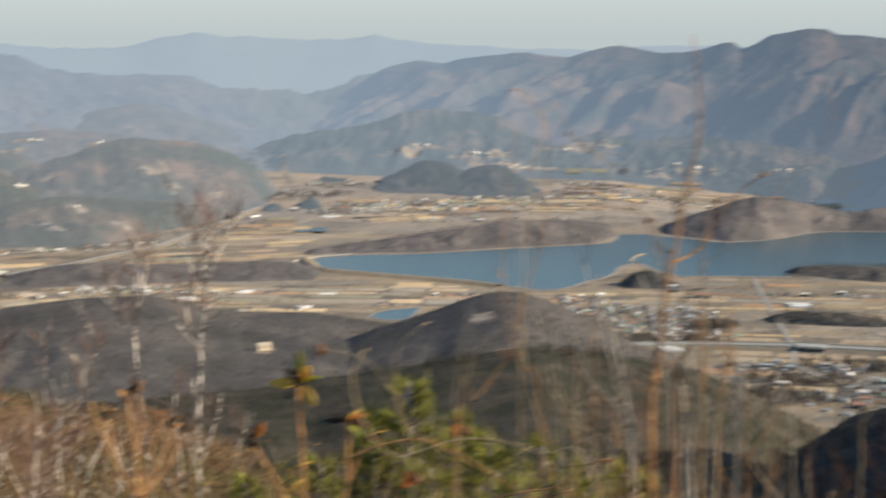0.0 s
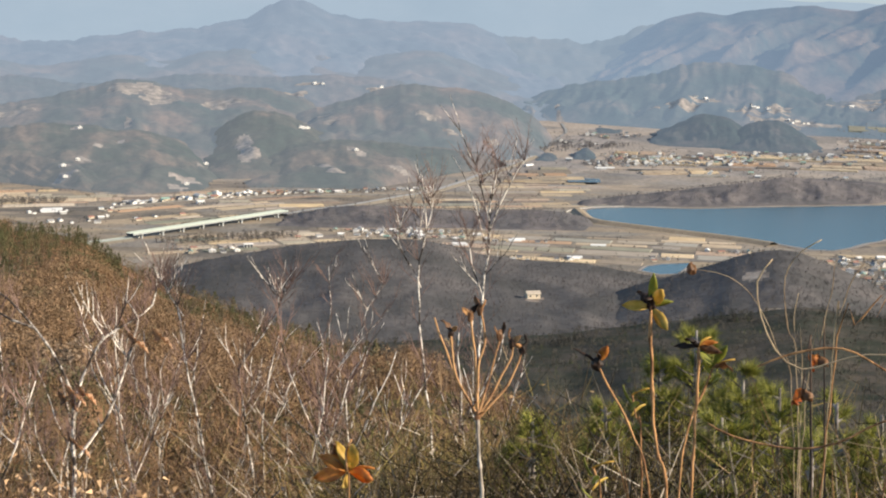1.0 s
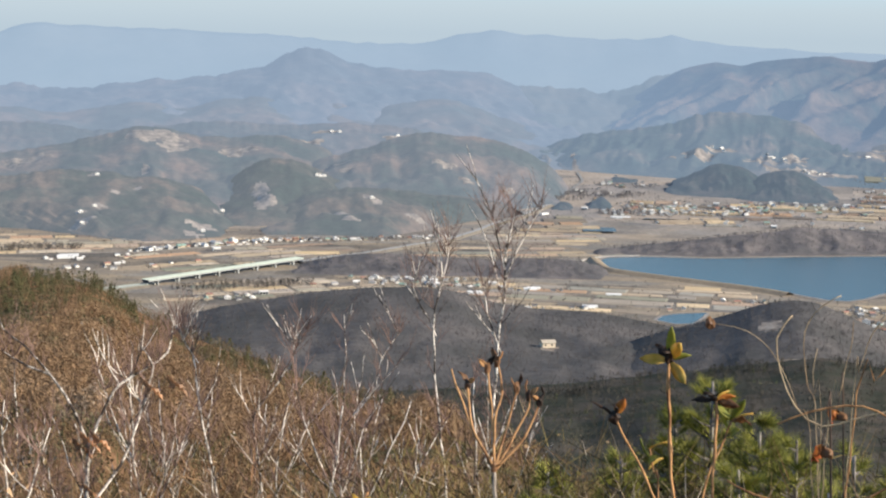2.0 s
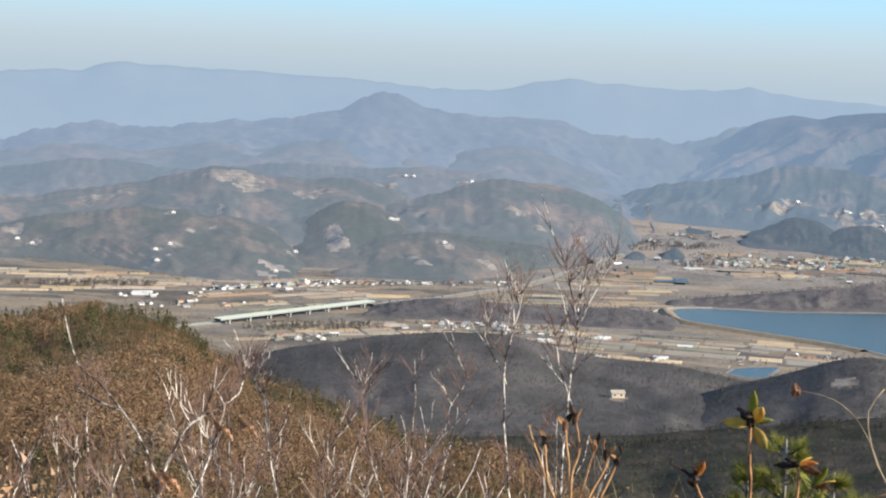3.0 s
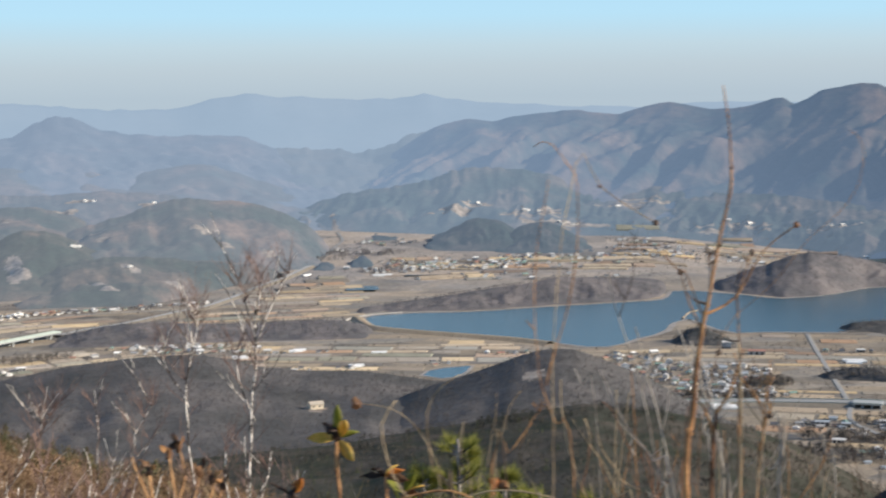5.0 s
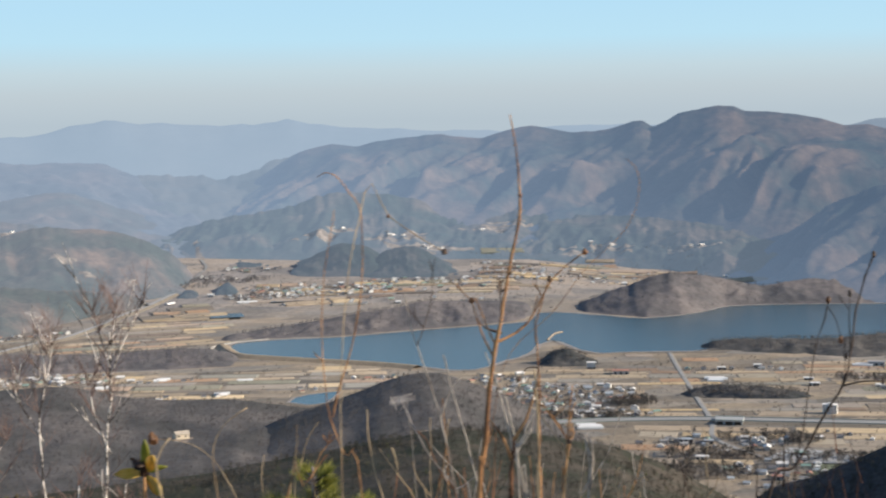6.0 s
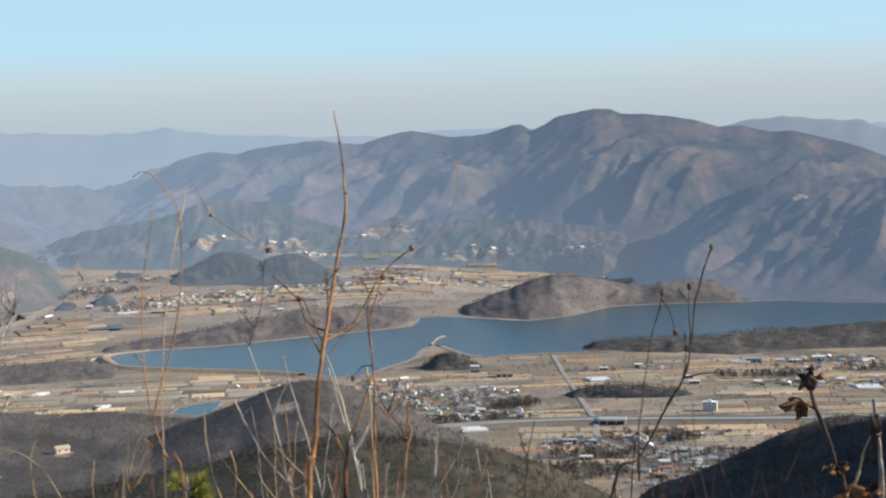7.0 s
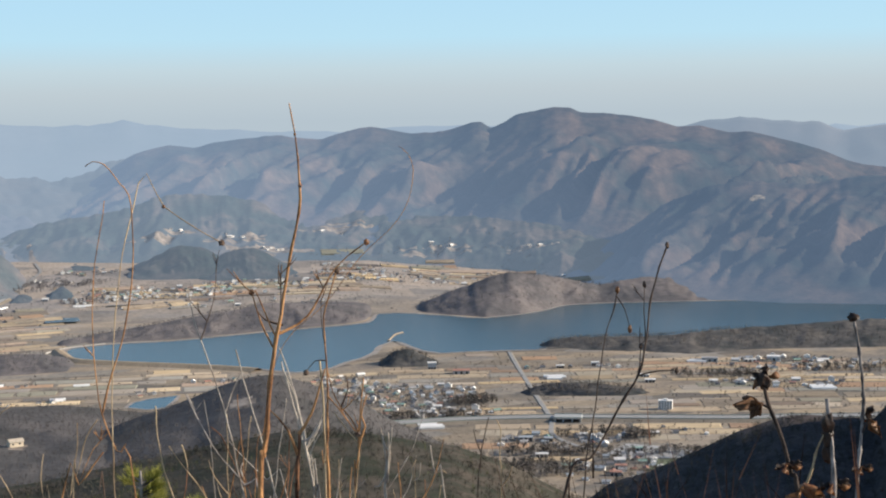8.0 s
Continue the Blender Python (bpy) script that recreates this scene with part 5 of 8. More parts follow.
mat_ridge_pine = leafmat("ridge_pine_needles", (0.065, 0.068, 0.032), (0.09, 0.09, 0.042), (0.12, 0.11, 0.055))
mat_pine = leafmat("pine_needles", (0.07, 0.085, 0.035), (0.095, 0.11, 0.045), (0.12, 0.13, 0.06))
mat_rust = brush_mat("rust_brush", 0.16, (0.115, 0.10, 0.055), (0.17, 0.115, 0.068), (0.26, 0.16, 0.088), (0.185, 0.125, 0.078), (0.31, 0.20, 0.115), (0.23, 0.19, 0.145))
mat_olive_brush = brush_mat("olive_brush", 0.14, (0.075, 0.075, 0.038), (0.115, 0.105, 0.05), (0.17, 0.105, 0.06), (0.10, 0.09, 0.05), (0.16, 0.13, 0.09))

nr = np.random.default_rng(3)


def on_hill(hill, h0, h1, r0, r1, n, low, high, sink=0.3, keep=None):
    h = HEIGHT_OF[hill.name]
    out = []
    while len(out) < n:
        a, r = nr.uniform(h0, h1), math.sqrt(nr.uniform(r0 * r0, r1 * r1))
        if keep is not None and not keep(a, r):
            continue
        out.append((*polar(a, r, h(a, r) - sink), nr.uniform(low, high)))
    return out


def clear_of(cuts):
    return lambda a, r: all(abs(a - ca) * r * 0.01745 > w or abs(r - cr) > d for ca, cr, w, d in cuts)


grey_kinds = [bare_crown(i, 8, 16, 0.012, 0.10) for i in range(5)]
CUT_A = clear_of([(-0.68, reach(hill_a, -0.68, -11.2, 1070, 1450), 11, 20)])
CUT_B = clear_of([(7.4, reach(hill_b, 7.4, -10.15, 1060, 1320), 12, 16), (8.3, reach(hill_b, 8.3, -11.3, 1055, 1320), 14, 9)])
forest("bare_woods", grey_kinds, on_hill(hill_a, -20, 6, 1080, 1500, 9000, 2.4, 4.2, keep=CUT_A) + on_hill(hill_b, 2.8, 18, 1060, 1350, 5500, 2.4, 4.2, keep=CUT_B), mat_twig_grey, "dense leafless grey woods on the hills", seed=2)
mixed = [bare_crown(i + 20, 9, 24, 0.008, 0.10) for i in range(4)]
forest("bare_woods", mixed, on_hill(slope, -22, 24, 400, 890, 7000, 2.5, 5), mat_twig_olive, "leafless oak woods on the slope below", seed=4)
pines = [pine_crown(i + 40, 46, 0.10) for i in range(4)]
forest("pine_woods", pines, on_hill(slope, -22, 24, 390, 860, 420, 2.0, 3.6), mat_pine, "dark green pines among bare oaks", seed=5)
# darkened tree colours that carry the shade of the hill and the crest
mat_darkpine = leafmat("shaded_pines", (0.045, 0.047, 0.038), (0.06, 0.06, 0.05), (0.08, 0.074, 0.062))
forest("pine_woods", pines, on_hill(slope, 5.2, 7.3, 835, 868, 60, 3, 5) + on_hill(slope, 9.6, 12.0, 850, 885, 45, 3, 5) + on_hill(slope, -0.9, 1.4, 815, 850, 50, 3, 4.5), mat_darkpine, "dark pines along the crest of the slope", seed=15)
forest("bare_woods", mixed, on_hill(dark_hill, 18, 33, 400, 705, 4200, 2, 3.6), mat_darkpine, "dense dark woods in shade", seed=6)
WOODED = {"wooded_hill.002": (0.8, 12.2, 2500, 2760, 800), "wooded_hill.003": (13.8, 21, 2740, 3020, 700), "wooded_hill.004": (-10, 2, 2215, 2330, 800), "wooded_hill.005": (18, 33, 2290, 2420, 800), "wooded_hill.006": (12.3, 14.6, 2155, 2200, 130), "wooded_hill.007": (17.4, 22.4, 1910, 1945, 260)}
hill_spots, shore_spots = [], []
for o in [o for o in bpy.data.objects if o.name in WOODED]:
    a0, a1, r0, r1, n = WOODED[o.name]
    (hill_spots if o.name < "wooded_hill.005" else shore_spots).extend(on_hill(o, a0, a1, r0, r1, n, 4, 7, keep=lambda a, r: HEIGHT_OF[o.name](a, r) > 1.5))
forest("bare_woods", grey_kinds, hill_spots, mat_twig_haze, "leafless brown woods on the lake hills", seed=7)
forest("bare_woods", grey_kinds, shore_spots, mat_twig_brown, "leafless dark woods on the valley rises", seed=27)
# woods on the valley floor
valley_spots = []
for cx, cy, hx, hy, turn, n in ((505, 1805, 34, 28, -14, 150), (440, 1720, 60, 14, -8, 150), (590, 1560, 60, 20, -20, 150),
                              (150, 2262, 165, 10, -32, 120), (280, 2230, 24, 20, 0, 70), (500, 1500, 50, 20, -20, 120), (470, 1430, 60, 30, -20, 200), (600, 1450, 70, 24, -18, 140), (-480, 2180, 90, 12, 55, 90), (-430, 2060, 100, 25, 30, 160), (-860, 2340, 120, 25, 20, 200), (860, 1880, 60, 20, -20, 120), (1060, 1860, 90, 30, -20, 160), (100, 2960, 50, 20, 0, 60), (-20, 3080, 70, 60, 20, 120), (60, 3170, 90, 40, 0, 120)):
    ct, st = math.cos(radians(turn)), math.sin(radians(turn))
    for _ in range(n):
        d, a = math.sqrt(nr.uniform(0, 1)), nr.uniform(0, 6.283)
        u, v = d * math.cos(a) * hx, d * math.sin(a) * hy
        x, y = cx + u * ct - v * st, cy + u * st + v * ct
        if any((x - p) ** 2 + (y - q) ** 2 < 60 for p, q in placed) or not free(x, y, -2):
            continue
        valley_spots.append((x, y, floor_z(x, y) - 0.3, nr.uniform(6, 11)))
for x0, y0, x1, y1 in hedges:
    for k in range(int(math.hypot(x1 - x0, y1 - y0) / 5)):
        if nr.uniform() < 0.75:
            t = nr.uniform()
            valley_spots.append((x0 + (x1 - x0) * t + nr.normal(0, 1.5), y0 + (y1 - y0) * t + nr.normal(0, 1.5), -0.3, nr.uniform(1.2, 3.5)))
for x, y in placed:
    for k in range(5):
        a, d = nr.uniform(0, 6.283), nr.uniform(6, 14)
        valley_spots.append((x + d * math.cos(a), y + d * math.sin(a), floor_z(x, y) - 0.3, nr.uniform(2.5, 5.5)))
for _ in range(5200):
    x, y = nr.uniform(-1100, 1150), nr.uniform(1400, 3500)
    if free(x, y, 2) and not any((x - p) ** 2 + (y - q) ** 2 < 60 for p, q in placed):
        valley_spots.append((x, y, floor_z(x, y) - 0.3, nr.uniform(1.8, 5.5)))
for _ in range(5200):
    x, y = nr.uniform(-150, 1050), nr.uniform(2720, 3420)
    if free(x, y, 2) and noise.noise((x * 0.012, y * 0.02, 4)) > -0.05 and not any((x - p) ** 2 + (y - q) ** 2 < 60 for p, q in placed):
        valley_spots.append((x, y, land_z(x, y) - 0.3, nr.uniform(1.8, 5.0)))
for _ in range(2600):
    x, y = nr.uniform(330, 1100), nr.uniform(1380, 2120)
    if free(x, y, 2) and noise.noise((x * 0.02, y * 0.02, 8)) > 0.0 and not any((x - p) ** 2 + (y - q) ** 2 < 60 for p, q in placed):
        valley_spots.append((x, y, -0.3, nr.uniform(1.5, 4.5)))
bank = []
for _ in range(1500):
    t, u = nr.uniform(), nr.normal(0, 13)
    x, y = np.interp(t, (0, 0.35, 0.7, 1), (55, 105, 180, 290)), np.interp(t, (0, 0.35, 0.7, 1), (2395, 2305, 2240, 2165))
    x, y = x - 0.7 * abs(u), y - 0.7 * abs(u)
    if free(x, y, 1):
        bank.append((x, y, -0.3, nr.uniform(2.0, 4.2)))
forest("shore_brush", grey_kinds, bank, mat_twig_brown, "brown leafless brush along the lake bank", "brush", seed=19)
groves = [bare_crown(i + 60, 10, 30, 0.014, 0.12) for i in range(4)]
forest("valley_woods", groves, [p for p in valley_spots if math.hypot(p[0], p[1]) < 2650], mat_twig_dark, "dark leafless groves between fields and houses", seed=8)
forest("valley_woods", groves, [p for p in valley_spots if math.hypot(p[0], p[1]) >= 2650], mat_twig_haze, "leafless groves in the far valley, haze put into their pale colour", seed=28)
# brush and small pines on the near ridge
shrubs = [bare_crown(i + 80, 9, 60, 0.006, 0.055) for i in range(5)]


def grove(at_least, seed):
    """Where one kind of brush prevails over the other."""
    def keep(a, r):
        x, y, _ = polar(a, r, 0)
        return noise.noise((x * 0.035, y * 0.018, seed)) + 0.5 * noise.noise((x * 0.12, y * 0.06, seed)) + 0.55 * float(smooth(150, 280, r)) > at_least
    return keep


olive = grove(0.0, 5)
forest("ridge_brush", shrubs, on_hill(spur_l, -26, 3, 34, 290, 7000, 1.2, 3.0, keep=lambda a, r: not olive(a, r)), mat_rust, "rust brown leafless brush on the near ridge", "brush", seed=9)
forest("ridge_brush", shrubs, on_hill(spur_l, -26, 3, 34, 300, 4000, 1.2, 3.0, keep=olive), mat_olive_brush, "dull olive leafless brush on the near ridge", "brush", seed=29)
forest("ridge_pines", [pine_crown(i + 90, 190, 0.055) for i in range(4)], on_hill(spur_l, -26, 3, 60, 310, 700, 1.4, 2.8, keep=olive) + on_hill(spur_l, -26, -8, 240, 300, 420, 1.6, 3.0), mat_ridge_pine, "small green pines among the ridge brush", seed=10)

# ---- plants on the summit ----
def bark(name, light, dark, scale=9.0, bias=0.5, rough=0.8, stretch=0.35):
    m = Mat(name, rough, 0.2)
    n1 = m.noise(scale, 5, 0.7, m.coords((1, 1, stretch)))
    c = m.ramp(n1, (bias - 0.08, dark), (bias + 0.06, light))
    m.colour(m.mix(0.5, c, m.ramp(m.noise(scale * 8, 3, 0.6), (0.3, (0.6, 0.6, 0.6)), (0.7, (1.3, 1.3, 1.3))), "MULTIPLY")).bump(n1, 0.3, 0.01)
    return m.m


mat_bark = bark("white_bark", (0.88, 0.79, 0.68), (0.05, 0.04, 0.034), 5.5, 0.52, stretch=1.0)
mat_pale = bark("pale_bark", (0.46, 0.40, 0.33), (0.14, 0.10, 0.075), 18, 0.46)
mat_orange = bark("orange_bark", (0.50, 0.26, 0.11), (0.16, 0.075, 0.035), 40, 0.50)
mat_straw = bark("straw_stem", (0.56, 0.31, 0.14), (0.22, 0.11, 0.055), 34, 0.49)
mat_brown_stem = bark("brown_stem", (0.32, 0.15, 0.075), (0.10, 0.05, 0.03), 30, 0.5)
mat_tan = bark("tan_stem", (0.44, 0.33, 0.20), (0.24, 0.16, 0.09), 22, 0.45)
mat_stem_dark = bark("dark_stem", (0.11, 0.075, 0.055), (0.035, 0.026, 0.022), 25, 0.5)
mat_grey_stem = bark("grey_stem", (0.34, 0.30, 0.27), (0.06, 0.05, 0.045), 12, 0.5)


def leaf_mat(name, a, b, c):
    m = Mat(name, 0.5, 0.4)
    n1 = m.noise(45, 4, 0.6)
    col = m.mix(1.0, m.ramp(n1, (0.3, a), (0.5, b), (0.7, c)), m.ramp(m.rand(), (0.0, (0.75, 0.75, 0.75)), (1.0, (1.15, 1.15, 1.15))), "MULTIPLY")
    m.colour(col).bump(n1, 0.3, 0.002)
    thin, both = m.t.nodes.new("ShaderNodeBsdfTranslucent"), m.t.nodes.new("ShaderNodeMixShader")
    both.inputs[0].default_value = 0.45
    m.t.links.new(col, thin.inputs["Color"])
    m.t.links.new(m.b.outputs[0], both.inputs[1])
    m.t.links.new(thin.outputs[0], both.inputs[2])
    m.t.links.new(both.outputs[0], m.t.nodes["Material Output"].inputs["Surface"])
    return m.m


mat_leaf_yellow = leaf_mat("leaf_yellow", (0.60, 0.39, 0.06), (0.76, 0.51, 0.13), (0.48, 0.42, 0.06))
mat_leaf_olive = leaf_mat("leaf_olive", (0.16, 0.19, 0.03), (0.26, 0.27, 0.04), (0.36, 0.32, 0.05))
mat_leaf_red = leaf_mat("leaf_red", (0.62, 0.19, 0.04), (0.75, 0.33, 0.07), (0.48, 0.11, 0.04))
mat_leaf_brown = leaf_mat("leaf_brown", (0.26, 0.12, 0.05), (0.36, 0.19, 0.09), (0.16, 0.07, 0.035))
mat_bud = leaf_mat("bud_dark", (0.03, 0.022, 0.018), (0.06, 0.04, 0.03), (0.10, 0.05, 0.03))


def summit_z(x, y):
    return EYE - 1.75 - 0.42 * max(0.0, math.hypot(x, y) - 1.2)


def smoothed(pts, step):
    q = [Vector(p) for p in pts]
    out = []
    for i in range(len(q) - 1):
        p0, p1, p2, p3 = q[max(i - 1, 0)], q[i], q[i + 1], q[min(i + 2, len(q) - 1)]
        n = max(2, int((p2 - p1).length / step))
        for k in range(n):
            t = k / n
            out.append(0.5 * ((2 * p1) + (p2 - p0) * t + (2 * p0 - 5 * p1 + 4 * p2 - p3) * t * t + (3 * p1 - p0 - 3 * p2 + p3) * t ** 3))
    return out + [q[-1]]


def tube_data(pts, r0, r1, sides=6, knobs=0.0, seed=0.0):
    """Verts and faces of a tapering stem with slight swellings, closed at the tip."""
    verts, faces, n = [], [], len(pts)
    for i, p in enumerate(pts):
        d = (pts[min(i + 1, n - 1)] - pts[max(i - 1, 0)]).normalized()
        u = d.cross(Vector((0.31, 0.9, 0.13))).normalized()
        w = d.cross(u)
        r = r0 + (r1 - r0) * i / (n - 1)
        r *= 1 + knobs * max(0.0, noise.noise((i * 0.9, seed, 0.5)) - 0.1) * 2
        verts += [tuple(p + u * (r * math.cos(6.2832 * k / sides)) + w * (r * math.sin(6.2832 * k / sides))) for k in range(sides)]
    for i in range(n - 1):
        for k in range(sides):
            a, b = i * sides + k, i * sides + (k + 1) % sides
            faces.append((a, b, b + sides, a + sides))
    faces.append(tuple(range((n - 1) * sides, n * sides)))
    return verts, faces


def plant(name, label, category, stems, group=""):
    """A plant of stems: (part, points from the eye's place, thickness at foot and tip in mm, material, whether it grows from the ground)."""
    top = new(name)
    x, y, _ = stems[0][1][0]
    top.location = (x, y, summit_z(x, y))
    for k, (part_name, pts, r0, r1, material, rooted) in enumerate(stems):
        q = [(a, b, c + EYE) for a, b, c in pts]
        if rooted:
            a, b, c = q[0]
            g = summit_z(a, b)
            da, db = (a - q[1][0]) * 2.0, (b - q[1][1]) * 2.0
            q = [(a + da, b + db, summit_z(a + da, b + db)), (a + da * 0.6, b + db * 0.6, (g + 2 * c) / 3)] + q if c > g + 0.1 else q
        big = math.hypot(*pts[0][:2]) > 8
        line = smoothed(q, 0.22 if big else 0.012)
        amp = 0.07 if big else 0.0022
        line = [p + amp * Vector((noise.noise((p.z * (1.7 if big else 25), k, 1)), noise.noise((p.z * (1.7 if big else 25), k, 5)), 0)) for p in line]
        v, f = tube_data(line, r0 / 1000, r1 / 1000, 7, 0.5 if big else 0.6, k * 3.1 + x)
        base = top.location
        mesh_object(part_name, [(a - base.x, b - base.y, c - base.z) for a, b, c in v], f, material, top, True)
    return tagged(top, label, category, group)


def leaf(top, at, toward, length, width, material, name="leaf", curl=0.25, roll=0.0, crumple=0.06):
    """A leaf blade with a folded midrib, curled along its length. at, toward: from the eye's place."""
    d = Vector(toward).normalized()
    s = d.cross(Vector((0.1, 0.2, 1))).normalized()
    n = s.cross(d)
    s, n = s * math.cos(roll) + n * math.sin(roll), n * math.cos(roll) - s * math.sin(roll)
    o = Vector(at) + Vector((0, 0, EYE)) - top.location
    verts, faces = [], []
    prof = (0.08, 0.55, 0.95, 1.0, 0.75, 0.05)
    for i, w in enumerate(prof):
        t = i / (len(prof) - 1)
        c = o + d * (length * t) - n * (curl * length * t * t)
        for k in (-1, -0.5, 0, 0.5, 1):
            verts.append(tuple(c + s * (k * w * width / 2) + n * (abs(k) * width * 0.16 + width * crumple * noise.noise((t * 4, k * 2, length * 90))) + d * (crumple * width * 0.5 * noise.noise((k * 3, t * 5, roll)))))
    ob = mesh_object(name, verts, grid_faces(len(prof), 5), material, top, True)
    sol = ob.modifiers.new("thick", "SOLIDIFY")
    sol.thickness = 0.0006
    return ob


def head(top, at, size, material, name="seed_head", seed=0.0, tall=1.2):
    """A small crumpled seed head or bud."""
    bm = bmesh.new()
    bmesh.ops.create_icosphere(bm, subdivisions=2, radius=size)
    for v in bm.verts:
        k = 1 + 0.45 * noise.noise(v.co / size * 1.6 + Vector((seed, 0, 0)))
        v.co = Vector((v.co.x * k, v.co.y * k, v.co.z * k * tall))
    me = bpy.data.meshes.new(name)
    bm.to_mesh(me)
    bm.free()
    me.materials.append(material)
    ob = new(name, me)
    ob.parent = top
    ob.location = Vector(at) + Vector((0, 0, EYE)) - top.location
    return ob


mat_dry_leaf = leaf_mat("leaf_dry", (0.56, 0.34, 0.20), (0.72, 0.47, 0.29), (0.44, 0.25, 0.14))
weed_a = plant('dry_weed', 'tall orange dry weed with thin side shoots', 'weed', [
    ('stem', [(0.413, 1.735, -0.424), (0.42, 1.746, -0.369), (0.43, 1.759, -0.295), (0.439, 1.765, -0.245), (0.445, 1.767, -0.22), (0.455, 1.772, -0.169), (0.467, 1.774, -0.118), (0.472, 1.775, -0.074), (0.468, 1.778, -0.016), (0.462, 1.778, 0.019)], 14, 0.6, mat_orange, True),
    ('branch', [(0.447, 1.768, -0.231), (0.429, 1.776, -0.225), (0.421, 1.779, -0.216)], 1.3, 0.5, mat_stem_dark, False),
    ('branch', [(0.443, 1.766, -0.24), (0.477, 1.772, -0.222), (0.51, 1.772, -0.169), (0.545, 1.766, -0.14)], 1.6, 0.5, mat_orange, False),
    ('branch', [(0.437, 1.764, -0.258), (0.428, 1.772, -0.239), (0.414, 1.778, -0.193)], 1.5, 0.4, mat_orange, False),
    ('branch', [(0.453, 1.771, -0.179), (0.445, 1.778, -0.185), (0.447, 1.783, -0.161)], 1.1, 0.4, mat_stem_dark, False),
    ('branch', [(0.439, 1.765, -0.245), (0.428, 1.77, -0.216), (0.418, 1.775, -0.19)], 1.2, 0.45, mat_orange, False),
    ('branch', [(0.444, 1.758, -0.218), (0.445, 1.761, -0.187), (0.446, 1.763, -0.162)], 0.9, 0.38, mat_stem_dark, False),
], '')
weed_b = plant('dry_weed', 'slender brown dry weed with dark tips', 'weed', [
    ('stem', [(0.526, 1.932, -0.48), (0.529, 1.949, -0.404), (0.533, 1.964, -0.32), (0.532, 1.97, -0.277), (0.532, 1.974, -0.249), (0.543, 1.976, -0.213), (0.551, 1.977, -0.192)], 7.5, 0.7, mat_orange, True),
    ('branch', [(0.532, 1.966, -0.305), (0.517, 1.969, -0.305), (0.507, 1.968, -0.319)], 0.84, 0.35, mat_stem_dark, False),
    ('branch', [(0.531, 1.959, -0.348), (0.548, 1.952, -0.369), (0.567, 1.943, -0.398)], 0.84, 0.42, mat_orange, False),
    ('branch', [(0.528, 1.95, -0.281), (0.525, 1.955, -0.246), (0.528, 1.958, -0.218)], 0.7, 0.28, mat_stem_dark, False),
], '')
plant('bare_shoot', 'pale crooked bare shoot beside orange weeds', 'shoot', [
    ('stem', [(0.523, 1.973, -0.507), (0.516, 1.974, -0.482), (0.508, 1.976, -0.429), (0.502, 1.977, -0.394), (0.492, 1.978, -0.347), (0.478, 1.98, -0.314)], 6, 1.0, mat_pale, True),
    ('branch', [(0.502, 1.977, -0.409), (0.515, 1.974, -0.402), (0.525, 1.973, -0.384)], 1.8, 0.7, mat_pale, False),
], '')
plant('dry_weed', 'reddish dry weed forking into two thin arms', 'weed', [
    ('stem', [(0.477, 1.879, -0.48), (0.477, 1.879, -0.457), (0.48, 1.879, -0.408), (0.482, 1.879, -0.379)], 9, 2.2, mat_brown_stem, True),
    ('branch', [(0.48, 1.879, -0.408), (0.468, 1.881, -0.373), (0.447, 1.884, -0.348)], 2.2, 0.7, mat_orange, False),
    ('branch', [(0.482, 1.879, -0.379), (0.496, 1.876, -0.355), (0.514, 1.873, -0.3)], 2.2, 0.7, mat_orange, False),
], '')
plant('dry_weed', 'thin straw-coloured weed with a crooked arm', 'weed', [
    ('stem', [(0.584, 2.063, -0.534), (0.585, 2.063, -0.508), (0.592, 2.062, -0.442), (0.582, 2.064, -0.421), (0.559, 2.068, -0.39)], 5, 0.8, mat_tan, True),
    ('branch', [(0.592, 2.062, -0.442), (0.595, 2.061, -0.394), (0.6, 2.06, -0.346)], 1.7, 0.6, mat_orange, False),
], '')
plant('bare_shoot', 'pale bare shoot forked near its foot', 'shoot', [
    ('stem', [(0.669, 2.25, -0.586), (0.672, 2.249, -0.533), (0.666, 2.25, -0.462)], 5, 1.2, mat_pale, True),
    ('branch', [(0.672, 2.249, -0.533), (0.675, 2.248, -0.462)], 2, 1.0, mat_pale, False),
], '')
plant('bare_shoot', 'thin leaning grey shoot over the wooded slope', 'shoot', [
    ('stem', [(0.448, 1.985, -0.504), (0.427, 1.988, -0.462), (0.389, 1.992, -0.409), (0.357, 1.995, -0.342)], 4, 0.8, mat_grey_stem, True),
], '')
weed_c = plant('dry_weed', 'forked orange dry weed with a hooked dark tip', 'weed', [
    ('stem', [(0.271, 1.652, -0.392), (0.253, 1.665, -0.34), (0.24, 1.673, -0.301), (0.235, 1.68, -0.257), (0.234, 1.687, -0.21), (0.237, 1.692, -0.163), (0.245, 1.696, -0.116), (0.251, 1.697, -0.081)], 1.58, 0.47, mat_orange, True),
    ('branch', [(0.238, 1.633, -0.294), (0.252, 1.64, -0.252), (0.264, 1.645, -0.213), (0.274, 1.65, -0.161), (0.277, 1.655, -0.103), (0.274, 1.656, -0.074), (0.265, 1.657, -0.062), (0.259, 1.658, -0.053), (0.25, 1.659, -0.042), (0.239, 1.659, -0.039), (0.231, 1.659, -0.044)], 0.84, 0.42, mat_orange, False),
    ('branch', [(0.246, 1.688, -0.326), (0.23, 1.686, -0.342), (0.217, 1.68, -0.37)], 0.63, 0.26, mat_orange, False),
], '')
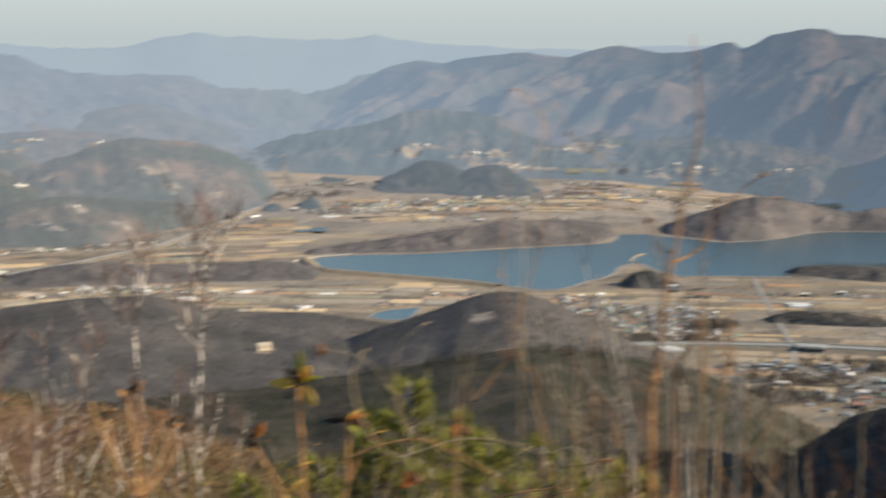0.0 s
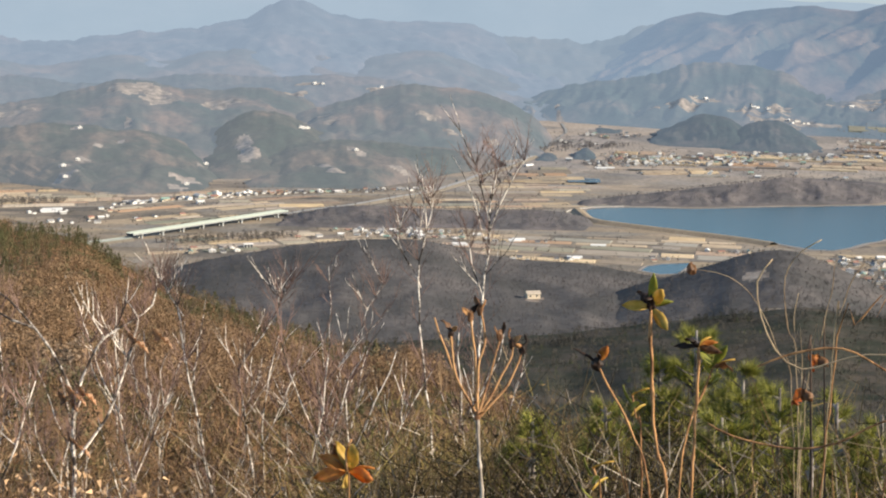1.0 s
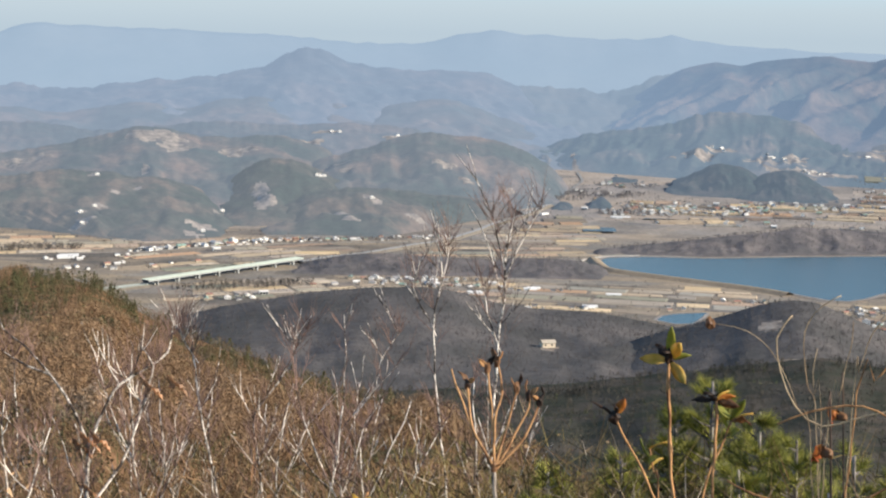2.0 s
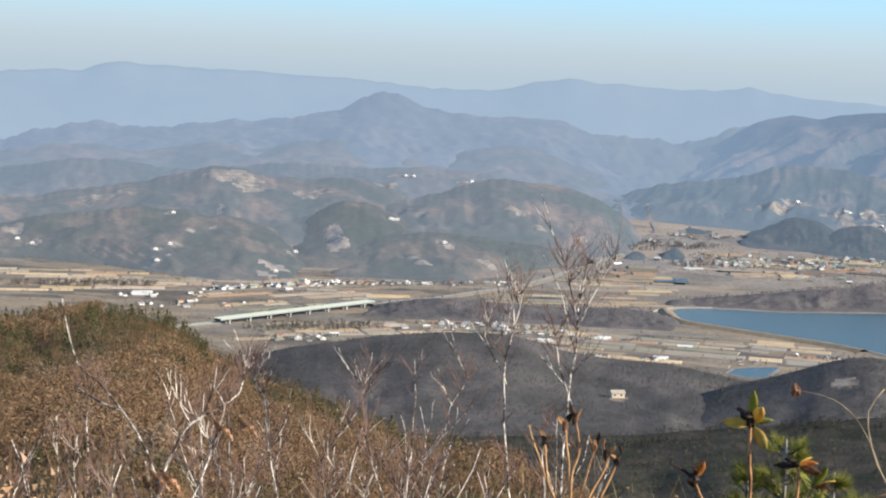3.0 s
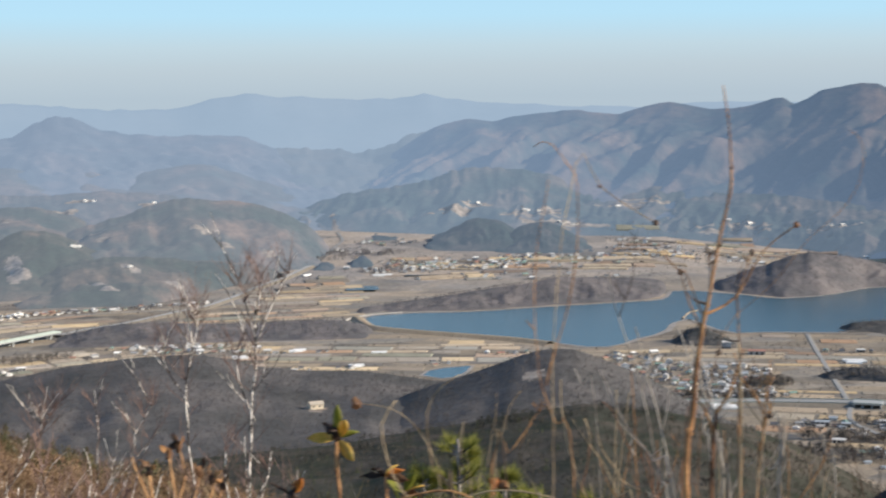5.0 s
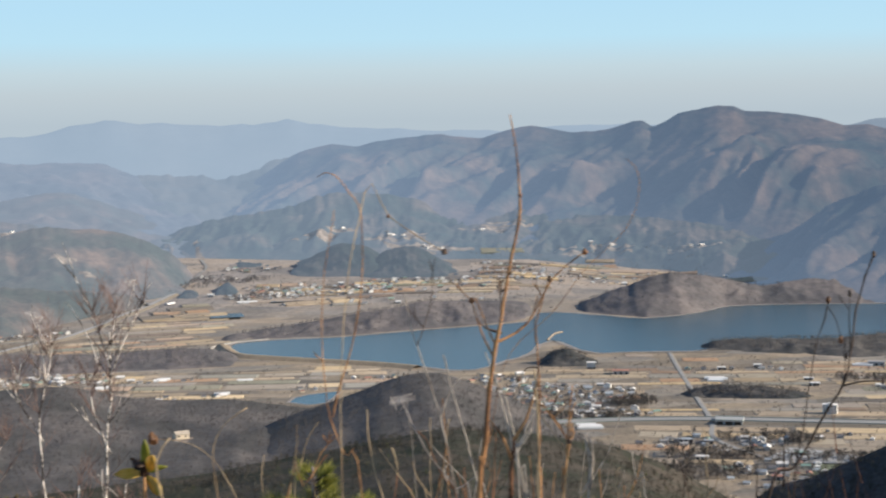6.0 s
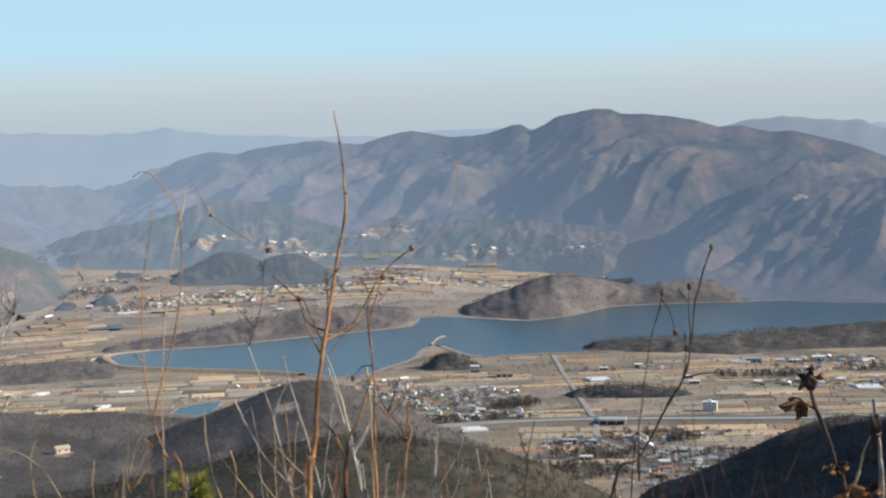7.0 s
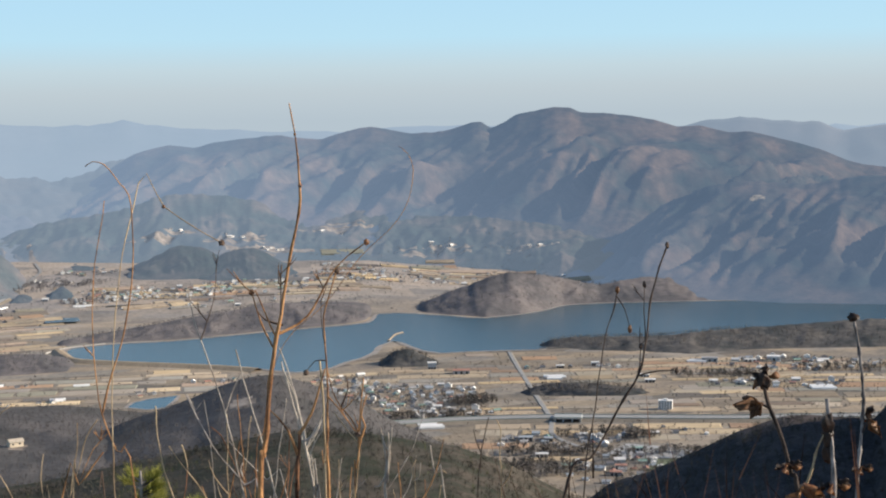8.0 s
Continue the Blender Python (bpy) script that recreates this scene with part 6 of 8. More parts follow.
weed_d = plant('dry_weed', 'thin pale weed bending over at its tip', 'weed', [
    ('stem', [(0.38, 1.543, -0.376), (0.393, 1.557, -0.306), (0.408, 1.566, -0.24), (0.426, 1.567, -0.212), (0.449, 1.566, -0.194), (0.468, 1.565, -0.174), (0.497, 1.563, -0.138), (0.526, 1.559, -0.111), (0.54, 1.557, -0.092), (0.548, 1.556, -0.074), (0.551, 1.556, -0.052), (0.546, 1.558, -0.036), (0.537, 1.56, -0.028)], 0.79, 0.26, mat_orange, True),
], '')
branch_e = plant('bare_shoot', 'dark bare shoot with knobbly buds', 'shoot', [
    ('stem', [(0.977, 2.344, -0.614), (1.031, 2.344, -0.537), (1.08, 2.343, -0.453), (1.106, 2.34, -0.415), (1.12, 2.344, -0.36), (1.13, 2.348, -0.298), (1.145, 2.348, -0.244), (1.158, 2.346, -0.209)], 5, 1.2, mat_stem_dark, True),
    ('branch', [(1.106, 2.34, -0.415), (1.133, 2.33, -0.408), (1.162, 2.319, -0.407)], 1.6, 0.7, mat_stem_dark, False),
    ('branch', [(1.102, 2.34, -0.421), (1.109, 2.342, -0.396), (1.112, 2.345, -0.369)], 1.2, 0.6, mat_stem_dark, False),
    ('branch', [(1.12, 2.344, -0.36), (1.119, 2.349, -0.325), (1.122, 2.354, -0.271)], 1, 0.5, mat_stem_dark, False),
], '')
branch_f = plant('bare_shoot', 'thin bare shoot with withered tips', 'shoot', [
    ('stem', [(0.893, 2.013, -0.53), (0.916, 2.031, -0.418), (0.927, 2.039, -0.357), (0.939, 2.043, -0.303), (0.952, 2.044, -0.264), (0.957, 2.045, -0.241)], 2, 0.7, mat_stem_dark, True),
    ('branch', [(0.955, 2.044, -0.249), (0.966, 2.038, -0.268), (0.969, 2.033, -0.295)], 0.9, 0.5, mat_stem_dark, False),
], '')
stalk_g = plant('withered_stalk', 'dark withered stalk with one curled brown leaf', 'stalk', [
    ('stem', [(1.962, 3.451, -0.957), (1.956, 3.476, -0.878), (1.941, 3.505, -0.784), (1.925, 3.525, -0.73), (1.918, 3.537, -0.69), (1.917, 3.543, -0.66)], 9, 5, mat_stem_dark, True),
    ('twig', [(1.925, 3.525, -0.73), (1.915, 3.531, -0.722), (1.908, 3.535, -0.72)], 3, 2, mat_stem_dark, False),
], '')
stalk_h = plant('withered_stalk', 'tall grey withered stalk with a dark seed head', 'stalk', [
    ('stem', [(2.61, 4.317, -1.214), (2.64, 4.348, -1.029), (2.66, 4.366, -0.892), (2.661, 4.392, -0.754), (2.652, 4.415, -0.641)], 9, 4, mat_grey_stem, True),
    ('twig', [(2.646, 4.352, -0.995), (2.668, 4.35, -0.951)], 3, 2, mat_stem_dark, False),
], '')
stalk_i = plant('withered_stalk', 'short withered stalk with a dark crumpled head', 'stalk', [
    ('stem', [(1.758, 2.901, -0.811), (1.766, 2.923, -0.71), (1.767, 2.938, -0.642), (1.767, 2.948, -0.596)], 5, 4, mat_grey_stem, True),
    ('branch', [(1.715, 2.935, -0.768), (1.741, 2.939, -0.699), (1.764, 2.938, -0.648)], 3, 1.5, mat_tan, False),
], '')
white_j = plant('bare_shoot', 'pale bare shoot with dark budded tips', 'shoot', [
    ('stem', [(0.423, 1.873, -0.521), (0.415, 1.89, -0.462), (0.405, 1.908, -0.395), (0.397, 1.917, -0.355), (0.383, 1.93, -0.301), (0.366, 1.941, -0.246), (0.359, 1.947, -0.201)], 2.21, 0.7, mat_pale, True),
    ('branch', [(0.397, 1.917, -0.355), (0.411, 1.92, -0.32), (0.421, 1.92, -0.306)], 0.91, 0.42, mat_pale, False),
    ('branch', [(0.372, 1.937, -0.266), (0.39, 1.939, -0.217), (0.394, 1.942, -0.183)], 0.78, 0.42, mat_stem_dark, False),
], '')
white_k = plant('bare_shoot', 'white-barked young shoot with one fork', 'shoot', [
    ('stem', [(0.555, 2.203, -0.545), (0.549, 2.221, -0.474), (0.542, 2.233, -0.418), (0.527, 2.246, -0.358), (0.516, 2.253, -0.325)], 2.21, 0.84, mat_pale, True),
    ('branch', [(0.549, 2.222, -0.47), (0.565, 2.224, -0.447), (0.576, 2.226, -0.424)], 1.17, 0.63, mat_pale, False),
], '')
white_l = plant('bare_shoot', 'slanting pale bare shoot in the brush', 'shoot', [
    ('stem', [(0.563, 2.499, -0.61), (0.53, 2.511, -0.578), (0.496, 2.524, -0.54), (0.471, 2.533, -0.512)], 1.56, 0.7, mat_pale, True),
    ('branch', [(0.444, 2.538, -0.502), (0.424, 2.547, -0.465), (0.412, 2.553, -0.438)], 1.04, 0.56, mat_pale, True),
], '')
curl_m = plant('dry_weed', 'thin pale dry weed curling over', 'weed', [
    ('stem', [(0.13, 1.628, -0.453), (0.119, 1.648, -0.378), (0.114, 1.657, -0.338), (0.119, 1.661, -0.314), (0.133, 1.663, -0.297), (0.152, 1.663, -0.285)], 0.91, 0.49, mat_tan, True),
], '')
curl_n = plant('dry_weed', 'thin arching weed with a red seed head', 'weed', [
    ('stem', [(0.169, 1.914, -0.532), (0.15, 1.934, -0.465), (0.126, 1.948, -0.411), (0.09, 1.957, -0.38), (0.044, 1.961, -0.372)], 0.98, 0.42, mat_tan, True),
], '')
vine_o = plant('bramble_vine', 'orange arching bramble vines without leaves', 'vine', [
    ('cane', [(0.29, 1.259, -0.37), (0.216, 1.284, -0.361), (0.151, 1.296, -0.378), (0.111, 1.298, -0.4), (0.075, 1.302, -0.407), (0.028, 1.31, -0.401), (0.005, 1.315, -0.391)], 1.1, 0.8, mat_orange, True),
    ('cane', [(0.255, 1.252, -0.398), (0.205, 1.275, -0.368), (0.149, 1.296, -0.337), (0.113, 1.307, -0.321), (0.072, 1.312, -0.328), (0.045, 1.313, -0.34)], 1, 0.8, mat_orange, True),
], '')
vine_p = plant('bramble_vine', 'thin curling tan vine without leaves', 'vine', [
    ('cane', [(0.285, 1.392, -0.408), (0.23, 1.418, -0.365), (0.176, 1.433, -0.354), (0.143, 1.438, -0.359), (0.103, 1.442, -0.372), (0.078, 1.45, -0.356), (0.065, 1.458, -0.326), (0.061, 1.465, -0.296), (0.074, 1.467, -0.274)], 0.9, 0.7, mat_tan, True),
], '')
bud_q = plant('azalea_shoot', 'orange azalea shoot topped by yellow-green leaves', 'shoot', [
    ('stem', [(0.048, 2.252, -0.781), (0.032, 2.277, -0.704), (0.024, 2.3, -0.624), (0.02, 2.32, -0.542), (0.018, 2.33, -0.497)], 3.06, 2.31, mat_orange, True),
], 'azalea shoots')
bud_r = plant('azalea_shoot', 'red-brown azalea shoot with withered top leaves', 'shoot', [
    ('stem', [(0.084, 2.268, -0.786), (0.087, 2.293, -0.706), (0.091, 2.315, -0.625), (0.092, 2.332, -0.556)], 2.72, 2.04, mat_orange, True),
], 'azalea shoots')
bud_s = plant('azalea_shoot', 'leaning azalea shoot with a dark winter bud', 'shoot', [
    ('stem', [(0.036, 2.445, -0.838), (0.006, 2.478, -0.736), (-0.025, 2.496, -0.677), (-0.053, 2.509, -0.629)], 2.18, 1.63, mat_orange, True),
], 'azalea shoots')
bud_s2 = plant('azalea_shoot', 'thin azalea shoot with small olive leaves', 'shoot', [
    ('stem', [(0.07, 2.319, -0.795), (0.079, 2.346, -0.705), (0.092, 2.357, -0.663), (0.11, 2.366, -0.621), (0.119, 2.372, -0.595)], 2.04, 1.36, mat_orange, True),
], 'azalea shoots')
fork_t = plant('azalea_shoot', 'many-forked orange azalea with brown bud tips', 'shoot', [
    ('stem', [(-0.24, 2.631, -0.921), (-0.249, 2.661, -0.829), (-0.252, 2.677, -0.77)], 3.4, 3.06, mat_pale, True),
    ('branch', [(-0.252, 2.677, -0.77), (-0.291, 2.692, -0.706), (-0.32, 2.706, -0.639), (-0.333, 2.713, -0.603)], 2.5, 1.5, mat_straw, False),
    ('branch', [(-0.254, 2.679, -0.765), (-0.286, 2.69, -0.716), (-0.3, 2.701, -0.668), (-0.303, 2.71, -0.629)], 2.5, 1.5, mat_straw, False),
    ('branch', [(-0.252, 2.678, -0.767), (-0.257, 2.697, -0.696), (-0.265, 2.71, -0.638), (-0.27, 2.718, -0.6)], 2.5, 1.5, mat_straw, False),
    ('branch', [(-0.251, 2.679, -0.765), (-0.254, 2.699, -0.686), (-0.243, 2.711, -0.638), (-0.253, 2.721, -0.588)], 2.5, 1.5, mat_straw, False),
    ('branch', [(-0.251, 2.678, -0.767), (-0.237, 2.693, -0.715), (-0.219, 2.71, -0.647), (-0.218, 2.713, -0.633)], 2.5, 1.5, mat_straw, False),
    ('branch', [(-0.25, 2.678, -0.767), (-0.219, 2.694, -0.714), (-0.196, 2.706, -0.666), (-0.196, 2.711, -0.645)], 2.5, 1.5, mat_straw, False),
    ('branch', [(-0.249, 2.677, -0.77), (-0.2, 2.694, -0.714), (-0.177, 2.709, -0.656)], 2.5, 1.5, mat_straw, False),
], 'azalea shoots')
leafy_u = plant('azalea_shoot', 'low azalea shoot with yellow and orange leaves', 'shoot', [
    ('stem', [(-0.376, 1.898, -0.678), (-0.381, 1.91, -0.638), (-0.383, 1.918, -0.611), (-0.377, 1.924, -0.596)], 2.04, 1.36, mat_orange, True),
], 'azalea shoots')
leafy_v = plant('azalea_shoot', 'low shoot with small yellow-green leaves', 'shoot', [
    ('stem', [(-0.045, 2.369, -0.825), (-0.051, 2.383, -0.784), (-0.057, 2.388, -0.767)], 2.04, 1.36, mat_orange, True),
], 'azalea shoots')
leafy_w = plant('azalea_shoot', 'thin shoot with small olive leaves', 'shoot', [
    ('stem', [(0.024, 2.518, -0.776), (0.014, 2.533, -0.723), (0.007, 2.543, -0.688)], 1.63, 1.36, mat_orange, True),
], 'azalea shoots')
tree_1 = plant('sapling', 'tall white-barked sapling with a fan of reddish twigs', 'tree', [
    ('trunk', [(-0.88, 15.8, -5.4), (-0.87, 16.13, -4.28), (-0.85, 16.3, -3.58), (-0.81, 16.45, -2.82), (-0.8, 16.52, -2.41), (-0.8, 16.56, -2.11)], 19.24, 8.32, mat_bark, True),
    ('limb', [(-0.82, 16.47, -2.7), (-0.96, 16.53, -2.29), (-1.11, 16.56, -1.97), (-1.21, 16.57, -1.8)], 8.06, 3.77, mat_bark, False),
    ('limb', [(-0.81, 16.48, -2.65), (-0.69, 16.54, -2.29), (-0.52, 16.59, -1.93), (-0.39, 16.61, -1.8)], 8.06, 3.77, mat_bark, False),
    ('limb', [(-0.8, 16.51, -2.47), (-0.9, 16.55, -2.12), (-0.96, 16.58, -1.88)], 8.06, 3.77, mat_bark, False),
    ('limb', [(-0.8, 16.53, -2.35), (-0.71, 16.57, -2.05), (-0.7, 16.59, -1.85)], 8.06, 3.77, mat_bark, False),
    ('limb', [(-0.83, 16.35, -3.35), (-0.97, 16.42, -2.94), (-1, 16.47, -2.65)], 8.06, 3.77, mat_bark, False),
], 'white-barked saplings')
tree_2 = plant('sapling', 'slender white-barked sapling with a forked top', 'tree', [
    ('trunk', [(-1.36, 16.9, -5.79), (-1.44, 17.16, -4.96), (-1.56, 17.37, -4.1), (-1.62, 17.53, -3.35), (-1.58, 17.61, -2.91), (-1.58, 17.67, -2.53), (-1.67, 17.7, -2.18)], 16.9, 5.85, mat_bark, True),
    ('limb', [(-1.62, 17.52, -3.41), (-1.76, 17.55, -3.16), (-1.9, 17.58, -2.91), (-2.03, 17.59, -2.72)], 5.59, 3.77, mat_bark, False),
    ('limb', [(-1.58, 17.61, -2.91), (-1.49, 17.67, -2.53), (-1.48, 17.7, -2.31)], 5.59, 3.77, mat_bark, False),
    ('limb', [(-1.75, 17.55, -3.16), (-1.87, 17.59, -2.88), (-1.83, 17.63, -2.66)], 5.59, 3.77, mat_bark, False),
], 'white-barked saplings')
tree_3 = plant('sapling', 'white-barked sapling forking low into long limbs', 'tree', [
    ('trunk', [(-4.1, 12.57, -4.43), (-4.13, 12.73, -3.94), (-4.16, 12.83, -3.54)], 19.24, 14.95, mat_bark, True),
    ('limb', [(-4.16, 12.83, -3.54), (-4.31, 12.85, -3.28), (-4.5, 12.87, -2.95), (-4.69, 12.86, -2.71), (-4.87, 12.82, -2.56), (-4.98, 12.83, -2.27), (-5.05, 12.85, -1.99)], 12.09, 3.77, mat_bark, False),
    ('limb', [(-4.14, 12.84, -3.52), (-4.02, 12.96, -3.2), (-3.93, 13.03, -3.05), (-3.74, 13.11, -2.93), (-3.56, 13.19, -2.79), (-3.53, 13.24, -2.57)], 12.09, 3.77, mat_bark, False),
    ('limb', [(-4.09, 12.71, -4.03), (-3.88, 12.87, -3.72), (-3.79, 12.98, -3.4), (-3.71, 13.08, -3.07), (-3.67, 13.13, -2.9), (-3.77, 13.14, -2.74)], 12.09, 3.77, mat_bark, False),
    ('limb', [(-4.5, 12.87, -2.95), (-4.68, 12.82, -2.87), (-4.86, 12.79, -2.75)], 12.09, 3.77, mat_bark, False),
], 'white-barked saplings')
tree_4 = plant('sapling', 'leaning white-barked sapling among brush', 'tree', [
    ('trunk', [(-3.83, 16.74, -5.83), (-4.01, 16.95, -5.05), (-4.17, 17.09, -4.44), (-4.24, 17.14, -4.13), (-4.27, 17.21, -3.82), (-4.32, 17.24, -3.63), (-4.24, 17.31, -3.38)], 15.99, 4.94, mat_bark, True),
    ('limb', [(-4.21, 17.12, -4.25), (-4.06, 17.23, -3.95), (-4.02, 17.32, -3.57)], 4.81, 3.77, mat_bark, False),
    ('limb', [(-4.27, 17.22, -3.75), (-4.42, 17.24, -3.5), (-4.48, 17.26, -3.31)], 4.81, 3.77, mat_bark, False),
], 'white-barked saplings')
tree_5 = plant('sapling', 'forked white-barked sapling among brush', 'tree', [
    ('trunk', [(-3.42, 17.01, -5.91), (-3.52, 17.21, -5.24), (-3.65, 17.38, -4.56), (-3.63, 17.45, -4.31), (-3.39, 17.57, -4), (-3.24, 17.65, -3.72), (-3.18, 17.72, -3.43)], 15.99, 4.94, mat_bark, True),
    ('limb', [(-3.55, 17.3, -4.93), (-3.36, 17.43, -4.57), (-3.22, 17.54, -4.25), (-3.13, 17.6, -4.03), (-2.94, 17.67, -3.88)], 4.81, 3.77, mat_bark, False),
    ('limb', [(-3.56, 17.44, -4.37), (-3.52, 17.37, -4.69), (-3.6, 17.29, -4.93)], 4.81, 3.77, mat_bark, False),
    ('limb', [(-3.27, 17.64, -3.78), (-3.21, 17.68, -3.62), (-3.12, 17.73, -3.43)], 4.81, 3.77, mat_bark, False),
], 'white-barked saplings')
tree_6 = plant('sapling', 'straight grey-white sapling with a side limb', 'tree', [
    ('trunk', [(-3.17, 19.84, -6.86), (-3.17, 20.11, -6.01), (-3.12, 20.28, -5.44), (-3.07, 20.43, -4.85), (-3.06, 20.57, -4.27), (-3.09, 20.66, -3.75)], 15.99, 4.94, mat_bark, True),
    ('limb', [(-3.09, 20.38, -5.07), (-3.16, 20.46, -4.71), (-3.24, 20.49, -4.49)], 4.81, 3.77, mat_bark, False),
    ('limb', [(-3.15, 20.2, -5.72), (-2.99, 20.32, -5.36), (-2.84, 20.43, -5), (-2.57, 20.55, -4.63), (-2.28, 20.66, -4.3)], 4.81, 3.77, mat_bark, False),
    ('limb', [(-2.64, 20.53, -4.71), (-2.59, 20.61, -4.34), (-2.36, 20.71, -4)], 4.81, 3.77, mat_bark, False),
], 'white-barked saplings')
tree_7 = plant('sapling', 'thin pale sapling among brush', 'tree', [
    ('trunk', [(-2.89, 20.17, -6.96), (-2.77, 20.5, -5.95), (-2.66, 20.71, -5.22), (-2.59, 20.79, -4.92)], 13.65, 4.94, mat_bark, True),
    ('limb', [(-2.77, 20.5, -5.95), (-2.94, 20.56, -5.66), (-2.93, 20.71, -5.07)], 4.81, 3.77, mat_bark, False),
], 'white-barked saplings')
tree_8 = plant('sapling', 'slanting pale sapling among brush', 'tree', [
    ('trunk', [(-4.12, 14.14, -4.96), (-3.92, 14.38, -4.42), (-3.76, 14.55, -3.96), (-3.67, 14.65, -3.64)], 13.65, 4.16, mat_bark, True),
    ('limb', [(-3.81, 14.51, -4.06), (-3.85, 14.58, -3.74), (-3.78, 14.65, -3.54)], 4.03, 3.77, mat_bark, False),
], 'white-barked saplings')
tree_9 = plant('sapling', 'slanting white sapling with two stems', 'tree', [
    ('trunk', [(-1.84, 14.1, -4.86), (-1.6, 14.3, -4.31), (-1.41, 14.42, -3.96), (-1.23, 14.52, -3.64)], 13.65, 4.16, mat_bark, True),
    ('limb', [(-1.74, 14.13, -4.81), (-1.44, 14.27, -4.46), (-1.18, 14.35, -4.26)], 4.03, 3.77, mat_bark, True),
], 'white-barked saplings')

# stems between the tall weeds, and shoots over the wooded slope
plant('bare_shoot', 'white-barked shoot bending beside tall orange weeds', 'shoot', [
    ('stem', [(0.527, 2.023, -0.494), (0.52, 2.024, -0.452), (0.514, 2.025, -0.429), (0.508, 2.026, -0.407), (0.5, 2.028, -0.373), (0.492, 2.029, -0.343), (0.485, 2.03, -0.313)], 3.2, 1.0, mat_pale, True),
    ('branch', [(0.514, 2.025, -0.429), (0.522, 2.024, -0.411), (0.532, 2.022, -0.395), (0.539, 2.021, -0.374)], 1.6, 0.7, mat_pale, False),
], 'tall weeds and shoots')
plant('dry_weed', 'straight yellowish dry weed stem', 'weed', [
    ('stem', [(0.511, 1.874, -0.458), (0.512, 1.873, -0.416), (0.511, 1.873, -0.374), (0.51, 1.874, -0.326), (0.508, 1.874, -0.291)], 2.4, 1.2, mat_tan, True),
], 'tall weeds and shoots')
plant('dry_weed', 'forked red-brown dry weed with slanting arms', 'weed', [
    ('stem', [(0.585, 2.063, -0.507), (0.588, 2.062, -0.469), (0.593, 2.061, -0.438), (0.596, 2.061, -0.427), (0.583, 2.063, -0.401), (0.57, 2.066, -0.385), (0.559, 2.068, -0.362), (0.553, 2.069, -0.337)], 2.6, 0.8, mat_orange, True),
    ('branch', [(0.594, 2.061, -0.43), (0.601, 2.06, -0.411), (0.596, 2.061, -0.396), (0.604, 2.059, -0.369)], 1.5, 0.6, mat_orange, False),
    ('branch', [(0.57, 2.066, -0.385), (0.579, 2.064, -0.361), (0.577, 2.065, -0.342)], 1.2, 0.5, mat_brown_stem, False),
], 'tall weeds and shoots')
plant('bare_shoot', 'pale forked shoot with short white tips', 'shoot', [
    ('stem', [(0.667, 2.25, -0.557), (0.674, 2.249, -0.515), (0.676, 2.248, -0.49), (0.674, 2.248, -0.46)], 2.0, 0.9, mat_pale, True),
    ('branch', [(0.676, 2.248, -0.494), (0.667, 2.25, -0.472), (0.664, 2.251, -0.453)], 1.3, 0.7, mat_pale, False),
    ('branch', [(0.672, 2.249, -0.519), (0.661, 2.251, -0.54), (0.654, 2.253, -0.541)], 1.2, 0.7, mat_pale, False),
], 'tall weeds and shoots')
plant('bare_shoot', 'thin pale shoot leaning over the slope', 'shoot', [
    ('stem', [(0.778, 2.326, -0.583), (0.767, 2.329, -0.548), (0.761, 2.331, -0.521), (0.758, 2.331, -0.502)], 1.9, 0.9, mat_pale, True),
    ('branch', [(0.767, 2.329, -0.548), (0.775, 2.327, -0.541), (0.782, 2.325, -0.546)], 1.0, 0.5, mat_tan, False),
], 'tall weeds and shoots')
plant('dry_weed', 'thin dark weed with seed knots', 'weed', [
    ('stem', [(0.774, 2.12, -0.535), (0.777, 2.119, -0.503), (0.779, 2.119, -0.471), (0.784, 2.117, -0.446), (0.791, 2.115, -0.421)], 1.5, 0.7, mat_stem_dark, True),
    ('branch', [(0.779, 2.119, -0.471), (0.772, 2.121, -0.454), (0.769, 2.121, -0.438)], 0.9, 0.5, mat_stem_dark, False),
], 'tall weeds and shoots')
plant('dry_weed', 'thin tan weed with a bent tip', 'weed', [
    ('stem', [(0.806, 2.111, -0.536), (0.806, 2.111, -0.511), (0.804, 2.111, -0.471), (0.806, 2.111, -0.439), (0.801, 2.112, -0.424)], 1.6, 0.7, mat_tan, True),
    ('branch', [(0.807, 2.11, -0.519), (0.816, 2.108, -0.507), (0.82, 2.106, -0.492)], 1.0, 0.5, mat_tan, False),
], 'tall weeds and shoots')
plant('dry_weed', 'slanting orange weed stem near young pines', 'weed', [
    ('stem', [(0.2, 1.804, -0.417), (0.218, 1.803, -0.405), (0.234, 1.803, -0.384), (0.246, 1.802, -0.369)], 1.8, 0.8, mat_orange, True),
], 'tall weeds and shoots')
plant('dry_weed', 'thin arched tan weed', 'weed', [
    ('stem', [(0.213, 1.904, -0.441), (0.219, 1.903, -0.415), (0.227, 1.903, -0.381), (0.236, 1.903, -0.361), (0.244, 1.903, -0.35)], 1.3, 0.6, mat_tan, True),
], 'tall weeds and shoots')
plant('bare_shoot', 'thin grey shoot leaning into the weeds', 'shoot', [
    ('stem', [(0.505, 2.381, -0.574), (0.485, 2.384, -0.556), (0.472, 2.385, -0.536), (0.455, 2.387, -0.502), (0.446, 2.388, -0.477), (0.43, 2.39, -0.462)], 2.0, 0.8, mat_brown_stem, True),
    ('branch', [(0.478, 2.384, -0.547), (0.473, 2.385, -0.531), (0.477, 2.385, -0.52)], 1.4, 0.9, mat_pale, False),
], 'tall weeds and shoots')
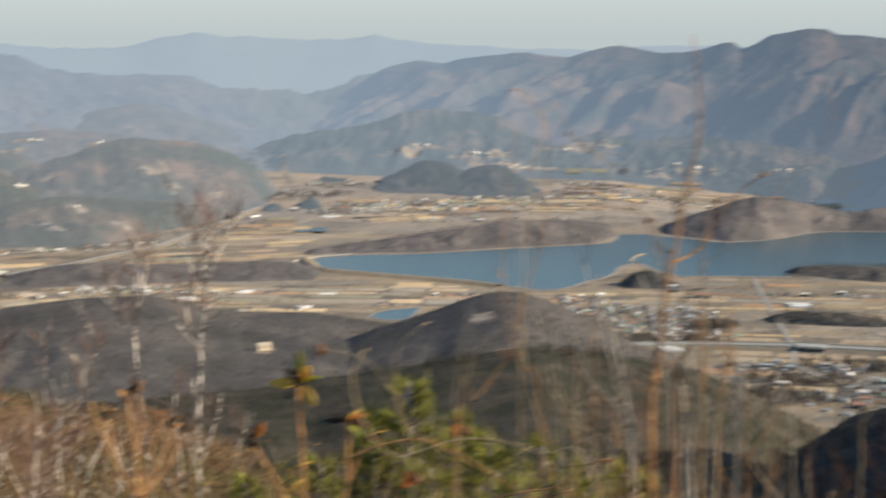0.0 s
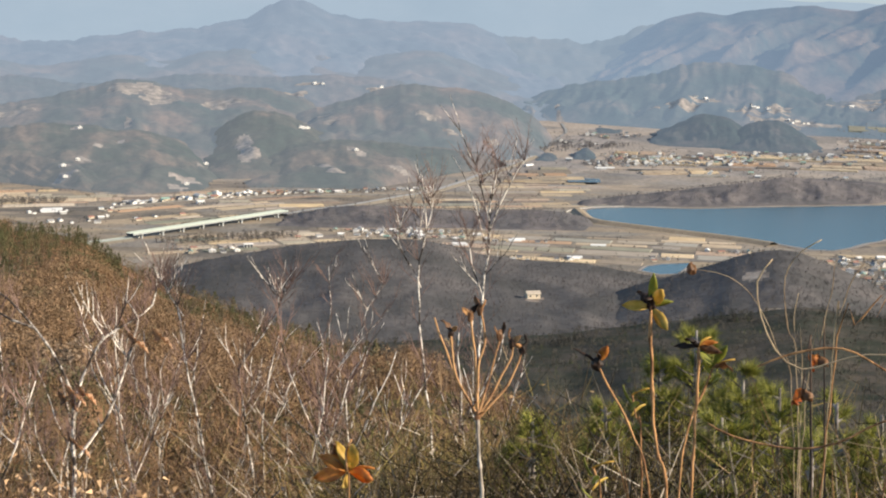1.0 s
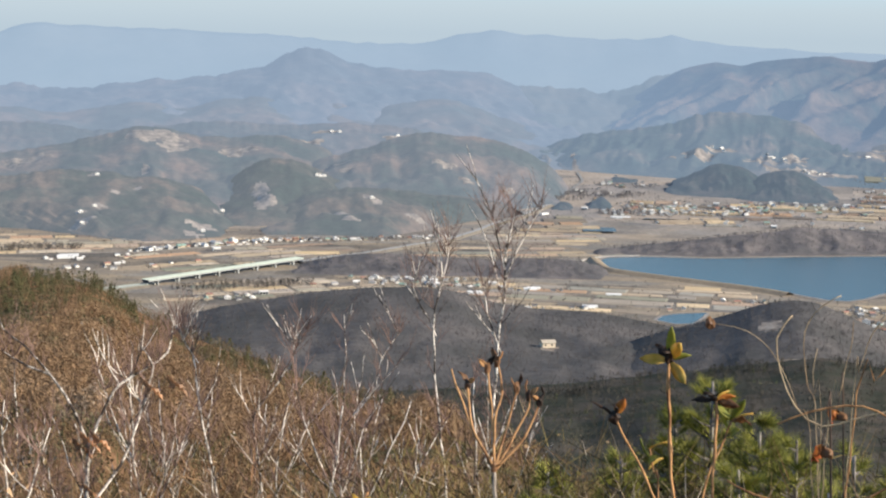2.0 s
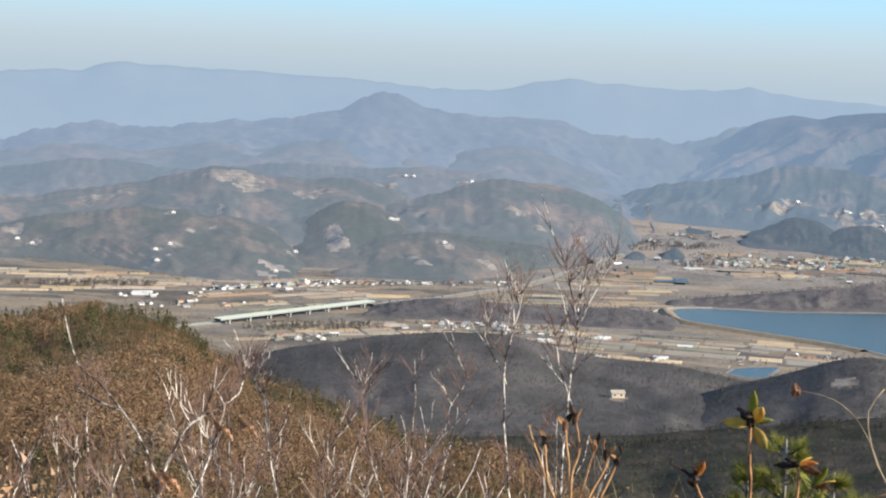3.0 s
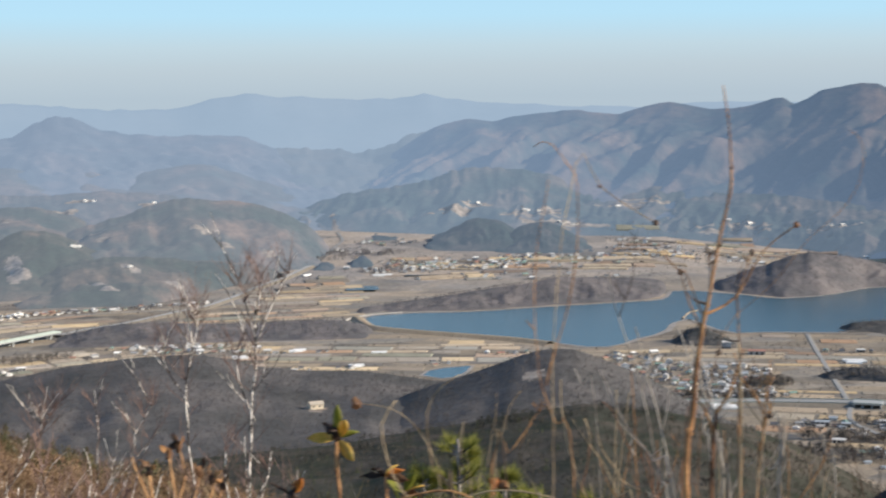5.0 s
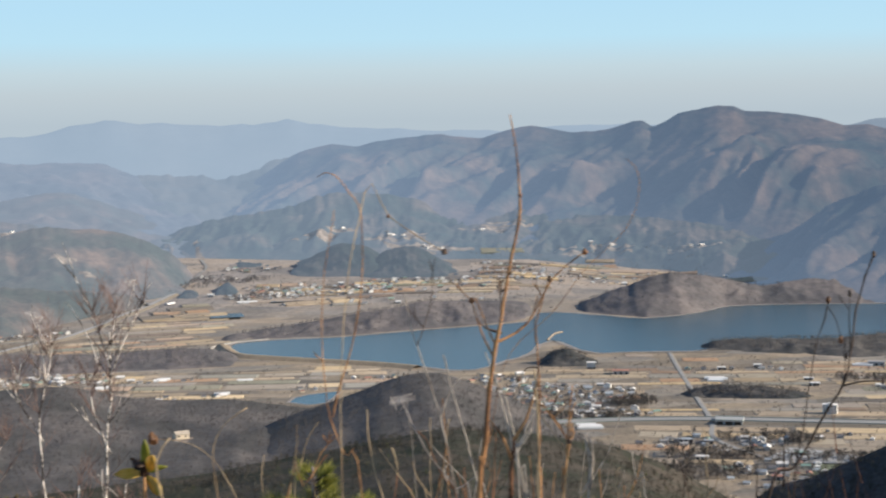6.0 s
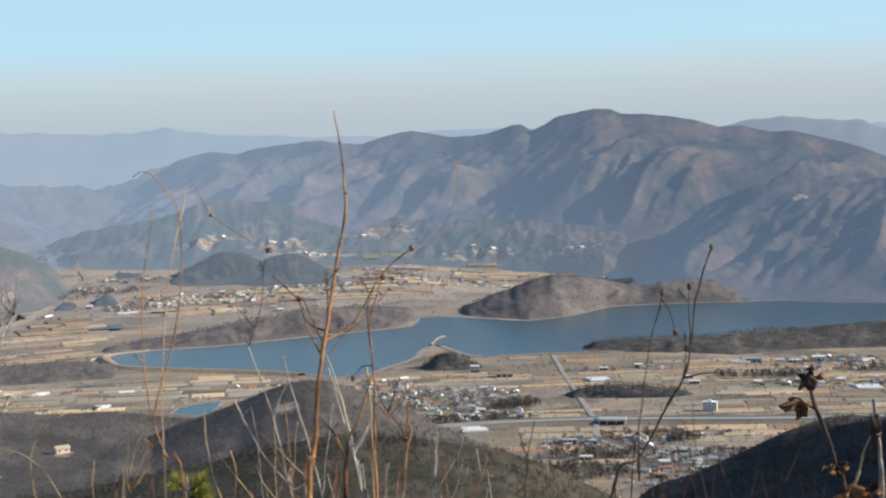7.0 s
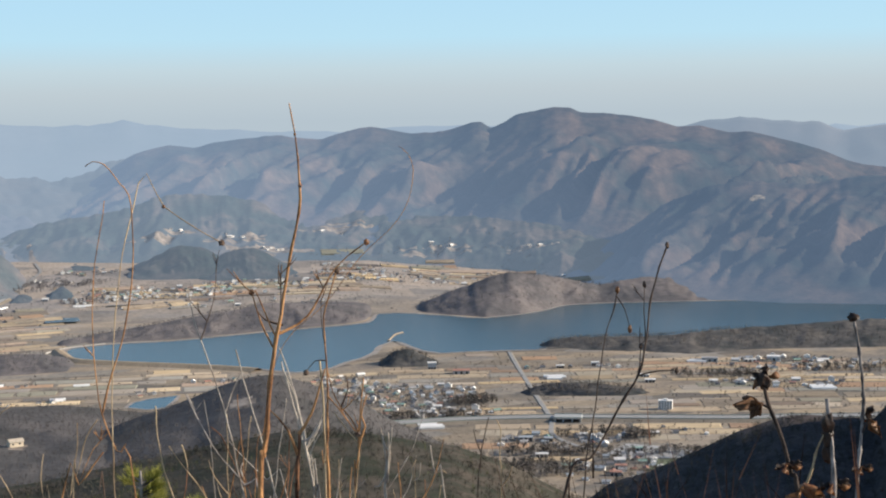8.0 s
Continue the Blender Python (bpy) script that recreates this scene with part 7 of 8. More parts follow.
plant('dry_weed', 'thin tan weed with short forks', 'weed', [
    ('stem', [(0.712, 2.24, -0.558), (0.71, 2.24, -0.533), (0.708, 2.241, -0.514), (0.713, 2.239, -0.503)], 1.3, 0.6, mat_tan, True),
    ('branch', [(0.71, 2.24, -0.533), (0.718, 2.238, -0.526), (0.72, 2.238, -0.507)], 0.9, 0.5, mat_pale, False),
], 'tall weeds and shoots')
plant('bare_shoot', 'white-barked young shoot with a knobbly stem', 'shoot', [
    ('stem', [(0.512, 2.231, -0.612), (0.509, 2.231, -0.579), (0.509, 2.231, -0.555), (0.501, 2.233, -0.529), (0.494, 2.235, -0.497), (0.487, 2.237, -0.464), (0.48, 2.238, -0.431), (0.466, 2.241, -0.382), (0.453, 2.244, -0.325)], 3.2, 0.9, mat_pale, True),
], 'tall weeds and shoots')
plant('dry_weed', 'two-armed tan weed over the wooded slope', 'weed', [
    ('stem', [(0.383, 2.157, -0.592), (0.373, 2.158, -0.564), (0.362, 2.16, -0.538), (0.349, 2.163, -0.505), (0.339, 2.165, -0.465), (0.334, 2.165, -0.425), (0.332, 2.166, -0.385)], 2.2, 0.8, mat_tan, True),
    ('branch', [(0.436, 2.146, -0.589), (0.411, 2.151, -0.55), (0.394, 2.154, -0.511), (0.376, 2.158, -0.483), (0.36, 2.161, -0.46), (0.348, 2.163, -0.441)], 2.0, 0.7, mat_tan, True),
    ('branch', [(0.365, 2.16, -0.44), (0.368, 2.159, -0.452), (0.372, 2.159, -0.476)], 1.2, 0.6, mat_tan, False),
], 'tall weeds and shoots')
plant('dry_weed', 'thin tan weed among young pines', 'weed', [
    ('stem', [(0.199, 1.983, -0.485), (0.21, 1.982, -0.463), (0.214, 1.981, -0.44), (0.221, 1.98, -0.404), (0.223, 1.98, -0.367)], 1.2, 0.5, mat_tan, True),
    ('branch', [(0.189, 1.984, -0.485), (0.18, 1.985, -0.463), (0.177, 1.986, -0.434), (0.181, 1.985, -0.404)], 1.0, 0.5, mat_tan, True),
], 'tall weeds and shoots')
plant('dry_weed', 'slim forked weed in the brush', 'weed', [
    ('stem', [(0.472, 2.24, -0.615), (0.463, 2.242, -0.582), (0.453, 2.244, -0.549), (0.443, 2.246, -0.516), (0.447, 2.245, -0.499)], 1.4, 0.6, mat_brown_stem, True),
    ('branch', [(0.477, 2.239, -0.597), (0.489, 2.236, -0.563), (0.496, 2.234, -0.538)], 1.1, 0.5, mat_pale, False),
    ('branch', [(0.458, 2.243, -0.565), (0.432, 2.249, -0.55), (0.422, 2.251, -0.517)], 1.0, 0.5, mat_tan, False),
], 'tall weeds and shoots')


def tip(top, k):
    """The tip of the plant's k-th stem, from the eye's place."""
    me = [c for c in top.children if c.name.split(".")[0] in ("stem", "branch", "trunk", "limb", "cane", "twig")][k].data
    q = [v.co for v in me.vertices][-7:]
    return sum(q, Vector()) / 7 + top.location - Vector((0, 0, EYE))


def whorl(top, at, leaves):
    for i, (dx, dz, dy, length, width, mt, roll) in enumerate(leaves):
        leaf(top, at, (dx, dy, dz), length, width, mt, roll=roll, crumple=0.9 if mt in (mat_leaf_brown, mat_bud) else 0.15)


# top leaves, buds and seed heads
q = tip(bud_q, 0)
whorl(bud_q, q, [(-1, 0.15, -0.2, 0.042, 0.017, mat_leaf_yellow, 1.2), (0.1, 1, 0.1, 0.052, 0.014, mat_leaf_olive, 0.3), (0.5, 0.9, -0.4, 0.04, 0.018, mat_leaf_yellow, 1.0), (0.8, -0.9, -0.3, 0.042, 0.018, mat_leaf_yellow, 1.3), (-0.5, 0.8, 0.3, 0.03, 0.016, mat_bud, 0.8), (0.9, 0.35, 0.4, 0.034, 0.013, mat_leaf_olive, 0.9), (-0.2, 0.7, -0.6, 0.03, 0.02, mat_bud, 0.2)])
head(bud_q, q + Vector((0, 0, 0.006)), 0.007, mat_bud, "bud", 1.0, 1.7)
q = tip(bud_r, 0)
whorl(bud_r, q, [(-1, 0.1, 0.1, 0.035, 0.011, mat_bud, 1.0), (1, -0.1, -0.2, 0.034, 0.014, mat_leaf_brown, 1.2), (0.4, 0.5, 0.2, 0.024, 0.012, mat_leaf_yellow, 0.6), (-0.5, 0.6, -0.2, 0.024, 0.012, mat_bud, 0.4), (0.8, 0.35, 0.2, 0.028, 0.012, mat_leaf_red, 0.9)])
q = tip(bud_s, 0)
whorl(bud_s, q, [(0.5, 1, 0, 0.036, 0.016, mat_leaf_red, 1.0), (-0.9, 0.9, 0, 0.045, 0.006, mat_bud, 0.5), (0.1, 1, -0.3, 0.026, 0.014, mat_bud, 0.7)])
head(bud_s, q, 0.009, mat_bud, "bud", 2.0, 1.4)
q = tip(bud_s2, 0)
whorl(bud_s2, q, [(0.5, 1, 0, 0.04, 0.014, mat_leaf_olive, 1.0), (-0.5, 0.6, 0, 0.035, 0.014, mat_leaf_olive, 0.8), (0.9, 0.2, -0.3, 0.03, 0.012, mat_leaf_brown, 0.4)])
for k in range(1, 8):
    q = tip(fork_t, k)
    head(fork_t, q, 0.0055, mat_bud if k in (1, 5, 6) else mat_leaf_brown, "bud", k * 1.7, 2.0)
    whorl(fork_t, q, [(0.4 * (-1) ** k, 0.9, 0.2, 0.026, 0.009, mat_leaf_brown if k % 2 else mat_bud, 0.5 * k), (-0.5 * (-1) ** k, 0.6, -0.3, 0.022, 0.009, mat_orange, 0.9 * k)])
q = tip(leafy_u, 0)
whorl(leafy_u, q - Vector((0.006, 0, 0.042)), [(0.35, 1, -0.2, 0.0429, 0.0221, mat_leaf_yellow, 1.1), (-0.25, 1, 0.2, 0.039, 0.017, mat_leaf_yellow, 0.7), (-0.9, 0.7, -0.2, 0.039, 0.0204, mat_leaf_red, 1.0), (0.95, -0.1, -0.3, 0.039, 0.0204, mat_leaf_red, 1.2), (0.9, 0.3, 0.1, 0.0351, 0.0119, mat_leaf_red, 0.5), (-0.9, -0.15, -0.2, 0.0429, 0.0187, mat_leaf_red, 1.3), (0.1, -0.3, -0.8, 0.0312, 0.0187, mat_leaf_yellow, 1.2), (-0.6, 1, 0.4, 0.039, 0.017, mat_leaf_brown, 0.8)])
for top, n in ((leafy_v, 6), (leafy_w, 6), (bud_s2, 3)):
    q = tip(top, 0)
    for i in range(n):
        a = i * 2.4
        leaf(top, q - Vector((0, 0, 0.012 * i)), (math.cos(a), math.sin(a), 0.7), 0.034, 0.014, mat_leaf_olive if i % 3 else mat_leaf_yellow, roll=a)
q = tip(weed_a, 0)
head(weed_a, q, 0.0009, mat_stem_dark, seed=4)
head(weed_a, (0.472, 1.775, -0.074), 0.0022, mat_leaf_brown, seed=5)
head(weed_a, (0.468, 1.778, -0.016), 0.0016, mat_leaf_brown, seed=6)
for k in (1, 2):
    head(weed_a, tip(weed_a, k), 0.0032, mat_leaf_brown, seed=k)
for k in (0, 1, 3):
    head(weed_b, tip(weed_b, k), 0.0035, mat_stem_dark, seed=k + 9)
weed_e = plant("dry_weed", "hair-thin dry weed arm with dark seed heads", "weed", [("stem", [(0.27, 1.66, -0.9), (0.25, 1.66, -0.3), (0.292, 1.76, -0.066), (0.317, 1.755, -0.092), (0.347, 1.748, -0.114), (0.378, 1.741, -0.133)], 0.9, 0.5, mat_tan, True)])
head(weed_e, tip(weed_e, 0), 0.0036, mat_stem_dark, seed=3.3, tall=0.9)
head(weed_e, (0.317, 1.755, -0.092), 0.0018, mat_leaf_brown, seed=3.9)
for k in range(4):
    head(branch_e, tip(branch_e, k), 0.003, mat_stem_dark, "bud", k * 2.2, 1.8)
for k in range(2):
    head(branch_f, tip(branch_f, k), 0.003, mat_leaf_brown, "bud", k * 2.2, 1.8)
q = tip(stalk_g, 0)
head(stalk_g, q, 0.015, mat_bud, seed=7.1, tall=1.5)
whorl(stalk_g, q, [(0.9, 0.5, 0, 0.04, 0.02, mat_leaf_brown, 0.4), (-0.8, 0.6, 0.2, 0.035, 0.02, mat_bud, 1.2), (0.3, 1, -0.2, 0.045, 0.012, mat_bud, 2.0), (-0.6, -0.3, 0.1, 0.03, 0.02, mat_leaf_brown, 0.8)])
head(stalk_g, q + Vector((0.004, 0, 0.03)), 0.010, mat_bud, seed=7.9, tall=0.6)
q = tip(stalk_g, 1)
whorl(stalk_g, q, [(-1, 0.1, 0, 0.07, 0.035, mat_leaf_brown, 1.2), (-0.8, -0.5, -0.3, 0.045, 0.03, mat_leaf_brown, 0.7), (-0.9, 0.3, 0.2, 0.05, 0.025, mat_leaf_brown, 2.0)])
q = tip(stalk_h, 0)
head(stalk_h, q, 0.018, mat_bud, seed=8.8, tall=0.8)
whorl(stalk_h, tip(stalk_h, 1), [(0.7, -1, 0, 0.06, 0.035, mat_leaf_brown, 1.0), (0.5, -0.8, 0.2, 0.05, 0.03, mat_leaf_brown, 2.2), (0.2, 0.8, 0, 0.04, 0.03, mat_bud, 0.6)])
q = tip(stalk_i, 0)
for k in range(3):
    head(stalk_i, q - Vector((0, 0, 0.03 * k)), 0.013, mat_bud, seed=k * 3 + 0.2, tall=1.8)
whorl(stalk_i, q - Vector((0.06, 0, 0.13)), [(-0.6, -1, 0, 0.08, 0.035, mat_leaf_brown, 0.9), (0.9, -0.4, 0, 0.05, 0.03, mat_leaf_brown, 1.2)])
for top, at, n in ((stalk_g, (1.94, 3.47, -0.86), 4), (stalk_i, (1.76, 2.915, -0.77), 4), (stalk_h, (2.63, 4.33, -1.10), 4)):
    whorl(top, Vector(at), [(math.cos(2.3 * k), math.sin(3.1 * k), -0.3, 0.036, 0.022, (mat_leaf_brown, mat_bud)[k % 2], 0.7 * k) for k in range(n)])
head(curl_n, tip(curl_n, 0), 0.006, mat_leaf_brown, seed=1.3, tall=1.4)
for at, size in (((0.125, 1.572, -0.424), 0.019), ((0.251, 2.225, -0.539), 0.024)):
    lv = new("dead_leaf")
    lv.location = Vector(at) + Vector((0, 0, EYE))
    leaf(lv, at, (-0.5, 0.2, -0.6), size, size * 0.8, mat_leaf_red, "blade", 0.5, 1.0, 0.9)
    leaf(lv, at, (0.6, -0.3, -0.9), size * 0.8, size * 0.6, mat_leaf_brown, "blade", 0.5, 2.0, 0.9)
    v, f = tube_data([Vector((0, 0, 0)), Vector((0.01, 0.03, 0.05)), Vector((0.03, 0.05, -0.25)), Vector((0.05, 0.08, -0.9))], 0.001, 0.0015)
    mesh_object("stalk", v, f, mat_stem_dark, lv)
    tagged(lv, "curled reddish dead leaf on a thin stalk", "leaf", "dead leaves")


def twigs(top, seed, n, length, r, material, label="", name="twig_spray", low=0.35):
    """Fine side twigs along the plant's limbs, as one spray."""
    tr = random.Random(seed)
    verts, faces = [], []
    limbs = [c for c in top.children if c.name.split(".")[0] in ("trunk", "limb", "stem", "branch")]
    for _ in range(n):
        lb = tr.choice(limbs[1:] + limbs[-1:] if len(limbs) > 1 else limbs)
        vs = lb.data.vertices
        rings_n = len(vs) // 7
        i = int(rings_n * tr.uniform(low, 0.98))
        p = vs[min(i, rings_n - 1) * 7].co.copy()
        a = tr.uniform(0, 6.283)
        d = Vector((math.cos(a) * 0.6, math.sin(a) * 0.6, tr.uniform(0.5, 1.3))).normalized()
        ln = length * tr.uniform(0.35, 1.0)
        pts = [p, p + d * ln * 0.5 + Vector((0, 0, tr.uniform(-0.02, 0.04) * ln)), p + d * ln + Vector((tr.uniform(-0.1, 0.1), tr.uniform(-0.1, 0.1), 0.15)) * ln]
        for sub in range(3):
            if sub:
                b = tr.uniform(0, 6.283)
                e = (d + Vector((math.cos(b), math.sin(b), 0.4)) * 0.6).normalized()
                s0 = pts[1] if sub == 1 else pts[0].lerp(pts[1], 0.7)
                use = [s0, s0 + e * ln * 0.25, s0 + e * ln * 0.5 + Vector((0, 0, 0.05 * ln))]
            else:
                use = pts
            use = smoothed(use, ln * 0.12)
            use = [p2 + 0.05 * ln * Vector((noise.noise(p2 * 6), noise.noise(p2 * 6 + Vector((9, 0, 0))), 0)) for p2 in use]
            v, f = tube_data(use, r * (1 if not sub else 0.7), r * 0.35, 3)
            faces += [tuple(k + len(verts) for k in g) for g in f]
            verts += v
    o = mesh_object(name, verts, faces, material, top)
    tagged(o, label, kind="stuff")


mat_twig_red = bark("reddish_twigs", (0.25, 0.16, 0.13), (0.12, 0.075, 0.06), 5, 0.5)
for top, n, ln in ((tree_1, 110, 0.5), (tree_2, 90, 0.5), (tree_3, 120, 0.45), (tree_4, 120, 0.5), (tree_5, 120, 0.5), (tree_6, 110, 0.5), (tree_7, 80, 0.45), (tree_8, 80, 0.45), (tree_9, 60, 0.4)):
    twigs(top, n + 5, 7, 0.8, 0.007, mat_bark, "crooked pale side limbs", "limb_spray", 0.15)
    twigs(top, n + int(ln * 100), n, ln, 0.0038, mat_twig_red, "fine reddish twigs")
for top, at in ((tree_3, (-4.13, 12.77, -3.50)), (tree_3, (-4.05, 12.80, -3.50)), (tree_3, (-4.2, 12.78, -3.56)), (tree_3, (-3.65, 13.0, -3.08)), (tree_3, (-3.45, 13.05, -3.05)), (tree_3, (-4.1, 12.75, -3.95))):
    for i in range(3):
        leaf(top, at, (math.cos(i * 2.2), math.sin(i * 2.2) * 0.4, -0.3 + 0.3 * i), 0.11, 0.075, mat_dry_leaf, "dead_leaf", 0.5, i * 1.3, 0.7)

for top, n, ln, mt in ((weed_a, 9, 0.035, mat_orange), (weed_b, 9, 0.035, mat_orange), (weed_c, 5, 0.02, mat_orange), (branch_e, 7, 0.03, mat_stem_dark), (branch_f, 4, 0.02, mat_stem_dark), (white_j, 6, 0.03, mat_stem_dark), (white_k, 8, 0.06, mat_pale), (fork_t, 10, 0.03, mat_tan), (bud_q, 3, 0.03, mat_orange), (bud_r, 4, 0.03, mat_orange)):
    twigs(top, n * 3, n, ln, 0.0009, mt, "thin side shoots", "side_shoot", 0.3)
# slim stems between the tall weeds
sr = random.Random(77)
for hd, el, r in ((10.5, -10.3, 2.5), (11.3, -10.4, 2.8), (11.7, -11.2, 2.3), (12.8, -9.8, 2.6), (13.45, -11.8, 2.4), (14.0, -12.0, 2.7), (15.0, -11.9, 2.5), (16.2, -10.9, 2.9), (16.65, -12.1, 2.5), (17.5, -12.7, 2.6), (10.0, -12.2, 2.2), (12.2, -12.0, 2.2), (11.2, -9.6, 2.4), (13.1, -10.8, 2.3), (14.5, -11.6, 2.2), (15.6, -12.2, 2.4), (18.3, -12.9, 2.6)):
    x, y, _ = polar(hd, r, 0)
    zt, z0 = r * math.tan(radians(el)), summit_z(x, y) - EYE
    h, lean, bow = zt - z0, sr.uniform(-0.22, 0.22), sr.uniform(-0.06, 0.06)
    def rise(t):
        return (x + lean * (t - 1) + bow * math.sin(6 * t), y + 0.02 * math.sin(4 * t), z0 + h * t)
    mt = sr.choice((mat_orange, mat_tan, mat_orange, mat_pale, mat_brown_stem))
    stems = [("stem", [rise(0.0), rise(0.3), rise(0.55), rise(0.75), rise(0.9), rise(1.0)], 2.6, 0.6, mt, False)]
    for k in range(sr.choice((3, 4, 5, 6))):
        t, sx, ln = sr.uniform(0.55, 0.95), sr.choice((-1, 1)), sr.uniform(0.04, 0.15)
        a, b, c = rise(t)
        stems.append(("branch", [(a, b, c), (a + sx * ln * 0.35, b, c + ln * 0.5), (a + sx * ln * 0.5, b, c + ln)], 1.3, 0.4, mt, False))
    slim = plant("dry_weed", sr.choice(("slim forked tan weed stem", "slim orange weed stem with short side shoots")), "weed", stems, "slim dry weeds")
    twigs(slim, int(hd * 10), 6, 0.04, 0.0007, mt, "thin side shoots", "side_shoot", 0.4)
# more saplings of the thicket
tr = random.Random(21)
for i in range(26):
    hd, r = tr.uniform(-25, -2.5), tr.uniform(12, 27)
    x, y, _ = polar(hd, r, 0)
    el = tr.uniform(-15.5, -10.5)
    zt = r * math.tan(radians(el))
    z0 = summit_z(x, y) - EYE
    lean = tr.uniform(-0.5, 0.5)
    h = zt - z0
    def along(t, sway=0.0):
        return (x + lean * t * t + sway + 0.06 * math.sin(9 * t + i), y + 0.1 * math.sin(5 * t), z0 + h * t)
    stems = [("trunk", [along(0.05), along(0.35), along(0.6), along(0.8), along(1.0)], 15 * r / 18, 5, mat_bark, True)]
    for k in range(tr.choice((1, 2, 2, 3))):
        t = tr.uniform(0.5, 0.8)
        sx, ln = tr.choice((-1, 1)), tr.uniform(0.6, 1.3)
        a, b, c = along(t)
        stems.append(("limb", [(a, b, c), (a + sx * 0.22 * ln, b, c + 0.45 * ln), (a + sx * 0.4 * ln, b + 0.05, c + 1.0 * ln)], 9, 4, mat_bark, False))
    sap = plant("sapling", tr.choice(("thin white-barked sapling in the thicket", "crooked grey-white sapling in the thicket")), "tree", stems, "white-barked saplings")
    twigs(sap, i + 50, 4, 0.7, 0.006, mat_bark, "crooked pale side limbs", "limb_spray", 0.15)
    twigs(sap, i, 60, 0.45, 0.0045, mat_twig_red, "fine reddish twigs")

# ---- thicket, pines and grass on the summit slope ----
def brush_crown(seed, n, leaves):
    """A leafless shrub one unit high whose bent twigs cross at all angles, with some dry leaves left."""
    r2 = np.random.default_rng(seed)
    h = r2.uniform(0.35, 0.85, n)
    a = np.stack([r2.normal(0, 0.10, n), r2.normal(0, 0.10, n), h], 1)
    d = np.stack([r2.normal(0, 0.075, n), r2.normal(0, 0.075, n), r2.uniform(0.0, 0.16, n)], 1)
    b = a + d
    e = b + d * 0.5 + r2.normal(0, 0.04, (n, 3))
    stems = np.zeros((7, 3))
    tops = np.stack([r2.normal(0, 0.13, 7), r2.normal(0, 0.13, 7), r2.uniform(0.7, 1.0, 7)], 1)
    c = np.stack([r2.normal(0, 0.16, leaves), r2.normal(0, 0.16, leaves), r2.uniform(0.3, 0.95, leaves)], 1)
    return np.concatenate([blades(r2, stems, tops, np.full(7, 0.0035)), blades(r2, a, b, np.full(n, 0.0017)), blades(r2, b, e, np.full(n, 0.0011)), specks(r2, c, r2.uniform(0.5, 1.5, leaves) * 0.007)])


def limb_crown(seed, n):
    """A few crooked pale limbs, forked once or twice, one unit high."""
    r2 = np.random.default_rng(seed)
    out = []
    for _ in range(n):
        p = np.array([r2.normal(0, 0.05), r2.normal(0, 0.05), r2.uniform(0.2, 0.6)])
        d = np.array([r2.normal(0, 0.5), r2.normal(0, 0.5), 1.0])
        w = 0.0042
        for k in range(5):
            q = p + d / np.linalg.norm(d) * r2.uniform(0.05, 0.10)
            seg = blades(r2, np.array([p, q]), np.array([q + (q - p) * 0.15, p]), np.array([w, w * 0.85]))
            out.append(seg)
            if k > 1 and r2.uniform() < 0.6:
                e = d + r2.normal(0, 0.6, 3)
                out.append(blades(r2, np.array([q]), np.array([q + e / np.linalg.norm(e) * 0.09]), np.array([w * 0.5])))
            p, d, w = q, d + r2.normal(0, 0.28, 3), w * 0.8
    return np.concatenate(out)


mat_thicket = leafmat("thicket_twigs", (0.06, 0.035, 0.02), (0.13, 0.075, 0.04), (0.24, 0.145, 0.08), (0.32, 0.22, 0.13), (0.11, 0.09, 0.035), (0.20, 0.10, 0.05), patch=0.4)
spots, low = [], []
for _ in range(520):
    hd, r = nr.uniform(-27, 3), nr.uniform(9, 27)
    x, y, _z = polar(hd, r, 0)
    el = nr.uniform(-20.5, -17.2) if r < 16 else nr.uniform(-20, -14.6) if hd > -10 else nr.uniform(-19.5, -13.4)
    g = summit_z(x, y)
    spots.append((x, y, g, EYE + r * math.tan(radians(el)) - g))
forest("thicket", [brush_crown(i + 120, 110, 90) for i in range(6)], spots, mat_thicket, "rust brown leafless thicket with dry leaves", "brush", seed=11)
spots = []
for _ in range(260):
    hd, r = nr.uniform(-8, 20), nr.uniform(4.5, 9)
    x, y, _z = polar(hd, r, 0)
    el = nr.uniform(-19.5, -16.4) if 2.5 < hd < 14 else nr.uniform(-19, -15.2)
    g = summit_z(x, y)
    spots.append((x, y, g, EYE + r * math.tan(radians(el)) - g))
pale_spots = []
for _ in range(60):
    hd, r = nr.uniform(-26, 1), nr.uniform(10, 24)
    x, y, _z = polar(hd, r, 0)
    g = summit_z(x, y)
    pale_spots.append((x, y, g, EYE + r * math.tan(radians(nr.uniform(-18, -12.5))) - g))
mat_palebranch = leafmat("pale_branches", (0.10, 0.08, 0.065), (0.34, 0.29, 0.24), (0.55, 0.48, 0.40), patch=0.6)
forest("bare_branches", [limb_crown(i + 170, 9) for i in range(6)], pale_spots, mat_palebranch, "tangle of pale bare branches in the thicket", "brush", seed=14)
# near-black tones paint the shaded gaps between twigs; the last is pale twigs
mat_shade_twigs = leafmat("dull_twigs", (0.02, 0.015, 0.01), (0.05, 0.035, 0.02), (0.08, 0.055, 0.03), (0.025, 0.02, 0.012), (0.05, 0.035, 0.02), (0.10, 0.07, 0.03), (0.04, 0.03, 0.018), (0.46, 0.39, 0.31), patch=0.8)
forest("thicket", [brush_crown(i + 140, 100, 40) for i in range(6)], spots, mat_shade_twigs, "tangled grey and tan twigs on the slope", "brush", seed=12)
mat_redbrush = leafmat("red_brown_leaves", (0.03, 0.016, 0.011), (0.06, 0.026, 0.016), (0.10, 0.045, 0.026), (0.02, 0.014, 0.011), patch=2.0)
spots = []
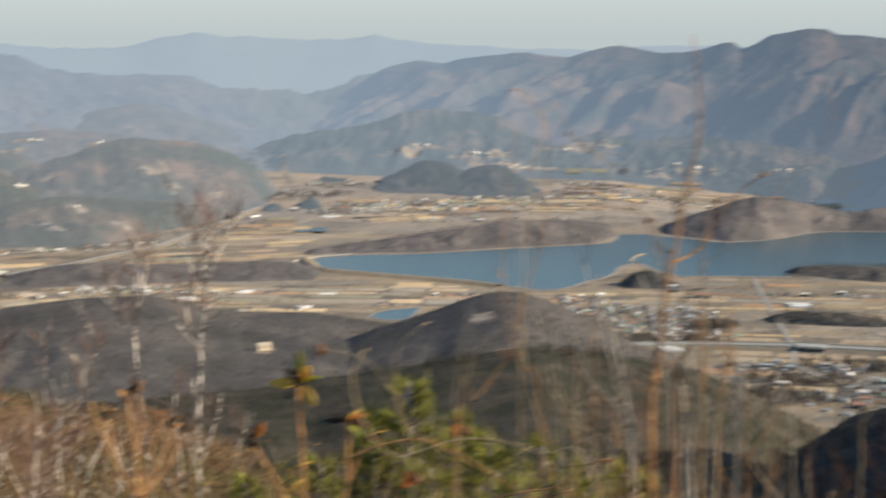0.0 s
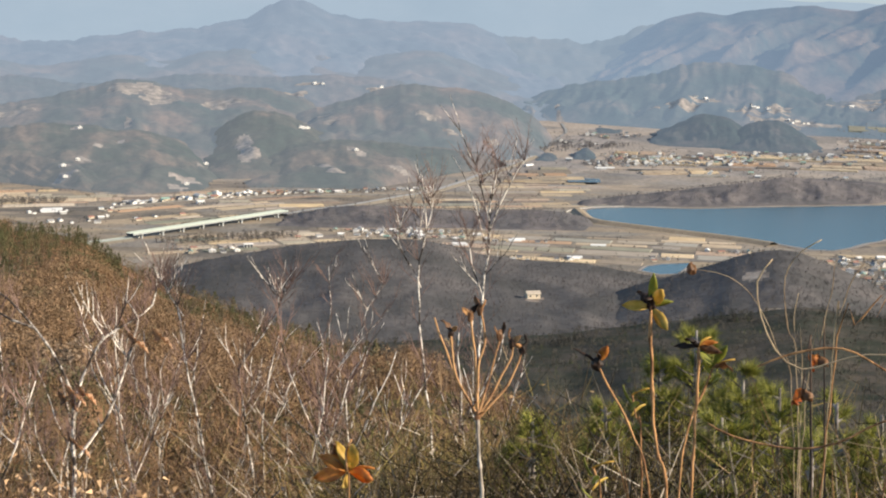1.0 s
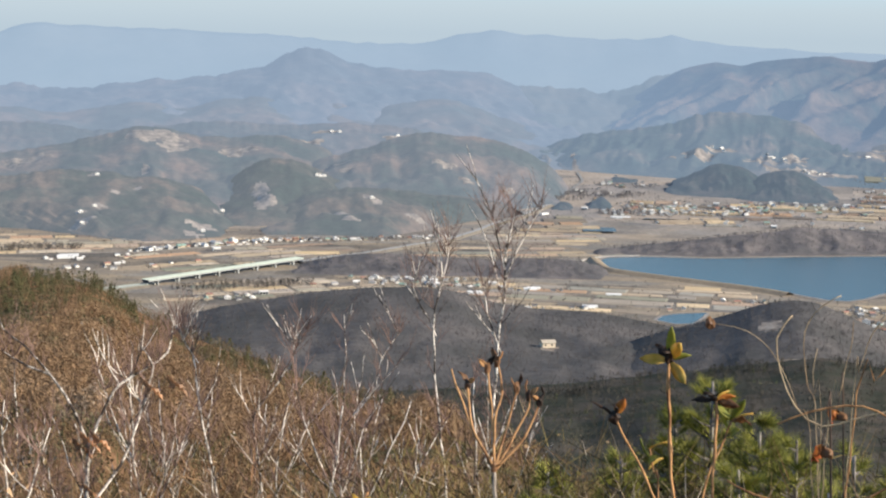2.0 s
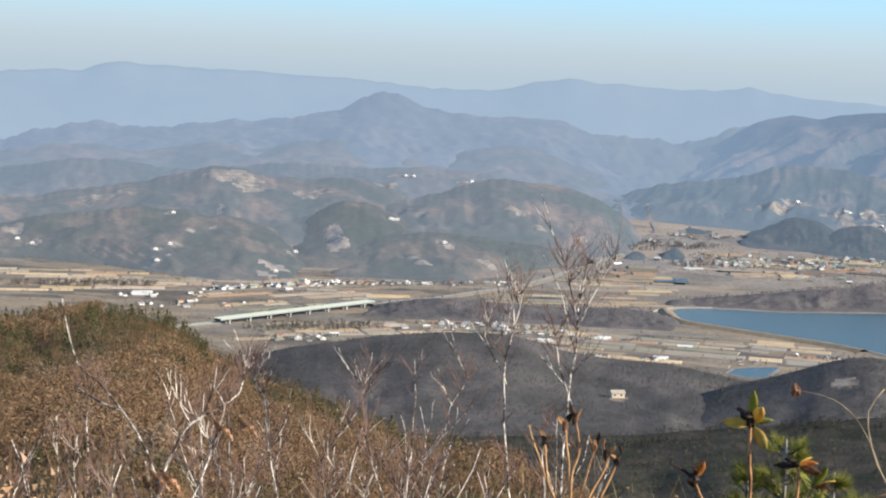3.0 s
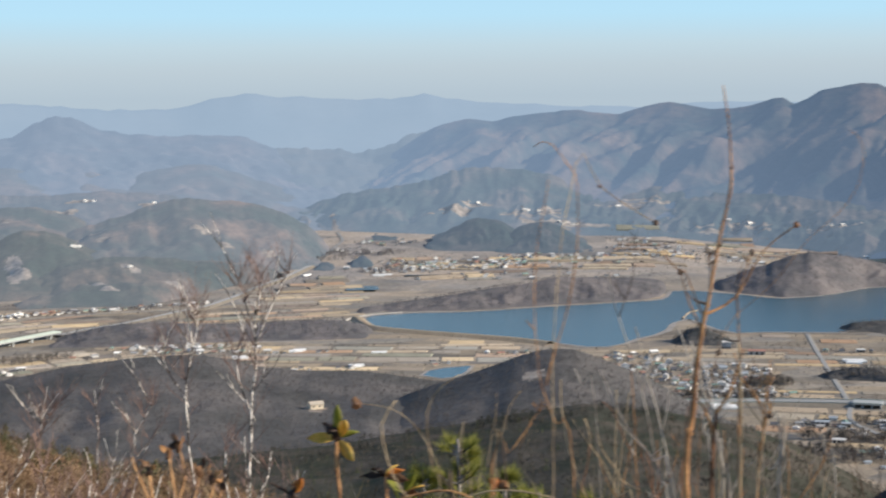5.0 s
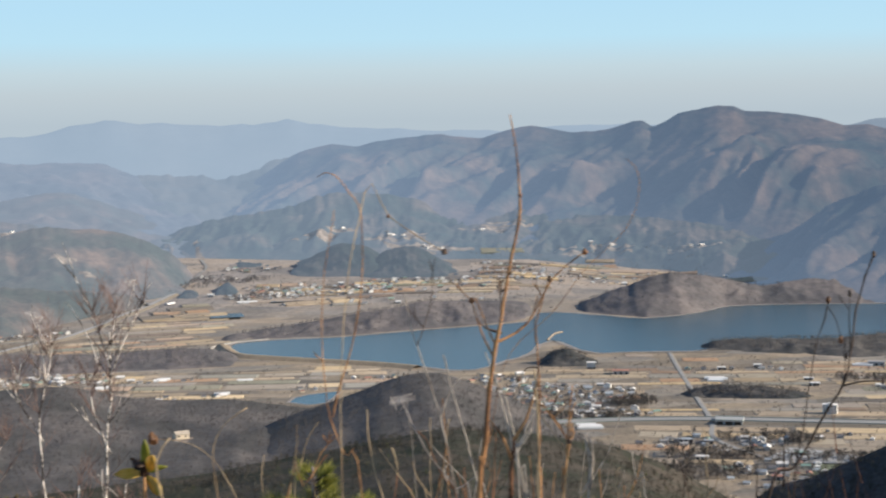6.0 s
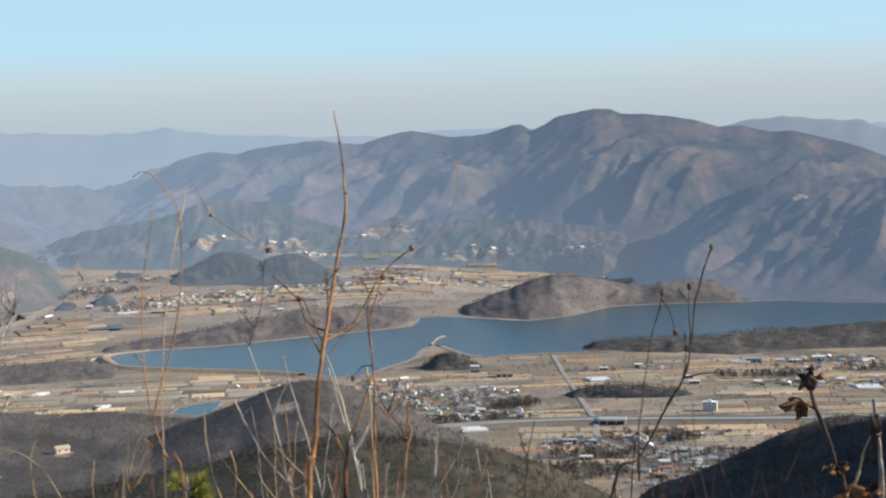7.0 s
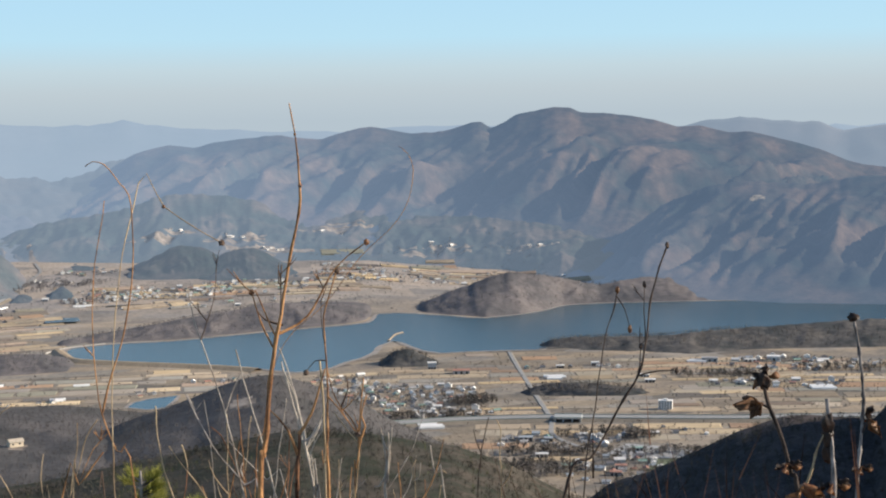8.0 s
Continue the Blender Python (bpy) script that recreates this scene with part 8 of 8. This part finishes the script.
for _ in range(60):
    hd, r = nr.uniform(24.5, 33), nr.uniform(3.2, 4.6)
    x, y, _z = polar(hd, r, 0)
    spots.append((x, y, summit_z(x, y), EYE + r * math.tan(radians(nr.uniform(-14.6, -13.2))) - summit_z(x, y)))
forest("thicket", [brush_crown(i + 190, 50, 26) for i in range(4)], spots, mat_redbrush, "dark low brush with red-brown dry leaves", "brush", seed=17)
# bushes that still hold pale dry leaves
def leafy_crown(seed, n):
    """Bent twigs one unit high with clusters of curled leaves."""
    r2 = np.random.default_rng(seed)
    tops = np.stack([r2.normal(0, 0.13, 12), r2.normal(0, 0.13, 12), r2.uniform(0.6, 1.0, 12)], 1)
    at = tops[r2.integers(0, 12, n)] * r2.uniform(0.72, 1.0, (n, 1)) + r2.normal(0, 0.022, (n, 3))
    return np.concatenate([blades(r2, np.zeros((12, 3)), tops, np.full(12, 0.004)), specks(r2, at, r2.uniform(0.5, 1.3, n) * 0.012)])


mat_peach = brush_mat("pale_dry_leaves", 1.5, (0.24, 0.14, 0.08), (0.40, 0.25, 0.14), (0.56, 0.37, 0.22), (0.66, 0.47, 0.31))
spots = []
for hd0, hd1, r0, r1, e0, e1, n in ((-19.6, -17.2, 11, 13, -18.5, -16.0, 9), (-25.5, -22.3, 10, 13, -16.5, -12.6, 16), (-15, -8, 11, 15, -19.0, -17.2, 6)):
    for _ in range(n):
        x, y, _z = polar(nr.uniform(hd0, hd1), nr.uniform(r0, r1), 0)
        g = summit_z(x, y)
        spots.append((x, y, g, EYE + math.hypot(x, y) * math.tan(radians(nr.uniform(e0, e1))) - g))
forest("leafy_brush", [leafy_crown(i + 230, 190) for i in range(4)], spots, mat_peach, "bushes holding pale peach-brown dry leaves", "brush", seed=31)
# low olive scrub between the shrubs
mat_scrub = leafmat("olive_scrub", (0.08, 0.07, 0.028), (0.15, 0.125, 0.045), (0.22, 0.17, 0.065), (0.20, 0.13, 0.055), (0.12, 0.12, 0.04), patch=1.2)
spots = []
for _ in range(110):
    hd, r = nr.uniform(-9, 13), nr.uniform(8, 14)
    x, y, _z = polar(hd, r, 0)
    g = summit_z(x, y)
    spots.append((x, y, g, EYE + r * math.tan(radians(nr.uniform(-18, -14.6))) - g))
forest("low_scrub", [brush_crown(i + 210, 150, 60) for i in range(5)], spots, mat_scrub, "low olive and brown leafless scrub", "brush", seed=18)
# stiff dry stems between the weeds
spots = []
for _ in range(190):
    hd, r = nr.uniform(6, 20), nr.uniform(2.2, 5)
    x, y, _z = polar(hd, r, 0)
    spots.append((x, y, summit_z(x, y), EYE + r * math.tan(radians(nr.uniform(-17.5, -14.8 if hd < 10.5 else -12.6))) - summit_z(x, y)))


def dry_clump(seed, n):
    """A few bent dry stems from one root, each with a side shoot."""
    r2 = np.random.default_rng(seed)
    out = []
    for _ in range(n):
        p, d = np.array([r2.normal(0, 0.02), r2.normal(0, 0.02), 0.0]), np.array([r2.normal(0, 0.22), r2.normal(0, 0.22), 1.0])
        w = 0.0028
        for k in range(6):
            q = p + d / np.linalg.norm(d) * r2.uniform(0.12, 0.17)
            out.append(blades(r2, np.array([p, q]), np.array([q + (q - p) * 0.1, p]), np.array([w, w * 0.85])))
            if k > 1:
                e = d + r2.normal(0, 0.7, 3)
                out.append(blades(r2, np.array([q]), np.array([q + e / np.linalg.norm(e) * r2.uniform(0.04, 0.12)]), np.array([w * 0.45])))
            p, d, w = q, d + r2.normal(0, 0.22, 3), w * 0.82
    return np.concatenate(out)


mat_drystem = leafmat("dry_stems", (0.20, 0.10, 0.045), (0.36, 0.20, 0.09), (0.42, 0.33, 0.22), (0.16, 0.11, 0.08), patch=0.8)
forest("dry_grass", [dry_clump(i + 7, 3) for i in range(6)], spots, mat_drystem, "thin dry orange and tan weed stems", "weeds", seed=13)


def near_pine(heading, r, el, size, seed, label):
    """A pine top: stem, whorls of shoots, each with a brush of long needles."""
    pr = np.random.default_rng(seed)
    x, y, _ = polar(heading, r, 0)
    g = summit_z(x, y)
    zt = EYE + r * math.tan(radians(el))
    top = new("pine_bush")
    top.location = (x, y, g)
    h = zt - g
    v, f = tube_data(smoothed([(0, 0, 0), (0.03, 0.02, h * 0.5), (0, 0, h)], 0.2), 0.035, 0.008)
    mesh_object("trunk", v, f, mat_grey_stem, top, True)
    tris = []
    bv, bf = [], []
    for k in range(60):
        t = pr.uniform(0, 1) ** 0.8
        z = h - size * 1.5 * t
        a = pr.uniform(0, 6.283)
        out = size * (0.15 + 0.65 * t) * pr.uniform(0.5, 1.0)
        p0 = Vector((0, 0, z - out * 0.4))
        p1 = Vector((math.cos(a) * out, math.sin(a) * out, z + out * 0.15))
        v, f = tube_data([p0, p0.lerp(p1, 0.5) - Vector((0, 0, out * 0.06)), p1], 0.008, 0.004, 4)
        bf += [tuple(q + len(bv) for q in g2) for g2 in f]
        bv += v
        d = (p1 - p0).normalized() + Vector((0, 0, 0.5))
        n = 120
        base = np.array(p0)[None] + (np.array(p1) - np.array(p0))[None] * pr.uniform(0.45, 1.05, (n, 1))
        dirs = np.array(d)[None] * 0.8 + pr.normal(0, 0.55, (n, 3))
        dirs /= np.linalg.norm(dirs, axis=1)[:, None]
        tris.append(blades(pr, base, base + dirs * pr.uniform(0.06, 0.11, (n, 1)), np.full(n, 0.0018)))
    mesh_object("shoot_spray", bv, bf, mat_grey_stem, top)
    o = soup("needles", np.concatenate(tris), mat_needle)
    o.parent = top
    tagged(o, "bright green pine needles", kind="stuff")
    return tagged(top, label, "pine", "young pines on the slope")


mat_needle = leafmat("bright_needles", (0.07, 0.085, 0.02), (0.24, 0.24, 0.05), (0.46, 0.42, 0.11), patch=1.5)
for i, (hd, r, el, size) in enumerate(((4.6, 10, -12.3, 0.55), (6.3, 9.5, -13.3, 0.45), (3.3, 10, -13.4, 0.4), (7.6, 9, -14.2, 0.5), (9.6, 8.5, -14.6, 0.6), (11.2, 8.5, -14.9, 0.55), (12.8, 8, -15.2, 0.5), (1.3, 9, -15.2, 0.4), (5.4, 7.5, -15.4, 0.5), (8.6, 7, -16, 0.5), (-1.5, 8, -15.8, 0.35))):
    near_pine(hd, r, el, size, 300 + i, "young green pine with long needles")
